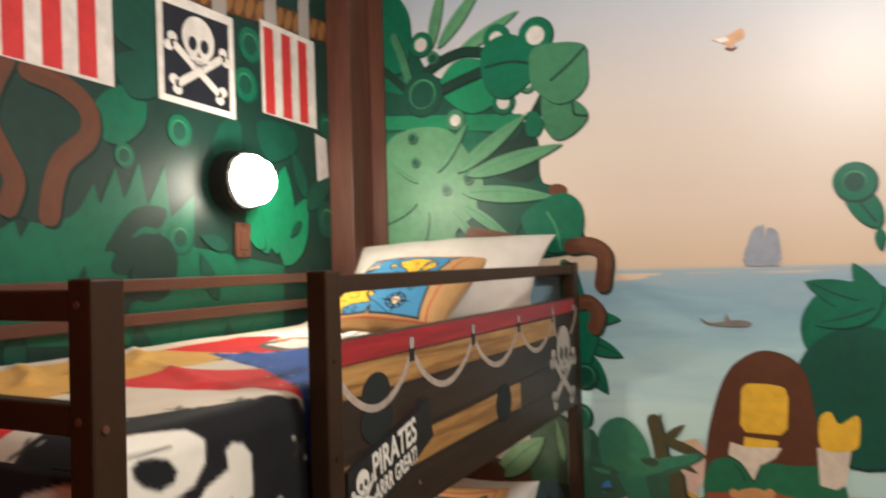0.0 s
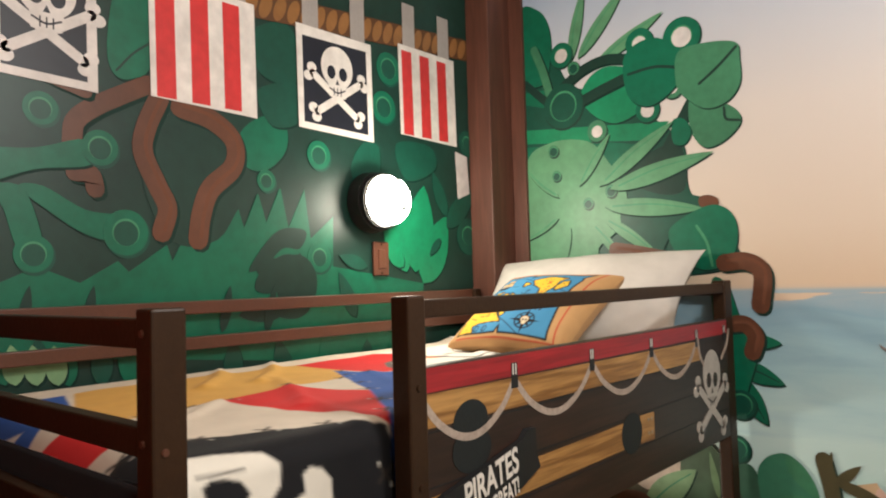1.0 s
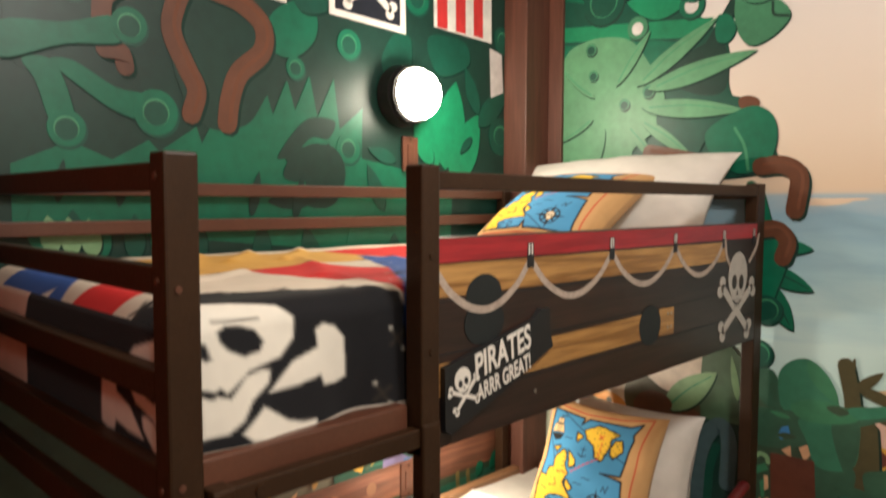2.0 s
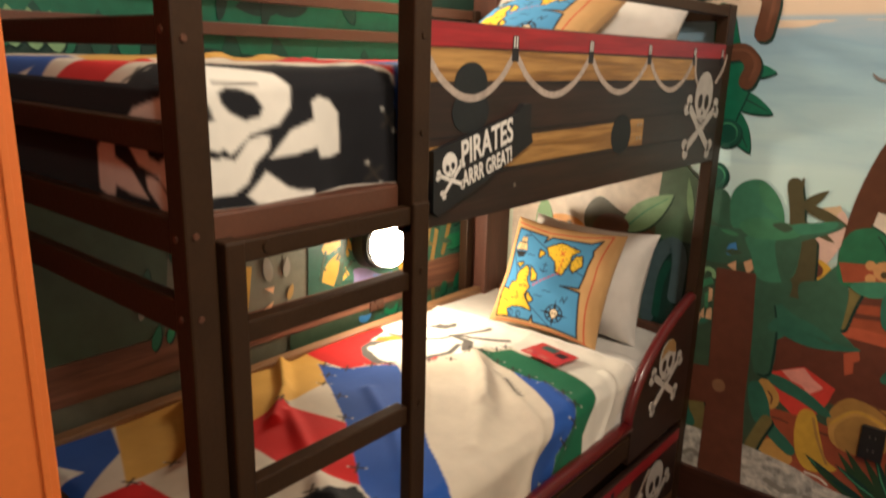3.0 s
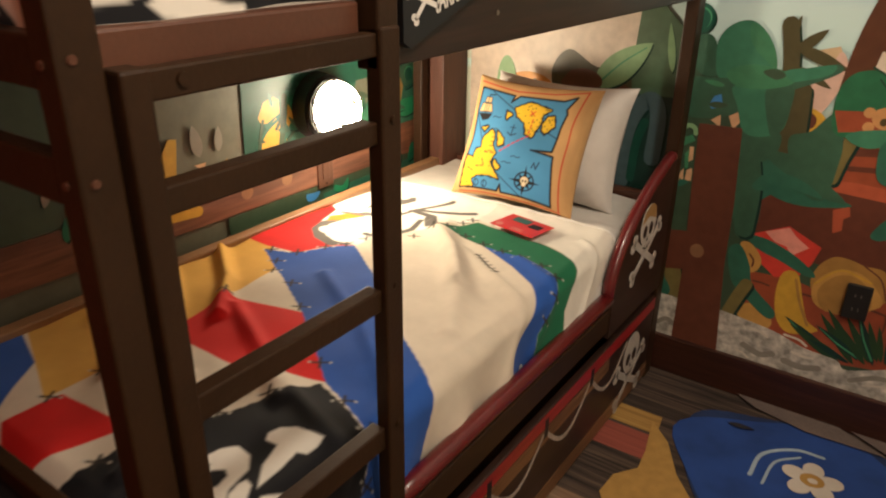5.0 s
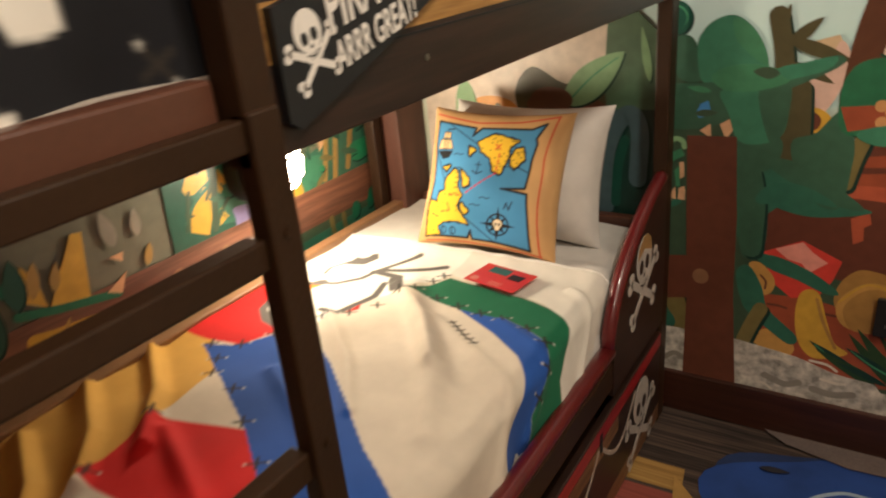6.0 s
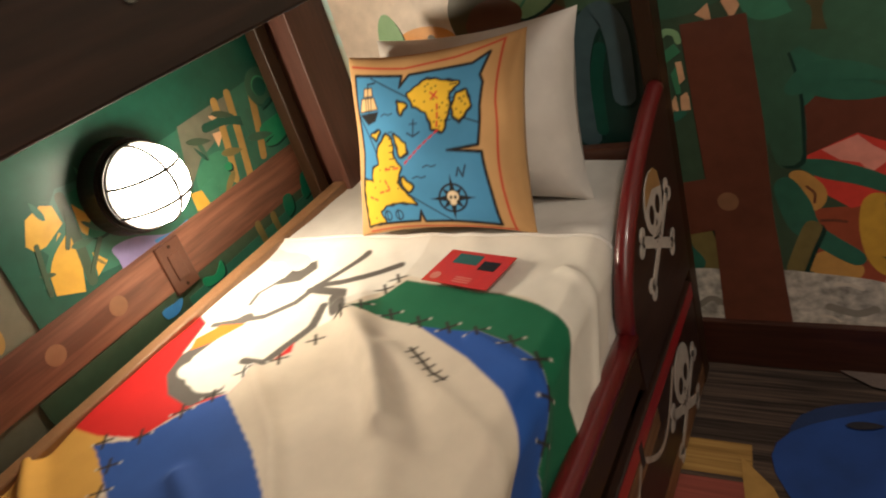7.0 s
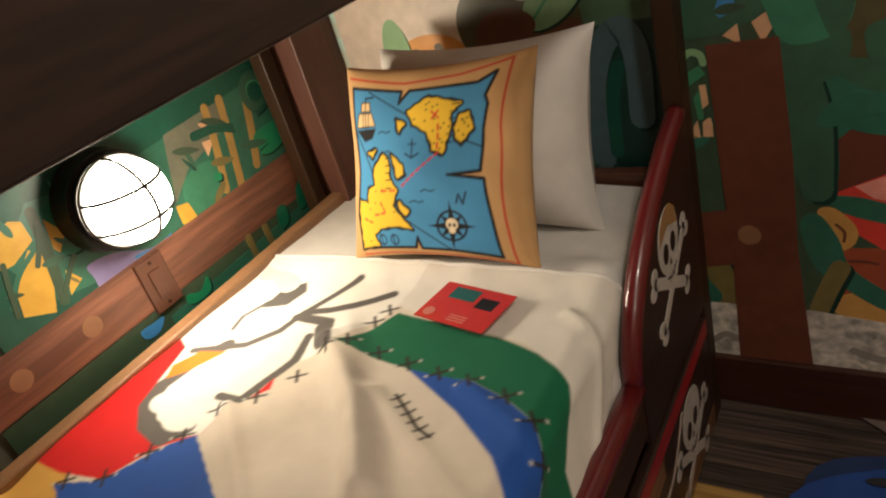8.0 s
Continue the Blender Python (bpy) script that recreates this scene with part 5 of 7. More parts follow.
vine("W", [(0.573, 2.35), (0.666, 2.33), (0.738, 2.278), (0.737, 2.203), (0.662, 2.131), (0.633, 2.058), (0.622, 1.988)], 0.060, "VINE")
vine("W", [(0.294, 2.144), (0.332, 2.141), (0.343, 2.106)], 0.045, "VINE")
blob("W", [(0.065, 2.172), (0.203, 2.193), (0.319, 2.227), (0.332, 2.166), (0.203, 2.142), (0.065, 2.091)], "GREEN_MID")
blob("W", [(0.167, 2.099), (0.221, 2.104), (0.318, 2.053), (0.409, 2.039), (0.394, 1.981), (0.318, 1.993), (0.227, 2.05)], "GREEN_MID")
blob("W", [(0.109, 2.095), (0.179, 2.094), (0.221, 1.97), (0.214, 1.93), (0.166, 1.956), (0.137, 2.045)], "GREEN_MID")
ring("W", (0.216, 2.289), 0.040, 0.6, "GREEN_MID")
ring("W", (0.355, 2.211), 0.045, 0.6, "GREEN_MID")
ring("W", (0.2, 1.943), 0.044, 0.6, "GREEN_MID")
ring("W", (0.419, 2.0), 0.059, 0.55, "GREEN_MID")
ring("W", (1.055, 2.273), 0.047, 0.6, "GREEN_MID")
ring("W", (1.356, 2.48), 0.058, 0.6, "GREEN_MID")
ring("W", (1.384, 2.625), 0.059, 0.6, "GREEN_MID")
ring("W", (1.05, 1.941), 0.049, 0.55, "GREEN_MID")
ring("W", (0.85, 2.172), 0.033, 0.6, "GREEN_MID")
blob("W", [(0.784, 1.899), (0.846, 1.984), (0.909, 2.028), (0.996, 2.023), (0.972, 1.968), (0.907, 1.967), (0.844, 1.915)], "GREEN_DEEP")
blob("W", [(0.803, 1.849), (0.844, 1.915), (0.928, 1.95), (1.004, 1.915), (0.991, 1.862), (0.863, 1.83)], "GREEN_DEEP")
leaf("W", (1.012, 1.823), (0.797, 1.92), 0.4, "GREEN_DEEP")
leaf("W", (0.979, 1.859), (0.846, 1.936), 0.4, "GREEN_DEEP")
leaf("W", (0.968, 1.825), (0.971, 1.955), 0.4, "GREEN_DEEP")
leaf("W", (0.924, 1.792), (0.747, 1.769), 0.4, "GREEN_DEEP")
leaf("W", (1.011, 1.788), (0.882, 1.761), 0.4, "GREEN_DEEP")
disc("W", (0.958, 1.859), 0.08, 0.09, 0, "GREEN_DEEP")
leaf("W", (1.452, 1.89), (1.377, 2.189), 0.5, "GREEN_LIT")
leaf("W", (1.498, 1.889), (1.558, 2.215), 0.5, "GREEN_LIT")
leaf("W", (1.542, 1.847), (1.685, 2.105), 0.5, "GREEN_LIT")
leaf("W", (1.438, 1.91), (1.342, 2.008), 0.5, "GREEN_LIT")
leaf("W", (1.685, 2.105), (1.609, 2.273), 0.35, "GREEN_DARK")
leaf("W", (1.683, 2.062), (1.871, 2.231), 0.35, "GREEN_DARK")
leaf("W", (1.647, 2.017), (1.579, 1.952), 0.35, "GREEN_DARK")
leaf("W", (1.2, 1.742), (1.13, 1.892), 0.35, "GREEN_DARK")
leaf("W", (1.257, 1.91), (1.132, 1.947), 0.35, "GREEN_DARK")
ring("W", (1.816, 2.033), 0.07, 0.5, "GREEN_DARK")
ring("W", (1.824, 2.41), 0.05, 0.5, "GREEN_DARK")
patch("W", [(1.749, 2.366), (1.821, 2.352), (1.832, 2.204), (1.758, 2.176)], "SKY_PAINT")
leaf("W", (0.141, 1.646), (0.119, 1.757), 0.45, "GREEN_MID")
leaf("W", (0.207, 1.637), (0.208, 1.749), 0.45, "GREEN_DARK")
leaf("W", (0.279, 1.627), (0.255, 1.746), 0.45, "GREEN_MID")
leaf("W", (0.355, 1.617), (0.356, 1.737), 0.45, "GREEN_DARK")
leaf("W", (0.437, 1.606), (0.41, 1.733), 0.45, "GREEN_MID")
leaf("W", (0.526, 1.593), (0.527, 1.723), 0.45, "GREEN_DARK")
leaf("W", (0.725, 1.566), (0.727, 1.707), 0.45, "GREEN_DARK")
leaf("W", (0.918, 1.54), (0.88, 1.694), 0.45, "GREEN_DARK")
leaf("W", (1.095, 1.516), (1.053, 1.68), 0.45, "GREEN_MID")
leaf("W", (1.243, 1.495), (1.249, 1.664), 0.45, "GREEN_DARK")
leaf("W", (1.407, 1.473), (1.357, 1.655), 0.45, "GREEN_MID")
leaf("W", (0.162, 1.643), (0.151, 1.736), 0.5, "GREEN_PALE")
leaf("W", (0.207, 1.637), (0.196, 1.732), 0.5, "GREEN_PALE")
leaf("W", (0.254, 1.631), (0.243, 1.727), 0.5, "GREEN_PALE")
leaf("W", (0.174, 1.765), (0.191, 1.869), 0.25, "GREEN_DEEP")
leaf("W", (0.317, 1.754), (0.337, 1.866), 0.25, "GREEN_DEEP")
leaf("W", (0.692, 1.725), (0.721, 1.857), 0.25, "GREEN_DEEP")
leaf("W", (0.841, 1.714), (0.874, 1.853), 0.25, "GREEN_DEEP")
# rope and bunting
twisted("W", (0.673, 2.694), (1.832, 2.792), 0.085, "ROPE_PAINT")
pennant("skull", 0.109, 0.35, 2.348)
pennant("stripe", 0.488, 0.82, 2.356)
pennant("skull", 0.976, 1.302, 2.345)
pennant("stripe", 1.440, 1.757, 2.385)
# west wall, beside the lower bunk
patch("W", [(-0.235, 0.86), (0.46, 0.86), (0.52, 1.37), (-0.235, 1.37)], "JUNGLE_DARK")
patch("W", [(0.98, 0.845), (1.84, 0.845), (1.84, 1.33), (1.0, 1.33)], "GREEN_DARK")
patch("W", [(0.9, 0.60), (1.84, 0.60), (1.84, 0.73), (0.9, 0.73)], "JUNGLE_DARK")
patch("W", [(1.06, 0.99), (1.152, 1.065), (1.342, 1.034), (1.502, 1.041), (1.863, 1.064), (1.843, 0.872), (1.727, 0.833), (1.372, 0.824), (1.11, 0.877)], "JUNGLE_TEAL")
patch("W", [(1.479, 1.045), (1.649, 1.05), (1.631, 0.987), (1.5, 0.952), (1.435, 0.902)], "OLIVE_GREY")
blob("W", [(1.143, 1.04), (1.236, 1.041), (1.249, 0.996), (1.214, 0.939), (1.165, 0.945), (1.165, 1.008)], "GREEN_MID")
blob("W", [(1.468, 0.926), (1.534, 0.948), (1.584, 0.923), (1.529, 0.847), (1.458, 0.852)], "BUSH")
patch("W", [(1.07, 1.043), (1.109, 1.052), (1.129, 1.04), (1.129, 1.0), (1.078, 0.979), (1.054, 0.981), (1.044, 1.0)], "BANANA")
patch("W", [(1.112, 0.989), (1.13, 0.97), (1.12, 0.91), (1.096, 0.858), (1.042, 0.886), (1.056, 0.94)], "BANANA")
patch("W", [(1.165, 1.023), (1.189, 0.981), (1.161, 0.952), (1.154, 0.965)], "BANANA")
patch("W", [(1.151, 0.918), (1.171, 0.885), (1.136, 0.869)], "BANANA")
patch("W", [(1.429, 0.897), (1.463, 0.889), (1.469, 0.845), (1.426, 0.852)], "BANANA")
vine("W", [(1.152, 1.046), (1.14, 0.967), (1.121, 0.869)], 0.022, "JUNGLE_DARK")
vine("W", [(1.035, 0.913), (1.073, 0.956), (1.124, 0.984)], 0.010, "JUNGLE_TEAL")
patch("W", [(1.574, 1.028), (1.606, 1.021), (1.586, 1.005)], "PEACH")
patch("W", [(1.564, 0.987), (1.601, 0.981), (1.565, 0.952)], "PEACH")
blob("W", [(1.193, 0.9), (1.255, 0.89), (1.327, 0.853), (1.388, 0.851), (1.331, 0.833), (1.248, 0.834), (1.194, 0.824), (1.192, 0.87)], "LILAC")
blob("W", [(1.29, 0.859), (1.353, 0.847), (1.39, 0.853), (1.36, 0.831), (1.307, 0.837)], "BLUE_PAINT")
vine("W", [(1.609, 1.051), (1.597, 0.967), (1.572, 0.861)], 0.021, "BAMBOO")
vine("W", [(1.658, 1.052), (1.641, 0.953), (1.618, 0.844)], 0.022, "BAMBOO")
vine("W", [(1.735, 1.028), (1.709, 0.935), (1.687, 0.869)], 0.023, "BAMBOO")
vine("W", [(1.551, 1.008), (1.619, 0.998), (1.685, 0.965)], 0.022, "GREEN_DARK")
vine("W", [(1.696, 0.979), (1.679, 0.927), (1.649, 0.889)], 0.021, "JUNGLE_TEAL")
ring("W", (1.768, 1.028), 0.048, 0.5, "BUSH_DARK")
blob("W", [(1.713, 0.934), (1.777, 0.94), (1.844, 0.938), (1.826, 0.892), (1.738, 0.897), (1.712, 0.897)], "GREEN_LIT")
blob("W", [(1.711, 0.888), (1.788, 0.898), (1.823, 0.887), (1.75, 0.872)], "GREEN_LIT")
blob("W", [(1.794, 1.05), (1.828, 1.051), (1.834, 0.977), (1.824, 0.928), (1.812, 0.977), (1.802, 1.02)], "GREEN_LIT")
blob("W", [(1.557, 0.907), (1.576, 0.906), (1.573, 0.889), (1.556, 0.893)], "GREEN_LIT")
leaf("W", (1.102, 1.022), (1.092, 1.068), 0.31, "JUNGLE_TEAL")
leaf("W", (1.118, 0.95), (1.167, 0.939), 0.33, "BUSH_DARK")
leaf("W", (1.201, 0.961), (1.235, 0.929), 0.33, "GREEN_DARK")
leaf("W", (1.215, 1.028), (1.21, 1.083), 0.2, "BUSH")
leaf("W", (1.065, 0.923), (1.034, 0.937), 0.27, "JUNGLE_DARK")
leaf("W", (1.164, 0.879), (1.148, 0.907), 0.21, "BAMBOO_DULL")
leaf("W", (1.31, 1.051), (1.27, 1.007), 0.3, "JUNGLE_TEAL")
leaf("W", (1.512, 1.002), (1.521, 0.938), 0.2, "BUSH_DARK")
leaf("W", (1.514, 0.945), (1.496, 0.983), 0.18, "GREEN_DARK")
leaf("W", (1.461, 0.887), (1.508, 0.896), 0.21, "BUSH")
leaf("W", (1.48, 1.004), (1.552, 0.976), 0.23, "JUNGLE_DARK")
leaf("W", (1.562, 0.934), (1.63, 0.914), 0.29, "BAMBOO_DULL")
leaf("W", (1.682, 1.007), (1.671, 0.937), 0.29, "JUNGLE_TEAL")
leaf("W", (1.657, 0.93), (1.748, 0.903), 0.23, "BUSH_DARK")
leaf("W", (1.795, 0.987), (1.742, 0.973), 0.2, "GREEN_DARK")
leaf("W", (1.508, 0.875), (1.545, 0.832), 0.28, "BUSH")
leaf("W", (1.583, 1.031), (1.65, 0.998), 0.23, "JUNGLE_DARK")
leaf("W", (1.578, 0.881), (1.52, 0.843), 0.26, "BAMBOO_DULL")
leaf("W", (1.26, 1.015), (1.223, 0.989), 0.29, "JUNGLE_TEAL")
leaf("W", (1.163, 0.984), (1.2, 0.936), 0.18, "BUSH_DARK")
vine("W", [(1.061, 0.989), (1.05, 0.953), (1.035, 0.894)], 0.010, "JUNGLE_DARK")
vine("W", [(1.149, 1.021), (1.136, 0.989), (1.112, 0.954)], 0.010, "JUNGLE_DARK")
vine("W", [(1.18, 0.932), (1.157, 0.911), (1.13, 0.883)], 0.010, "JUNGLE_DARK")
wall_planks()
# under the plank
patch("W", [(1.295, 0.695), (1.746, 0.705), (1.844, 0.702), (1.798, 0.621), (1.291, 0.601)], "JUNGLE_TEAL")
vine("W", [(1.571, 0.728), (1.572, 0.694), (1.573, 0.673)], 0.020, "BAMBOO_DULL")
vine("W", [(1.631, 0.72), (1.631, 0.69), (1.635, 0.667)], 0.020, "BAMBOO_DULL")
blob("W", [(1.685, 0.738), (1.717, 0.736), (1.712, 0.695), (1.679, 0.687)], "GREEN_MID")
blob("W", [(1.776, 0.757), (1.816, 0.759), (1.802, 0.708), (1.761, 0.697)], "GREEN_MID")
blob("W", [(1.353, 0.711), (1.388, 0.698), (1.419, 0.718), (1.413, 0.683), (1.367, 0.681), (1.346, 0.694)], "GREEN_LIT")
blob("W", [(1.217, 0.712), (1.251, 0.71), (1.279, 0.707), (1.255, 0.685), (1.222, 0.689)], "BLUE_PAINT")
patch("W", [(0.647, 0.865), (0.735, 1.004), (0.761, 0.999), (0.738, 0.845)], "BANANA")
patch("W", [(0.611, 0.979), (0.635, 0.941), (0.642, 0.868), (0.601, 0.897)], "BANANA")
vine("W", [(0.589, 0.809), (0.665, 0.796), (0.801, 0.784)], 0.03, "BANANA")
vine("W", [(0.575, 0.876), (0.67, 0.852), (0.807, 0.825)], 0.02, "GREEN_MID")
patch("W", [(0.806, 0.916), (0.844, 0.916), (0.837, 0.894)], "PEACH")
patch("W", [(0.78, 0.838), (0.839, 0.867), (0.814, 0.821)], "PEACH")
leaf("W", (0.898, 0.857), (0.918, 0.91), 0.4, "BAMBOO")
leaf("W", (0.557, 0.927), (0.583, 0.967), 0.4, "GREEN_MID")
leaf("W", (0.579, 0.888), (0.595, 1.0), 0.4, "GREEN_DARK")
leaf("W", (0.827, 0.935), (0.813, 1.027), 0.4, "ROCK_SHADE")
leaf("W", (0.891, 0.937), (0.898, 1.008), 0.4, "ROCK_SHADE")
leaf("W", (0.617, 0.898), (0.64, 0.977), 0.35, "BAMBOO")
leaf("W", (0.665, 0.894), (0.686, 0.958), 0.35, "BAMBOO")
leaf("W", (0.601, 1.051), (0.619, 1.096), 0.35, "PEACH")
leaf("W", (0.498, 1.064), (0.522, 1.151), 0.35, "GREEN_DARK")
leaf("W", (0.402, 0.979), (0.426, 1.064), 0.35, "GREEN_DARK")
leaf("W", (0.51, 0.809), (0.538, 0.919), 0.35, "GREEN_DARK")
leaf("W", (0.424, 0.82), (0.447, 0.895), 0.35, "GREEN_MID")
leaf("W", (0.537, 1.149), (0.561, 1.234), 0.35, "GREEN_MID")
leaf("W", (0.662, 1.08), (0.686, 1.172), 0.35, "GREEN_MID")
leaf("W", (0.448, 1.156), (0.47, 1.225), 0.35, "GREEN_DARK")
leaf("W", (0.663, 0.8), (0.678, 0.824), 0.35, "BAMBOO")
leaf("W", (0.469, 0.831), (0.489, 0.891), 0.35, "GREEN_LIT")
leaf("W", (0.392, 0.919), (0.411, 0.976), 0.35, "ROCK_SHADE")
# north wall, jungle above the bunk
blob("N", [(-0.878, 1.886), (-0.838, 2.537), (-0.783, 2.854), (-0.679, 2.759), (-0.594, 2.605), (-0.405, 2.524), (-0.213, 2.376), (-0.151, 2.293), (-0.145, 2.157), (-0.095, 2.09), (0.0, 1.971), (-0.019, 1.869), (-0.411, 1.851)], "GREEN_DARK")
blob("N", [(-0.846, 2.68), (-0.821, 2.953), (-0.733, 2.937), (-0.687, 2.864), (-0.679, 2.755), (-0.718, 2.63)], "GREEN_MID")
leaf("N", (-0.596, 2.69), (-0.524, 2.977), 0.17, "GREEN_FERN")
leaf("N", (-0.56, 2.7), (-0.346, 2.936), 0.17, "GREEN_FERN")
leaf("N", (-0.488, 2.658), (-0.21, 2.793), 0.16, "GREEN_FERN")
patch("N", [(-0.812, 2.612), (-0.719, 2.607), (-0.622, 2.561), (-0.714, 2.533), (-0.814, 2.565)], "GREEN_MID")
patch("N", [(-0.818, 2.458), (-0.202, 2.396), (-0.274, 2.339), (-0.821, 2.403)], "GREEN_LIT")
patch("N", [(-0.821, 2.389), (-0.63, 2.37), (-0.435, 2.355), (-0.301, 2.326), (-0.394, 2.247), (-0.825, 2.301)], "GREEN_MID")
ring("N", (-0.633, 2.73), 0.050, 0.55, "GREEN_MID", "SKY_PAINT")
ring("N", (-0.304, 2.701), 0.054, 0.5, "GREEN_MID", "SKY_PAINT")
ring("N", (-0.186, 2.513), 0.038, 0.5, "GREEN_GREY", "SKY_PAINT")
blob("N", [(-0.552, 2.548), (-0.507, 2.62), (-0.434, 2.642), (-0.35, 2.615), (-0.309, 2.547), (-0.302, 2.463), (-0.404, 2.422), (-0.497, 2.466)], "GREEN_LIT")
vine("N", [(-0.624, 2.508), (-0.474, 2.555), (-0.338, 2.591)], 0.039, "GREEN_DEEP")
vine("N", [(-0.646, 2.593), (-0.543, 2.65), (-0.445, 2.67), (-0.342, 2.651)], 0.037, "GREEN_DEEP")
vine("N", [(-0.758, 2.778), (-0.721, 2.688), (-0.686, 2.567)], 0.034, "GREEN_GREY")
vine("N", [(-0.805, 2.648), (-0.726, 2.574), (-0.662, 2.528)], 0.031, "GREEN_DEEP")
ring("N", (-0.631, 2.527), 0.088, 0.62, "GREEN_DARK")
ring("N", (-0.146, 2.687), 0.068, 0.52, "GREEN_MID", "SKY_PAINT")
ring("N", (-0.282, 2.451), 0.046, 0.55, "GREEN_MID", "SKY_PAINT")
ring("N", (-0.487, 2.406), 0.041, 0.55, "GREEN_GREY", "SKY_PAINT")
blob("N", [(-0.364, 2.664), (-0.306, 2.703), (-0.231, 2.702), (-0.17, 2.65), (-0.137, 2.572), (-0.187, 2.503), (-0.273, 2.462), (-0.346, 2.5), (-0.37, 2.581)], "GREEN_MID")
vine("N", [(-0.351, 2.594), (-0.246, 2.6), (-0.141, 2.573)], 0.011, "GREEN_DEEP")
vine("N", [(-0.111, 2.468), (-0.161, 2.388), (-0.221, 2.29)], 0.036, "GREEN_DEEP")
blob("N", [(-0.112, 2.464), (0.006, 2.417), (0.045, 2.36), (-0.005, 2.304), (-0.073, 2.283), (-0.118, 2.329), (-0.132, 2.408)], "GREEN_GREY")
blob("N", [(-0.16, 2.634), (-0.06, 2.644), (0.037, 2.622), (0.048, 2.566), (0.046, 2.483), (-0.001, 2.428), (-0.078, 2.42), (-0.155, 2.484), (-0.173, 2.54)], "GREEN_GREY")
vine("N", [(-0.09, 2.507), (-0.026, 2.552), (0.038, 2.607)], 0.010, "GREEN_DEEP")
vine("N", [(-0.01, 2.41), (-0.004, 2.371), (0.04, 2.359)], 0.009, "GREEN_DEEP")
blob("N", [(-0.371, 2.244), (-0.216, 2.316), (-0.159, 2.294), (-0.153, 2.158), (-0.224, 2.136), (-0.329, 2.177)], "GREEN_DEEP")
blob("N", [(-0.192, 2.393), (-0.151, 2.396), (-0.125, 2.348), (-0.151, 2.306), (-0.191, 2.318)], "GREEN_MID")
blob("N", [(-0.849, 1.908), (-0.819, 2.3), (-0.707, 2.388), (-0.53, 2.373), (-0.439, 2.274), (-0.375, 2.151), (-0.403, 2.038), (-0.499, 1.96), (-0.503, 1.874)], "GREEN_FERN")
ring("N", (-0.682, 2.355), 0.024, 0.7, "GREEN_GREY")
ring("N", (-0.671, 2.255), 0.021, 0.7, "GREEN_GREY")
ring("N", (-0.438, 2.172), 0.024, 0.7, "GREEN_GREY")
ring("N", (-0.535, 2.134), 0.022, 0.7, "GREEN_GREY")
ring("N", (-0.579, 2.667), 0.026, 0.7, "GREEN_GREY")
blob("N", [(-0.4, 2.097), (-0.267, 2.126), (-0.123, 2.125), (-0.086, 2.083), (-0.188, 2.023), (-0.232, 1.966), (-0.265, 1.917), (-0.362, 1.932)], "GREEN_DARK")
leaf("N", (-0.489, 2.195), (-0.188, 2.394), 0.17, "GREEN_FERN")
leaf("N", (-0.443, 2.179), (-0.052, 2.267), 0.17, "GREEN_FERN")
leaf("N", (-0.469, 2.118), (-0.09, 2.076), 0.17, "GREEN_FERN")
leaf("N", (-0.471, 2.075), (-0.259, 1.923), 0.17, "GREEN_FERN")
leaf("N", (-0.519, 2.057), (-0.391, 1.896), 0.17, "GREEN_FERN")
leaf("N", (-0.618, 2.054), (-0.649, 1.901), 0.17, "GREEN_FERN")
leaf("N", (-0.664, 2.169), (-0.819, 2.3), 0.17, "GREEN_FERN")
leaf("N", (-0.667, 2.091), (-0.845, 2.001), 0.17, "GREEN_FERN")
leaf("N", (-0.574, 2.204), (-0.434, 2.389), 0.17, "GREEN_FERN")
vine("N", [(-0.429, 1.952), (-0.34, 1.935), (-0.234, 1.91)], 0.054, "VINE")
blob("N", [(-0.108, 2.114), (-0.074, 2.121), (-0.043, 2.104), (-0.048, 2.078), (-0.101, 2.082)], "VINE")
blob("N", [(-0.222, 2.001), (-0.166, 2.051), (-0.066, 2.087), (-0.002, 2.056), (0.017, 1.989), (0.001, 1.915), (-0.045, 1.875), (-0.115, 1.87), (-0.192, 1.924)], "GREEN_MID")
vine("N", [(-0.12, 2.018), (-0.087, 1.958), (-0.072, 1.88)], 0.010, "LEAF_EDGE")
# north wall, beside the bunk
leaf("N", (-0.008, 1.632), (0.137, 1.625), 0.36, "GREEN_MID")
leaf("N", (-0.02, 1.556), (0.142, 1.494), 0.36, "GREEN_MID")
leaf("N", (-0.021, 1.518), (0.085, 1.362), 0.4, "GREEN_MID")
blob("N", [(-0.08, 1.816), (-0.025, 1.816), (0.012, 1.706), (0.065, 1.617), (0.032, 1.485), (0.008, 1.445), (-0.055, 1.515)], "GREEN_MID")
vine("N", [(-0.031, 1.888), (0.04, 1.89), (0.088, 1.85), (0.079, 1.747)], 0.058, "VINE")
vine("N", [(-0.022, 1.683), (0.027, 1.684), (0.059, 1.644), (0.046, 1.593)], 0.054, "VINE")
ring("N", (0.003, 1.421), 0.048, 0.68, "GREEN_DARK")
ring("N", (-0.018, 1.274), 0.045, 0.68, "GREEN_DARK")
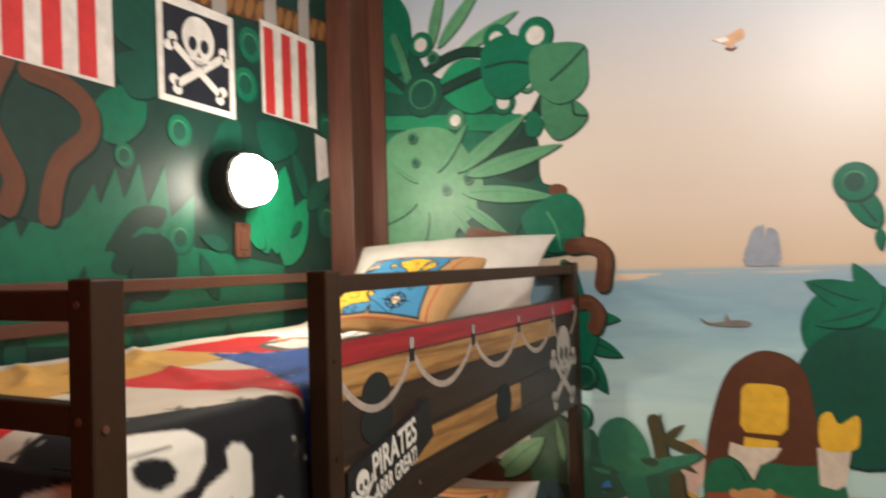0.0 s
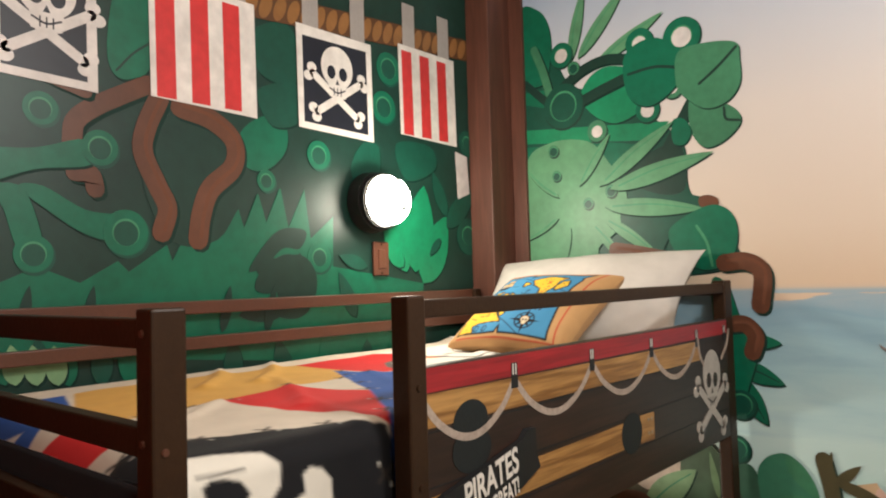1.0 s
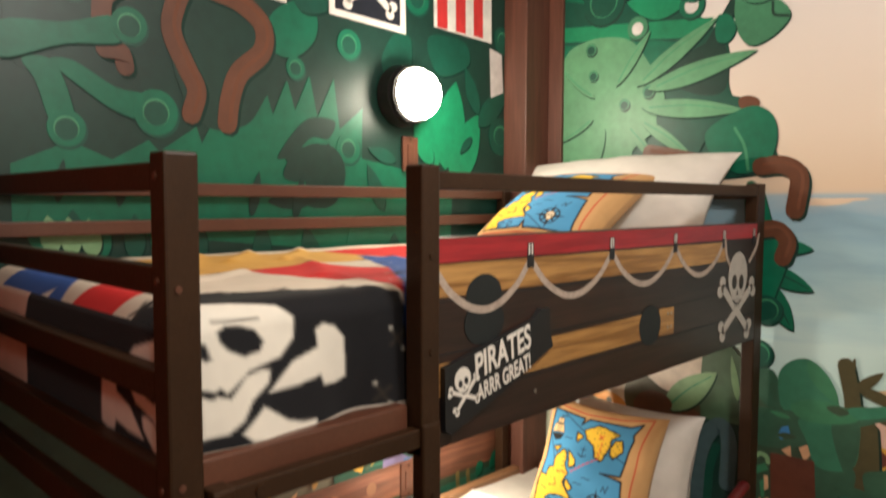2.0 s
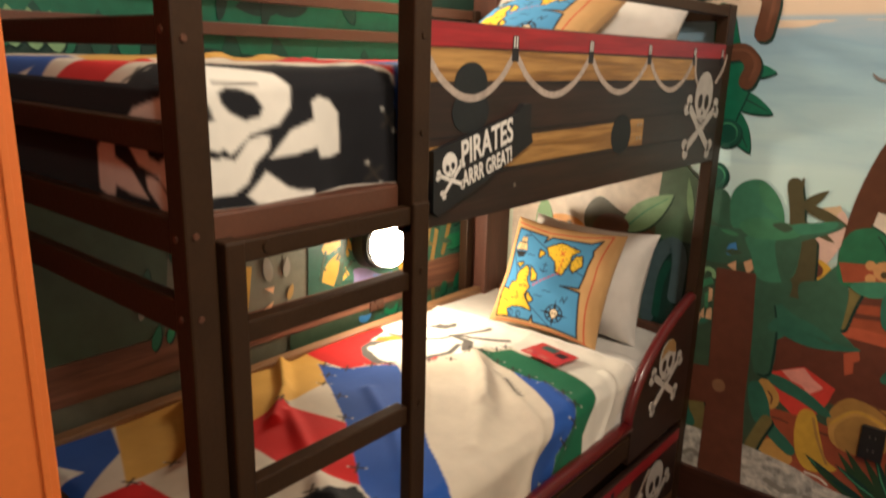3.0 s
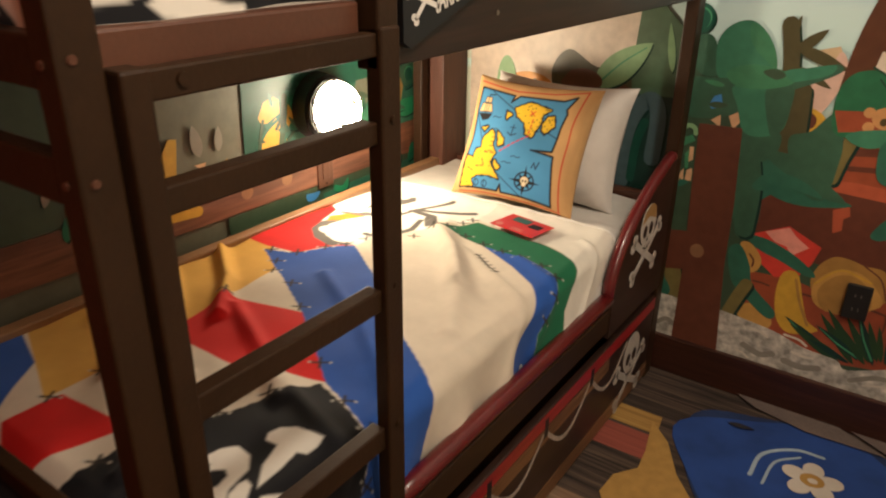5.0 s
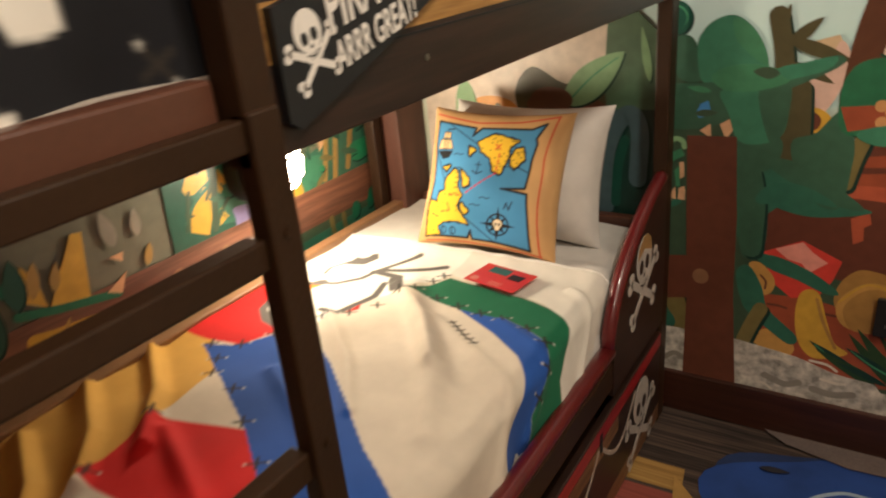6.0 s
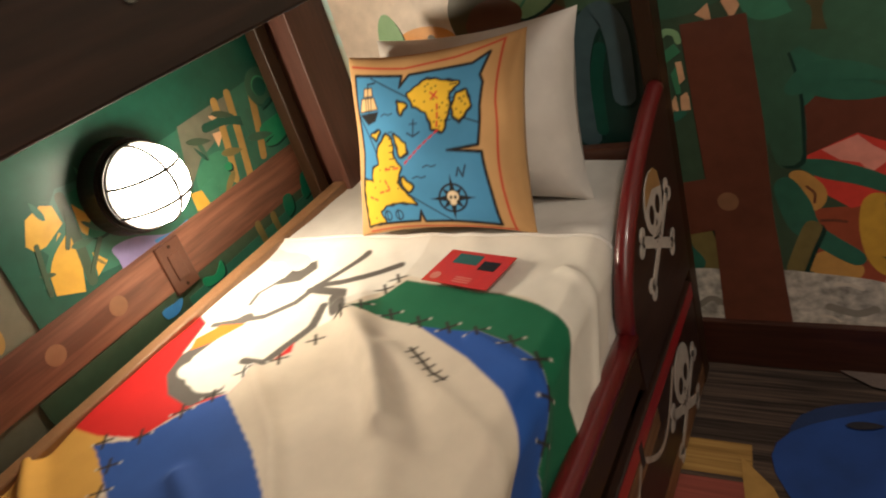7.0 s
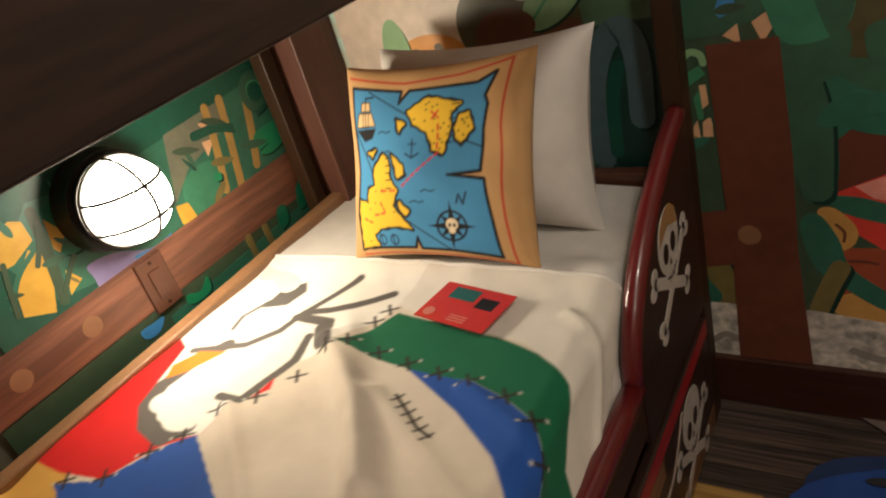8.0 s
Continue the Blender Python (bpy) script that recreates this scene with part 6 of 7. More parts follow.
# bird, ship and fish at sea
blob("N", [(0.478, 2.565), (0.525, 2.571), (0.567, 2.588), (0.575, 2.557), (0.548, 2.542), (0.526, 2.519), (0.517, 2.543)], "PEACH")
vine("N", [(0.52, 2.528), (0.537, 2.521), (0.548, 2.527)], 0.008, "VINE")
patch("N", [(0.478, 2.565), (0.519, 2.568), (0.528, 2.553), (0.501, 2.55)], "WHITE_PAINT")
patch("N", [(0.544, 1.826), (0.663, 1.83), (0.653, 1.801), (0.557, 1.802)], "SHIP_BLUE")
blob("N", [(0.551, 1.832), (0.563, 1.878), (0.578, 1.918), (0.603, 1.932), (0.608, 1.885), (0.604, 1.828)], "SHIP_BLUE")
blob("N", [(0.611, 1.83), (0.615, 1.894), (0.626, 1.925), (0.652, 1.911), (0.658, 1.874), (0.656, 1.829)], "SHIP_BLUE")
vine("N", [(0.61, 1.935), (0.609, 1.876), (0.607, 1.806)], 0.006, "SHIP_BLUE")
blob("N", [(0.407, 1.632), (0.435, 1.615), (0.478, 1.619), (0.531, 1.625), (0.566, 1.615), (0.547, 1.603), (0.469, 1.604), (0.424, 1.611)], "GREY_FISH")
patch("N", [(0.481, 1.617), (0.489, 1.647), (0.503, 1.619)], "GREY_FISH")
# big plants near the edge of the north wall
leaf("N", (0.937, 1.911), (0.837, 2.093), 0.4, "GREEN_MID")
leaf("N", (0.937, 1.911), (0.935, 1.842), 0.4, "GREEN_MID")
ring("N", (0.874, 2.058), 0.06, 0.5, "GREEN_MID")
disc("N", (0.868, 1.599), 0.16, 0.15, 0, "GREEN_MID")
disc("N", (0.877, 1.39), 0.2, 0.22, 0, "GREEN_DARK")
leaf("N", (0.93, 1.669), (0.725, 1.749), 0.4, "GREEN_MID")
leaf("N", (0.93, 1.669), (0.859, 1.806), 0.4, "GREEN_MID")
leaf("N", (0.93, 1.669), (0.745, 1.614), 0.4, "GREEN_MID")
# north wall, low: bushes, post, chest, rocks
blob("N", [(-0.127, 1.13), (-0.003, 1.152), (0.12, 1.139), (0.241, 1.105), (0.325, 1.048), (0.429, 0.967), (0.619, 0.962), (0.832, 0.982), (1.016, 0.174), (0.58, 0.04), (-0.012, 0.02)], "JUNGLE_DARK")
patch("N", [(0.19, 0.745), (0.349, 0.8), (0.832, 0.982), (0.91, 0.642), (0.67, 0.542), (0.427, 0.572), (0.21, 0.617)], "CHEST_DARK")
patch("N", [(0.423, 0.956), (0.821, 1.034), (0.852, 0.895), (0.75, 0.858), (0.643, 0.843), (0.434, 0.844)], "CHEST_RED")
vine("N", [(0.428, 0.927), (0.539, 0.943), (0.714, 0.964)], 0.024, "CHEST_DARK")
vine("N", [(0.463, 0.884), (0.582, 0.893), (0.667, 0.885)], 0.016, "CHEST_DARK")
patch("N", [(0.25, 0.491), (0.401, 0.498), (0.481, 0.481), (0.679, 0.496), (0.827, 0.499), (0.94, 0.51), (0.984, 0.315), (0.388, 0.214), (0.274, 0.272)], "CHEST_RED")
vine("N", [(0.282, 0.46), (0.307, 0.46), (0.332, 0.456)], 0.007, "CHEST_DARK")
vine("N", [(0.417, 0.458), (0.437, 0.457), (0.459, 0.456)], 0.008, "CHEST_DARK")
vine("N", [(0.496, 0.463), (0.515, 0.462), (0.533, 0.463)], 0.008, "CHEST_DARK")
vine("N", [(0.607, 0.461), (0.642, 0.459), (0.67, 0.454)], 0.008, "CHEST_DARK")
vine("N", [(0.67, 0.454), (0.675, 0.429), (0.674, 0.394)], 0.006, "CHEST_DARK")
patch("N", [(0.42, 0.841), (0.505, 0.846), (0.643, 0.84), (0.751, 0.851), (0.859, 0.863), (0.865, 0.838), (0.758, 0.822), (0.617, 0.802), (0.426, 0.81)], "CHEST_LIP")
patch("N", [(0.462, 0.751), (0.503, 0.773), (0.511, 0.742), (0.495, 0.73), (0.498, 0.693), (0.475, 0.679)], "CHEST_LIP")
blob("N", [(0.452, 0.491), (0.458, 0.558), (0.496, 0.604), (0.541, 0.607), (0.583, 0.597), (0.635, 0.594), (0.674, 0.544), (0.661, 0.497), (0.613, 0.467), (0.508, 0.435)], "GOLD_PAINT")
vine("N", [(0.583, 0.597), (0.634, 0.564), (0.66, 0.503)], 0.005, "CHEST_DARK")
blob("N", [(0.457, 0.487), (0.482, 0.539), (0.53, 0.572), (0.587, 0.566), (0.63, 0.529), (0.651, 0.479), (0.558, 0.421), (0.48, 0.431)], "GOLD_LIT")
vine("N", [(0.462, 0.502), (0.525, 0.566), (0.612, 0.547)], 0.006, "BANANA")
blob("N", [(0.475, 0.475), (0.496, 0.525), (0.535, 0.554), (0.583, 0.548), (0.62, 0.506), (0.617, 0.451), (0.511, 0.418)], "GOLD_PAINT")
vine("N", [(0.762, 0.527), (0.797, 0.421), (0.829, 0.301)], 0.042, "BAMBOO")
patch("N", [(0.7, 0.734), (0.736, 0.752), (0.881, 0.766), (0.927, 0.567), (0.771, 0.515), (0.719, 0.521), (0.66, 0.563), (0.68, 0.66)], "GOLD_PAINT")
patch("N", [(0.695, 0.701), (0.725, 0.732), (0.889, 0.734), (0.91, 0.642), (0.759, 0.666)], "JUNGLE_TEAL")
vine("N", [(0.697, 0.733), (0.732, 0.747), (0.777, 0.749)], 0.006, "GOLD_LIT")
vine("N", [(0.699, 0.698), (0.743, 0.677), (0.797, 0.64)], 0.009, "BANANA")
patch("N", [(0.256, 0.624), (0.355, 0.672), (0.457, 0.624), (0.44, 0.562), (0.41, 0.51), (0.342, 0.491), (0.285, 0.534)], "GEM_RED")
patch("N", [(0.288, 0.638), (0.356, 0.668), (0.384, 0.64), (0.359, 0.603), (0.322, 0.611)], "GEM_PALE")
patch("N", [(0.384, 0.64), (0.423, 0.615), (0.379, 0.577), (0.359, 0.603)], "GEM_PALE")
blob("N", [(0.221, 0.575), (0.249, 0.589), (0.285, 0.557), (0.296, 0.526), (0.285, 0.496), (0.26, 0.493)], "GOLD_LIT")
blob("N", [(0.243, 0.331), (0.279, 0.375), (0.332, 0.368), (0.366, 0.326), (0.334, 0.292)], "GOLD_LIT")
vine("N", [(0.256, 0.549), (0.271, 0.531), (0.27, 0.508)], 0.006, "CHEST_DARK")
blob("N", [(0.361, 0.501), (0.384, 0.527), (0.413, 0.515), (0.438, 0.441), (0.466, 0.37), (0.502, 0.342), (0.425, 0.308), (0.379, 0.342), (0.358, 0.422)], "BANANA")
vine("N", [(0.408, 0.5), (0.432, 0.428), (0.469, 0.354)], 0.009, "GOLD_PAINT")
blob("N", [(0.234, 0.612), (0.292, 0.615), (0.365, 0.591), (0.421, 0.56), (0.46, 0.526), (0.426, 0.521), (0.352, 0.55), (0.278, 0.573)], "JUNGLE_TEAL")
blob("N", [(0.189, 0.55), (0.223, 0.573), (0.261, 0.514), (0.285, 0.442), (0.367, 0.369), (0.347, 0.339), (0.265, 0.395), (0.213, 0.445)], "JUNGLE_TEAL")
blob("N", [(0.574, 0.699), (0.623, 0.776), (0.712, 0.823), (0.859, 0.863), (0.869, 0.82), (0.723, 0.771), (0.665, 0.733), (0.606, 0.686)], "JUNGLE_TEAL")
blob("N", [(0.228, 0.824), (0.345, 0.82), (0.462, 0.789), (0.505, 0.771), (0.377, 0.745), (0.277, 0.764)], "JUNGLE_TEAL")
vine("N", [(0.302, 0.826), (0.325, 0.826), (0.35, 0.825)], 0.007, "CHEST_LIP")
vine("N", [(0.264, 0.441), (0.242, 0.383), (0.223, 0.324)], 0.040, "BAMBOO_DULL")
vine("N", [(0.011, 0.437), (0.027, 0.381), (0.045, 0.317)], 0.060, "BAMBOO_DULL")
vine("N", [(0.467, 0.973), (0.45, 0.912), (0.437, 0.845)], 0.037, "BAMBOO_DULL")
blob("N", [(-0.042, 0.411), (-0.005, 0.384), (0.019, 0.341), (-0.01, 0.313)], "JUNGLE_TEAL")
leaf("N", (0.579, 0.255), (0.4, 0.365), 0.14, "GREEN_DEEP")
leaf("N", (0.592, 0.247), (0.419, 0.343), 0.14, "GRASS")
leaf("N", (0.6, 0.264), (0.446, 0.328), 0.14, "GRASS")
leaf("N", (0.612, 0.262), (0.477, 0.31), 0.14, "GREEN_DEEP")
leaf("N", (0.624, 0.261), (0.498, 0.409), 0.14, "GRASS")
leaf("N", (0.632, 0.278), (0.517, 0.429), 0.14, "GRASS")
leaf("N", (0.642, 0.283), (0.495, 0.363), 0.14, "GREEN_DEEP")
leaf("N", (0.655, 0.272), (0.544, 0.397), 0.14, "GRASS")
leaf("N", (0.664, 0.282), (0.571, 0.423), 0.14, "GRASS")
leaf("N", (0.676, 0.277), (0.6, 0.441), 0.14, "GREEN_DEEP")
leaf("N", (0.684, 0.292), (0.632, 0.425), 0.14, "GRASS")
leaf("N", (0.694, 0.295), (0.663, 0.417), 0.14, "GRASS")
leaf("N", (0.706, 0.29), (0.698, 0.402), 0.14, "GREEN_DEEP")
leaf("N", (0.716, 0.292), (0.715, 0.49), 0.14, "GRASS")
leaf("N", (0.726, 0.295), (0.723, 0.379), 0.14, "GRASS")
leaf("N", (0.736, 0.301), (0.754, 0.433), 0.14, "GREEN_DEEP")
leaf("N", (0.745, 0.307), (0.782, 0.412), 0.14, "GRASS")
blob("N", [(0.729, 0.332), (0.763, 0.421), (0.837, 0.456), (0.953, 0.452), (0.984, 0.315), (0.827, 0.278)], "JUNGLE_TEAL")
blob("N", [(-0.069, 0.285), (0.04, 0.323), (0.071, 0.292), (0.193, 0.32), (0.246, 0.317), (0.374, 0.3), (0.48, 0.269), (0.575, 0.26), (0.613, 0.236), (0.755, 0.292), (0.858, 0.294), (0.989, 0.295), (1.03, 0.112), (0.614, 0.067), (-0.051, 0.033)], "ROCK_PAINT")
vine("N", [(0.293, 0.217), (0.349, 0.2), (0.388, 0.214)], 0.021, "ROCK_SHADE")
vine("N", [(0.427, 0.203), (0.482, 0.198), (0.53, 0.211)], 0.022, "ROCK_SHADE")
vine("N", [(0.627, 0.204), (0.694, 0.238), (0.748, 0.24)], 0.017, "ROCK_SHADE")
vine("N", [(-0.011, 0.205), (0.022, 0.229), (0.055, 0.211)], 0.017, "ROCK_SHADE")
vine("N", [(0.274, 0.189), (0.296, 0.186), (0.315, 0.173)], 0.008, "ROCK_LIGHT")
vine("N", [(0.411, 0.298), (0.456, 0.294), (0.482, 0.279)], 0.007, "ROCK_LIGHT")
vine("N", [(0.306, 0.283), (0.336, 0.283), (0.362, 0.272)], 0.010, "ROCK_LIGHT")
vine("N", [(0.665, 0.199), (0.717, 0.214), (0.771, 0.216)], 0.007, "ROCK_LIGHT")
vine("N", [(0.445, 0.243), (0.485, 0.238), (0.508, 0.241)], 0.009, "ROCK_LIGHT")
blob("N", [(-0.002, 1.114), (-0.027, 1.202), (0.006, 1.229), (0.04, 1.209), (0.064, 1.112)], "BUSH_DARK")
blob("N", [(0.048, 1.154), (0.048, 1.219), (0.081, 1.263), (0.133, 1.278), (0.179, 1.25), (0.214, 1.198), (0.227, 1.142), (0.211, 1.099), (0.129, 1.076), (0.065, 1.102)], "BUSH")
blob("N", [(0.134, 1.272), (0.18, 1.246), (0.212, 1.198), (0.223, 1.151), (0.184, 1.174), (0.142, 1.219)], "BUSH_LIT")
blob("N", [(-0.056, 1.076), (0.045, 1.099), (0.132, 1.056), (0.122, 0.993), (-0.02, 0.972)], "BUSH_DARK")
patch("N", [(0.049, 1.016), (0.061, 1.044), (0.081, 1.053), (0.092, 1.014), (0.059, 1.003)], "BLUE_PAINT")
patch("N", [(0.062, 0.968), (0.09, 0.989), (0.094, 0.948)], "PEACH")
patch("N", [(0.115, 0.988), (0.14, 1.004), (0.156, 0.982), (0.133, 0.946)], "PEACH")
patch("N", [(0.277, 1.057), (0.286, 1.078), (0.288, 0.959), (0.279, 0.917), (0.27, 0.96)], "PEACH")
patch("N", [(0.011, 0.79), (0.028, 0.803), (0.028, 0.758), (0.009, 0.754)], "PEACH")
patch("N", [(-0.008, 0.782), (0.001, 0.795), (0.005, 0.749), (-0.01, 0.764)], "PEACH")
patch("N", [(0.261, 1.184), (0.31, 1.133), (0.275, 1.142)], "SAND_PAINT")
patch("N", [(0.294, 1.201), (0.382, 1.226), (0.409, 1.173), (0.338, 1.174)], "SAND_PAINT")
blob("N", [(0.388, 1.212), (0.412, 1.174), (0.404, 1.107), (0.368, 1.031), (0.336, 1.026), (0.321, 1.067), (0.333, 1.126), (0.366, 1.168)], "FLESH")
blob("N", [(0.311, 1.022), (0.347, 1.044), (0.384, 1.022), (0.382, 0.99), (0.338, 0.971), (0.31, 0.983)], "BANANA")
blob("N", [(0.309, 1.01), (0.338, 1.034), (0.363, 1.015), (0.354, 0.986), (0.317, 0.984)], "CHEST_DARK")
blob("N", [(0.142, 1.072), (0.263, 1.082), (0.276, 0.961), (0.256, 0.834), (0.258, 0.64), (0.196, 0.614), (0.174, 0.86)], "BUSH_DARK")
blob("N", [(0.163, 0.858), (0.256, 0.896), (0.338, 0.86), (0.295, 0.778), (0.205, 0.716)], "JUNGLE_TEAL")
vine("N", [(0.184, 0.925), (0.219, 0.784), (0.222, 0.631)], 0.059, "BUSH_DARK")
vine("N", [(0.241, 1.276), (0.262, 1.175), (0.277, 1.021), (0.282, 0.901)], 0.045, "STALK")
vine("N", [(0.313, 1.095), (0.32, 1.008), (0.326, 0.888)], 0.041, "STALK")
leaf("N", (0.266, 1.198), (0.344, 1.269), 0.3, "STALK")
leaf("N", (0.27, 1.214), (0.42, 1.16), 0.22, "STALK")
leaf("N", (0.257, 1.25), (0.266, 1.302), 0.28, "STALK")
leaf("N", (0.283, 1.158), (0.383, 1.106), 0.22, "STALK")
blob("N", [(-0.037, 1.091), (0.105, 1.105), (0.238, 1.122), (0.326, 1.145), (0.38, 1.177), (0.401, 1.158), (0.331, 1.115), (0.227, 1.073), (0.09, 1.071)], "BUSH_DARK")
blob("N", [(0.217, 1.131), (0.306, 1.157), (0.381, 1.174), (0.366, 1.142), (0.276, 1.115)], "BUSH")
blob("N", [(0.298, 0.944), (0.355, 0.978), (0.406, 1.037), (0.443, 0.969), (0.447, 0.891), (0.428, 0.775), (0.347, 0.81)], "BUSH_DARK")
vine("N", [(0.302, 0.826), (0.329, 0.825), (0.352, 0.824)], 0.007, "CHEST_LIP")
leaf("N", (0.012, 0.804), (0.091, 0.825), 0.3, "JUNGLE_DARK")
leaf("N", (0.048, 1.016), (0.109, 1.021), 0.33, "JUNGLE_DARK")
leaf("N", (0.087, 1.079), (0.022, 1.089), 0.26, "BUSH_LIT")
leaf("N", (-0.004, 1.036), (0.064, 1.071), 0.31, "BUSH_DARK")
leaf("N", (0.022, 0.754), (-0.043, 0.728), 0.32, "JUNGLE_TEAL")
blob("N", [(0.155, 0.951), (0.269, 0.96), (0.272, 0.894), (0.225, 0.859), (0.182, 0.891)], "BUSH_DARK")
blob("N", [(0.165, 0.92), (0.218, 0.858), (0.223, 0.776), (0.193, 0.673), (0.17, 0.667), (0.171, 0.789)], "BUSH_DARK")
blob("N", [(0.112, 1.081), (0.202, 1.083), (0.279, 1.105), (0.287, 1.036), (0.272, 0.963), (0.21, 0.937), (0.163, 0.95), (0.136, 1.019)], "BUSH")
blob("N", [(0.208, 1.088), (0.279, 1.105), (0.287, 1.036), (0.272, 0.963), (0.243, 0.951)], "BUSH_DARK")
blob("N", [(0.086, 1.12), (0.139, 1.149), (0.209, 1.151), (0.275, 1.13), (0.273, 1.105), (0.202, 1.083), (0.122, 1.083)], "BUSH_LIT")
blob("N", [(0.191, 1.134), (0.224, 1.146), (0.257, 1.132), (0.23, 1.115)], "JUNGLE_DARK")
blob("N", [(0.231, 0.901), (0.303, 0.9), (0.363, 0.881), (0.436, 0.826), (0.489, 0.78), (0.425, 0.784), (0.348, 0.822), (0.285, 0.852)], "BUSH_DARK")
blob("N", [(0.224, 0.789), (0.273, 0.837), (0.361, 0.825), (0.426, 0.78), (0.326, 0.792), (0.243, 0.768)], "JUNGLE_TEAL")
blob("N", [(0.252, 1.142), (0.302, 1.157), (0.366, 1.161), (0.375, 1.148), (0.321, 1.128), (0.278, 1.115)], "BUSH")
patch("N", [(0.01, 0.871), (0.023, 0.872), (0.026, 0.83), (0.012, 0.819)], "PEACH")
patch("N", [(-0.017, 0.774), (-0.006, 0.771), (-0.012, 0.729), (-0.017, 0.746)], "PEACH")
patch("N", [(0.012, 0.79), (0.03, 0.79), (0.03, 0.757), (0.012, 0.758)], "PEACH")
patch("N", [(0.072, 0.967), (0.089, 0.972), (0.082, 0.954)], "PEACH")
vine("N", [(-0.019, 0.928), (-0.002, 0.941), (0.017, 0.934), (0.022, 0.917)], 0.014, "GREEN_PALE")
# the painted fence post and its crossbar
patch("N", [(-0.043, 0.568), (0.132, 0.591), (0.151, 0.457), (-0.029, 0.422)], "PLANK_PAINT")
patch("N", [(0.029, 0.952), (0.162, 0.956), (0.179, 0.71), (0.184, 0.484), (0.213, 0.127), (0.049, 0.108), (0.05, 0.448), (0.038, 0.702)], "PLANK_PAINT")
disc("N", (0.088, 0.517), 0.024, 0.025, 0, "BOLT_PAINT")
patch("N", [(-0.031, 0.888), (0.013, 0.913), (0.024, 0.893), (-0.023, 0.863)], "BUSH_LIT")
patch("N", [(-0.003, 0.845), (0.011, 0.863), (0.014, 0.798), (0.003, 0.796)], "BUSH_LIT")
# plain painted figure
blob("N", [(0.408, 1.03), (0.41, 1.181), (0.44, 1.334), (0.49, 1.458), (0.578, 1.524), (0.665, 1.512), (0.718, 1.455), (0.739, 1.344), (0.751, 1.229), (0.732, 1.121), (0.663, 1.092), (0.492, 1.021)], "HAIR")
patch("N", [(0.526, 1.395), (0.541, 1.418), (0.655, 1.42), (0.667, 1.399), (0.66, 1.279), (0.639, 1.256), (0.535, 1.258), (0.519, 1.283)], "YELLOW_PAINT")
blob("N", [(0.49, 1.458), (0.578, 1.517), (0.664, 1.507), (0.714, 1.44), (0.667, 1.384), (0.65, 1.412), (0.558, 1.419), (0.519, 1.394), (0.503, 1.338)], "HAIR")
patch("N", [(0.531, 1.243), (0.632, 1.237), (0.627, 1.2), (0.526, 1.206)], "YELLOW_PAINT")
blob("N", [(0.4, 1.078), (0.422, 1.147), (0.477, 1.171), (0.577, 1.167), (0.672, 1.162), (0.792, 1.16), (0.821, 1.034), (0.713, 1.03), (0.607, 1.016), (0.428, 0.975)], "SHIRT")
patch("N", [(0.479, 1.178), (0.487, 1.223), (0.536, 1.21), (0.642, 1.216), (0.621, 1.182), (0.579, 1.155), (0.555, 1.097), (0.529, 1.145)], "CREAM_PAINT")
vine("N", [(0.476, 1.178), (0.517, 1.154), (0.555, 1.097)], 0.006, "SHIRT_DARK")
vine("N", [(0.579, 1.155), (0.568, 1.13), (0.555, 1.097)], 0.005, "SHIRT_DARK")
vine("N", [(0.529, 1.097), (0.52, 1.123), (0.499, 1.148)], 0.005, "SHIRT_DARK")
patch("N", [(0.404, 1.048), (0.483, 1.056), (0.613, 1.069), (0.707, 1.058), (0.814, 1.061), (0.818, 1.048), (0.698, 1.042), (0.426, 0.986)], "CHEST_RED")
disc("N", (0.493, 1.054), 0.015, 0.015, 0, "SKULL_TAN")
disc("N", (0.498, 1.013), 0.015, 0.015, 0, "SKULL_TAN")
disc("N", (0.603, 1.067), 0.015, 0.015, 0, "SKULL_TAN")
disc("N", (0.601, 1.048), 0.014, 0.013, 0, "SKULL_TAN")
blob("N", [(0.501, 1.048), (0.517, 1.069), (0.562, 1.079), (0.594, 1.066), (0.597, 1.033), (0.574, 1.018), (0.534, 1.011), (0.509, 1.023)], "SKULL_TAN")
disc("N", (0.533, 1.032), 0.010, 0.011, 0, "BARK")
disc("N", (0.571, 1.036), 0.010, 0.011, 0, "BARK")
blob("N", [(0.449, 0.974), (0.476, 0.998), (0.606, 1.023), (0.71, 1.041), (0.817, 1.051), (0.827, 1.006), (0.707, 1.0), (0.584, 0.971), (0.502, 0.952)], "BUSH")
blob("N", [(0.542, 0.967), (0.59, 0.983), (0.609, 0.86), (0.553, 0.868)], "JUNGLE_TEAL")
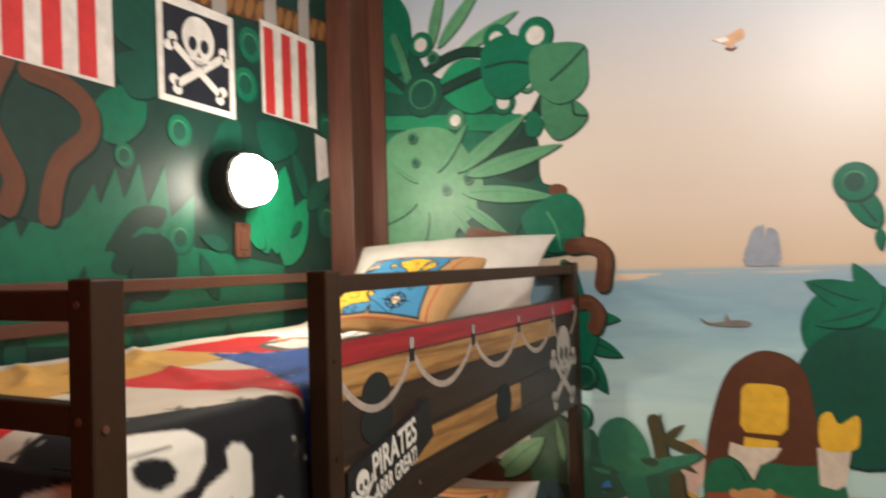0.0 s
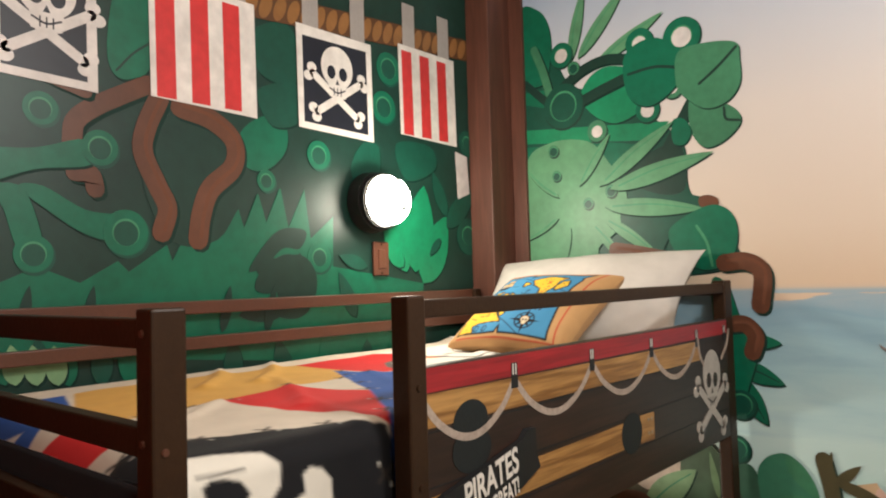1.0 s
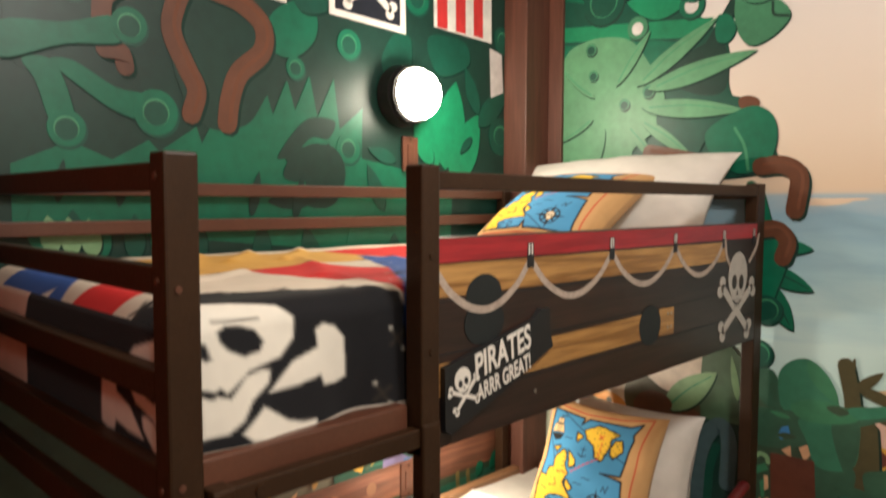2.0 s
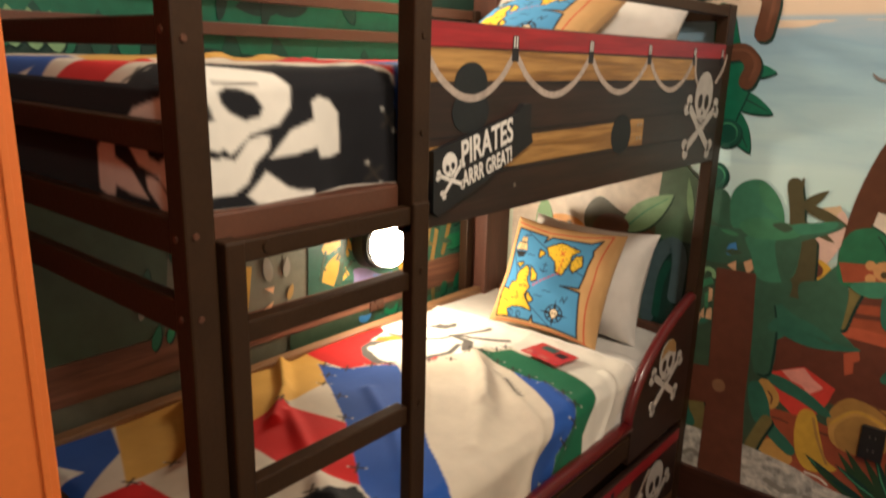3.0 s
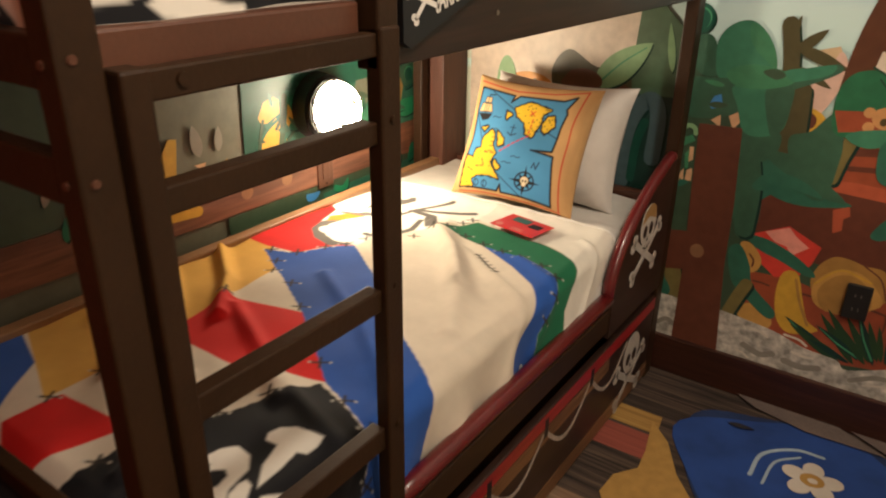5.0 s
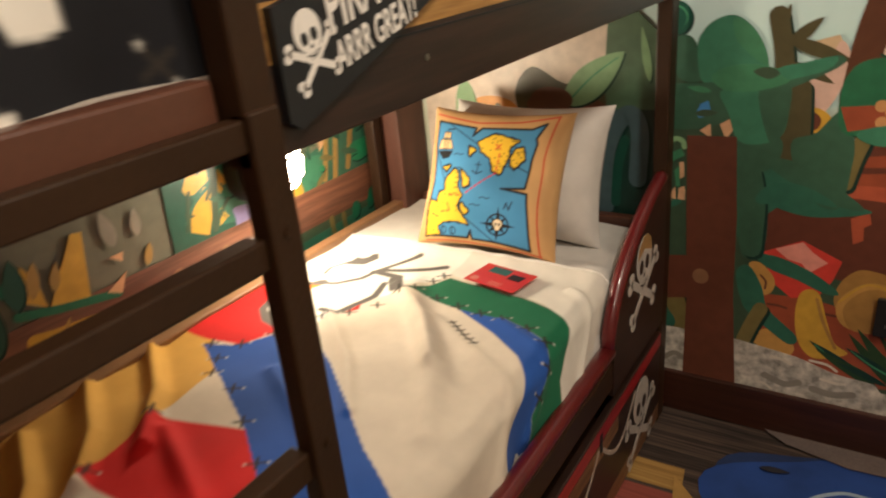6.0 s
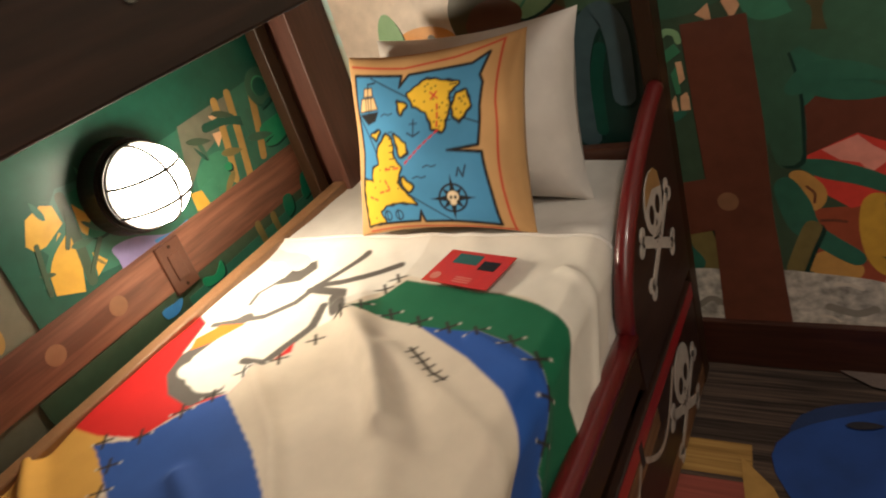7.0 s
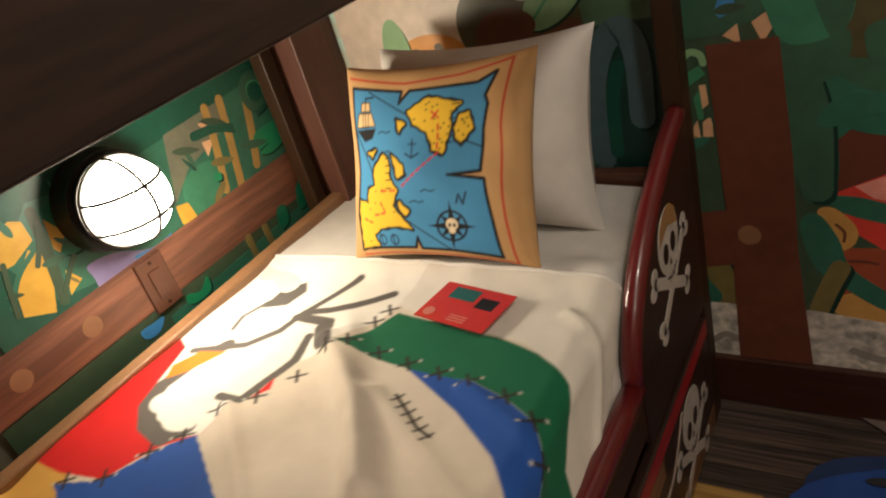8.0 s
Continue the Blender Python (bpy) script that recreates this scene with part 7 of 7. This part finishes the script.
blob("N", [(0.657, 0.839), (0.677, 0.916), (0.715, 0.961), (0.794, 0.883), (0.802, 0.847), (0.71, 0.834)], "BANANA")
patch("N", [(0.742, 1.225), (0.838, 1.237), (0.819, 1.116), (0.791, 1.099), (0.747, 1.108)], "CREAM_PAINT")
blob("N", [(0.751, 1.314), (0.783, 1.341), (0.807, 1.304), (0.857, 1.334), (0.861, 1.273), (0.844, 1.227), (0.757, 1.223)], "YELLOW_PAINT")
# north wall, behind the lower pillows
patch("N", [(-0.85, 0.6), (-0.25, 0.6), (-0.2, 1.37), (-0.85, 1.37)], "CREAM_PAINT")
patch("N", [(-0.25, 0.6), (-0.02, 0.6), (-0.02, 1.2), (-0.2, 1.37)], "GREEN_SAGE")
patch("N", [(-0.209, 1.017), (-0.035, 1.022), (-0.073, 0.55), (-0.247, 0.574)], "GREEN_DEEP")
disc("N", (-0.595, 0.994), 0.097, 0.052, 0, "ORANGE_PAINT")
disc("N", (-0.64, 0.999), 0.015, 0.016, 0, "BARK")
disc("N", (-0.574, 1.01), 0.012, 0.013, 0, "BARK")
# soft dark shadow next to the brown shape, put in as wall paint
blob("N", [(-0.51, 1.06), (-0.448, 1.14), (-0.34, 1.09), (-0.231, 1.10), (-0.22, 0.99), (-0.34, 0.96), (-0.467, 0.949)], "STALK")
vine("N", [(-0.423, 1.012), (-0.338, 1.017), (-0.25, 0.997)], 0.1, "VINE")
disc("N", (-0.395, 1.01), 0.055, 0.07, 0, "VINE")
vine("N", [(-0.211, 0.713), (-0.213, 0.866), (-0.179, 0.972), (-0.133, 1.004), (-0.108, 0.948), (-0.112, 0.809)], 0.055, "SLATE_PAINT")
vine("N", [(-0.179, 0.727), (-0.172, 0.851), (-0.151, 0.927)], 0.03, "GREEN_DARK")
disc("N", (-0.693, 0.994), 0.04, 0.1, 0, "GREEN_PALE")
leaf("N", (-0.343, 1.027), (-0.156, 1.186), 0.4, "GREEN_PALE")
disc("N", (-0.386, 1.04), 0.07, 0.04, 0, "VINE")
leaf("N", (-0.081, 1.10), (-0.107, 1.253), 0.16, "GREEN_PALE")
